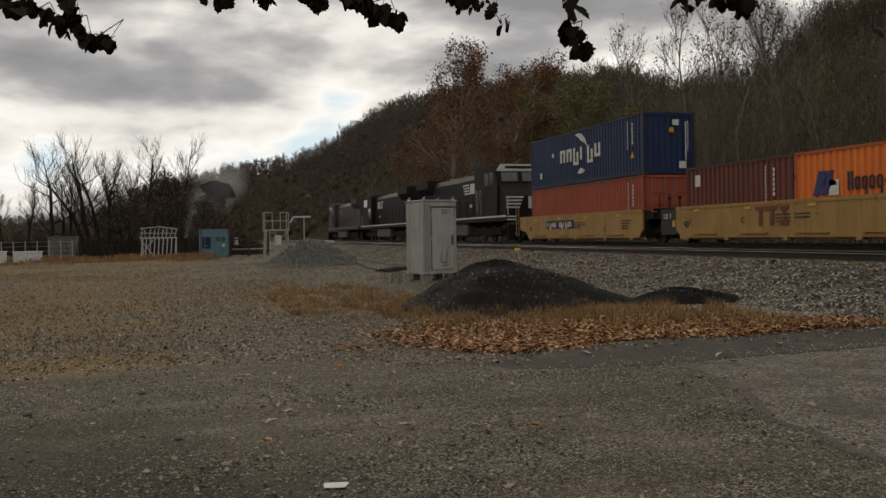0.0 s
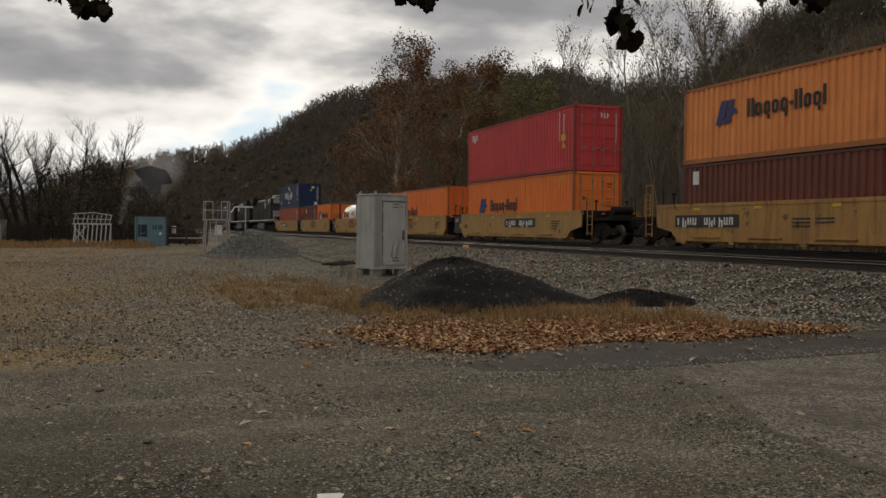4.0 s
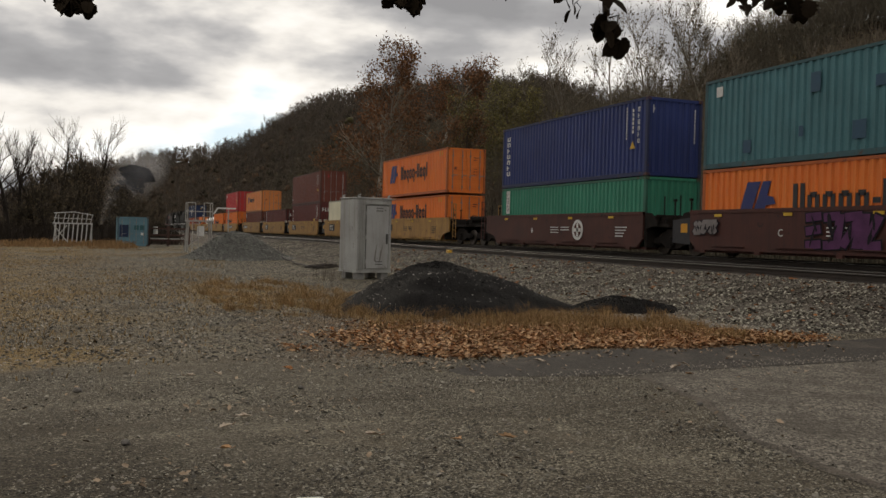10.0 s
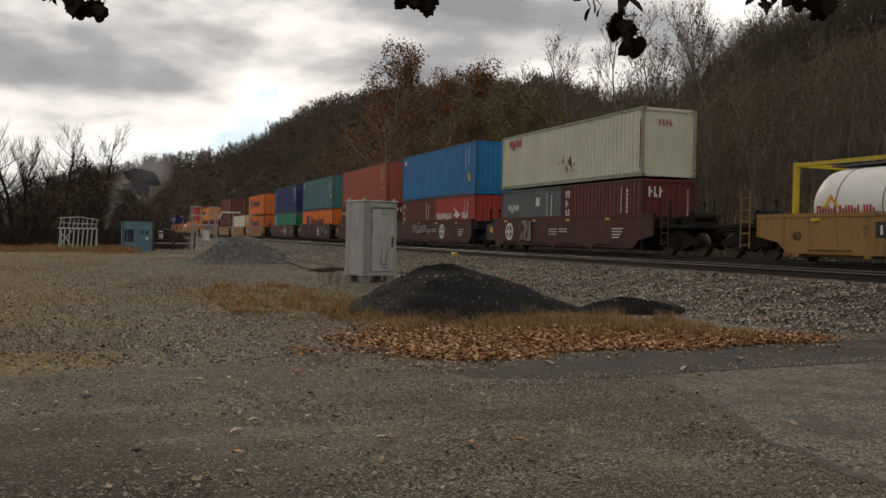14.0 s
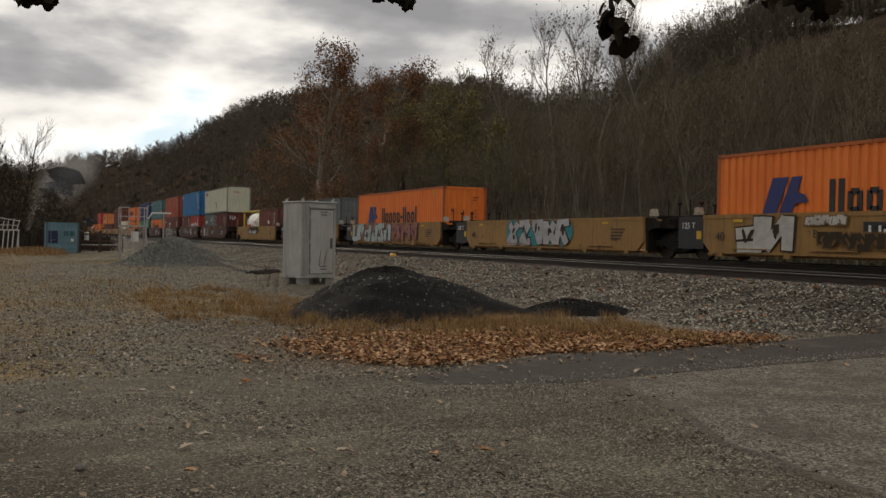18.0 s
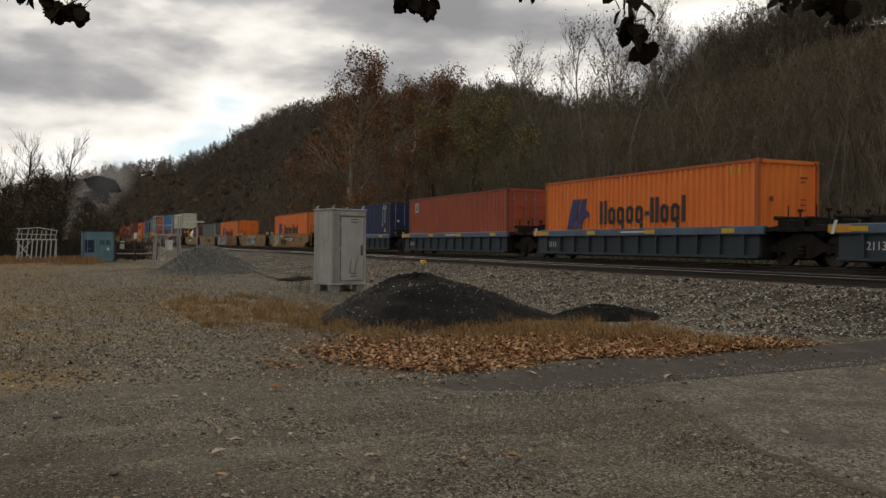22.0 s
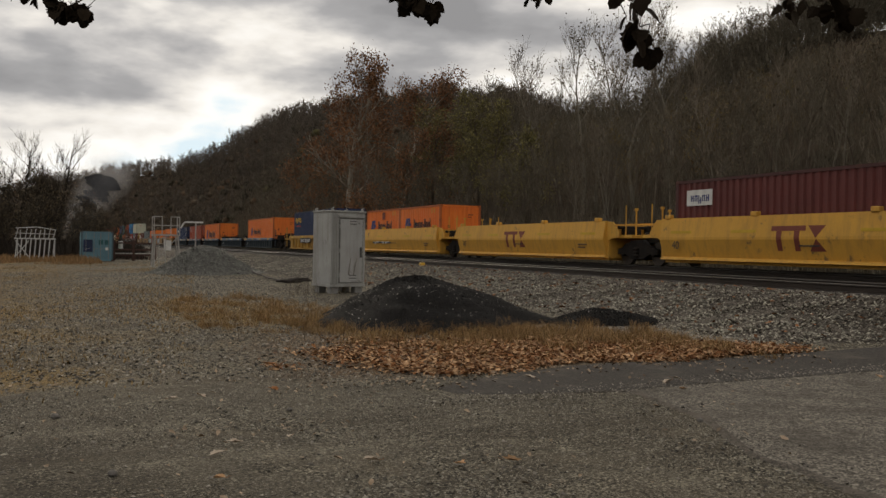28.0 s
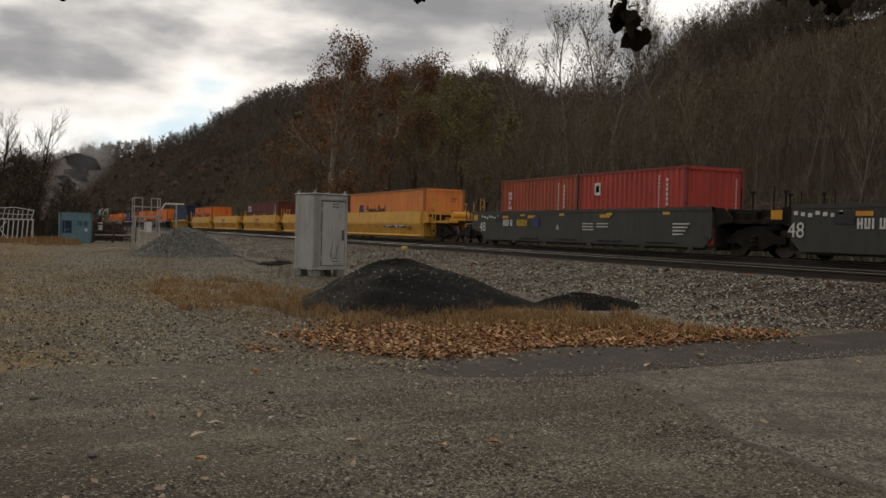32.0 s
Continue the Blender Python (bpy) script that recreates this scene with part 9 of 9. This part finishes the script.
# ---- the bough overhead ----
def overhead_bough():
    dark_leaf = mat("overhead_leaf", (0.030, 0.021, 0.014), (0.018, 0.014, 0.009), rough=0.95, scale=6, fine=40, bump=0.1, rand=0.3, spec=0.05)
    bough = thing("hanging_bough", "dark leafy bough hanging down over the view", "branch")
    rng = random.Random(15)
    stick = Mesh()
    root = Vector((0.9, 2.2, 3.9))

    def strand(a, b, r):
        a, b = Vector(a), Vector(b)
        mid = a.lerp(b, 0.5) + Vector((rng.gauss(0, 0.05), rng.gauss(0, 0.05), 0.08))
        stick.tube(a, mid, r, r * 0.7, n=5)
        stick.tube(mid, b, r * 0.7, r * 0.45, n=5)

    def leaf_at(p, s, droop=1.0):
        """One broad leaf on its stalk with a coarsely toothed edge, folded along the midrib."""
        g = Mesh()
        rim = ((0.0, 0.0), (0.16, 0.03), (0.34, -0.03), (0.36, -0.14), (0.49, -0.26), (0.42, -0.38), (0.49, -0.50), (0.36, -0.62), (0.33, -0.76), (0.17, -0.88), (0.0, -1.0))
        k = rng.uniform(0.85, 1.1)
        rim = [(u * k * rng.uniform(0.85, 1.15), w * rng.uniform(0.94, 1.05)) for u, w in rim]
        bend = rng.uniform(0.05, 0.30)
        at = lambda u, w: (u * s, w * s, (bend * abs(u) - 0.16 * w * w) * s)  # noqa: E731
        n = len(rim)
        v = [at(0, -0.42)] + [at(u, w) for u, w in rim] + [at(-u, w) for u, w in rim]
        f = [(0, i + 1, i + 2) for i in range(n - 1)] + [(0, n + i + 2, n + i + 1) for i in range(n - 1)]
        g.add(v, f)
        g.tube((0, 0, 0), (0, 0.28 * s, 0.02), 0.0012, n=4)
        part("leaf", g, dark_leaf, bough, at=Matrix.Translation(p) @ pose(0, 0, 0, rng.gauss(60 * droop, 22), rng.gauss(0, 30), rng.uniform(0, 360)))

    # hanging twigs by their joints; how many leaves each bears, and their length
    sprays = ((((-0.27, 4.26, 2.86), (-0.16, 4.26, 2.81), (-0.03, 4.26, 2.75), (0.12, 4.26, 2.67), (0.20, 4.26, 2.67)), 34, 0.080), (((-0.38, 4.2, 2.86), (-0.2, 4.22, 2.80)), 14, 0.08), (((-0.04, 4.26, 2.92), (0.04, 4.28, 2.80)), 12, 0.08),
              (((0.71, 3.9, 2.90), (0.80, 3.9, 2.83)), 7, 0.075), (((0.89, 3.9, 2.91), (1.04, 3.9, 2.85)), 8, 0.075), (((1.18, 3.9, 2.92), (1.28, 3.9, 2.84)), 8, 0.075),
              (((1.38, 3.71, 2.88), (1.51, 3.71, 2.80), (1.68, 3.71, 2.72)), 24, 0.080), (((1.66, 2.99, 2.71), (1.88, 2.99, 2.62)), 12, 0.06), (((1.61, 2.24, 2.50), (1.66, 2.24, 2.42), (1.70, 2.24, 2.36)), 7, 0.042),
              (((2.38, 3.11, 2.80), (2.395, 3.11, 2.60), (2.42, 3.12, 2.47)), 9, 0.10), (((2.37, 3.3, 2.86), (2.6, 3.3, 2.78)), 4, 0.07), (((2.58, 2.46, 2.63), (2.61, 2.46, 2.55)), 5, 0.06), (((2.65, 2.46, 2.62), (2.79, 2.46, 2.57), (2.92, 2.46, 2.55)), 17, 0.065))
    for joints, n, s in sprays:
        joints = [Vector(j) for j in joints]
        strand(root.lerp(joints[0], 0.25), joints[0], 0.010)
        for a, b in zip(joints, joints[1:]):
            strand(a, b, 0.0035)
        for k in range(int(n * 1.9)):
            u = (rng.random() ** 0.75) * (len(joints) - 1)
            i = min(int(u), len(joints) - 2)
            p = joints[i].lerp(joints[i + 1], u - i) + Vector((rng.gauss(0, 0.022), rng.gauss(0, 0.03), rng.gauss(0.005, 0.015)))
            leaf_at(p, s * rng.uniform(0.65, 1.1))
    strand((0.9, -3.0, 4.4), root, 0.05)
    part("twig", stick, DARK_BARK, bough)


# ---- smoke ----
PUFFS = []  # (puff, pose at the start, rise in metres over the clip)


def smoke_plume():
    """Thin grey smoke drifting up before the hill, in soft rounded puffs."""
    m = bpy.data.materials.new("thin_smoke")
    m.use_nodes = True
    nt = m.node_tree
    N, L = nt.nodes.new, nt.links.new
    nt.nodes.clear()
    out, mix, clear, grey = N("ShaderNodeOutputMaterial"), N("ShaderNodeMixShader"), N("ShaderNodeBsdfTransparent"), N("ShaderNodeBsdfDiffuse")
    grey.inputs["Color"].default_value = (0.50, 0.50, 0.52, 1)
    tc, sep, nz = N("ShaderNodeTexCoord"), N("ShaderNodeSeparateXYZ"), N("ShaderNodeTexNoise")
    L(tc.outputs["Object"], sep.inputs[0])
    L(tc.outputs["Object"], nz.inputs["Vector"])
    nz.inputs["Scale"].default_value, nz.inputs["Detail"].default_value = 0.9, 2
    # thick through the heart of a puff, thin towards its rim
    pw, mr, mul = N("ShaderNodeMath"), N("ShaderNodeMapRange"), N("ShaderNodeMath")
    pw.operation, mul.operation = "MULTIPLY", "MULTIPLY"
    L(sep.outputs[1], pw.inputs[0])
    L(sep.outputs[1], pw.inputs[1])
    mr.inputs["From Min"].default_value, mr.inputs["From Max"].default_value, mr.inputs["To Max"].default_value = 0.05, 0.70, SMOKE_DENSITY
    L(nz.outputs[0], mr.inputs["Value"])
    L(pw.outputs[0], mul.inputs[0])
    L(mr.outputs[0], mul.inputs[1])
    L(mul.outputs[0], mix.inputs[0])
    L(clear.outputs[0], mix.inputs[1])
    through_light, both = N("ShaderNodeBsdfTranslucent"), N("ShaderNodeMixShader")
    through_light.inputs["Color"].default_value = (0.62, 0.62, 0.64, 1)
    both.inputs[0].default_value = 0.6
    L(grey.outputs[0], both.inputs[1])
    L(through_light.outputs[0], both.inputs[2])
    L(both.outputs[0], mix.inputs[2])
    L(mix.outputs[0], out.inputs[0])
    bm = bmesh.new()
    bmesh.ops.create_icosphere(bm, subdivisions=4, radius=1.0)
    for v in bm.verts:
        v.co *= 1 + 0.12 * noise.noise(v.co * 1.6)
    me = bpy.data.meshes.new("puff")
    bm.to_mesh(me)
    bm.free()
    me.materials.append(m)
    me.polygons.foreach_set("use_smooth", [True] * len(me.polygons))
    x, y = polar(1.0, 230)
    plume = thing("smoke_plume", "thin grey smoke rising before the wooded hill", "smoke", at=pose(x, y, 0, 0, 0, -2))
    rng = random.Random(4)
    for k in range(11):
        u = k / 10
        puff = part("puff", me, m, plume)
        p = pose(-1.5 + 8.0 * u ** 1.1 + rng.uniform(-1, 1), rng.uniform(-3, 3), 3.0 + 14.5 * u, 0, rng.uniform(-25, 25), rng.uniform(-10, 10)) @ Matrix.Diagonal((3.0 + 4.2 * u, 3.0, 3.4 + 2.0 * u, 1))
        puff.matrix_basis = p
        PUFFS.append((puff, p, 1.0 + 1.5 * u))


SMOKE_DENSITY = 0.125
special_trees()
smoke_plume()
woodland()
far_woods()
overhead_bough()

motions()
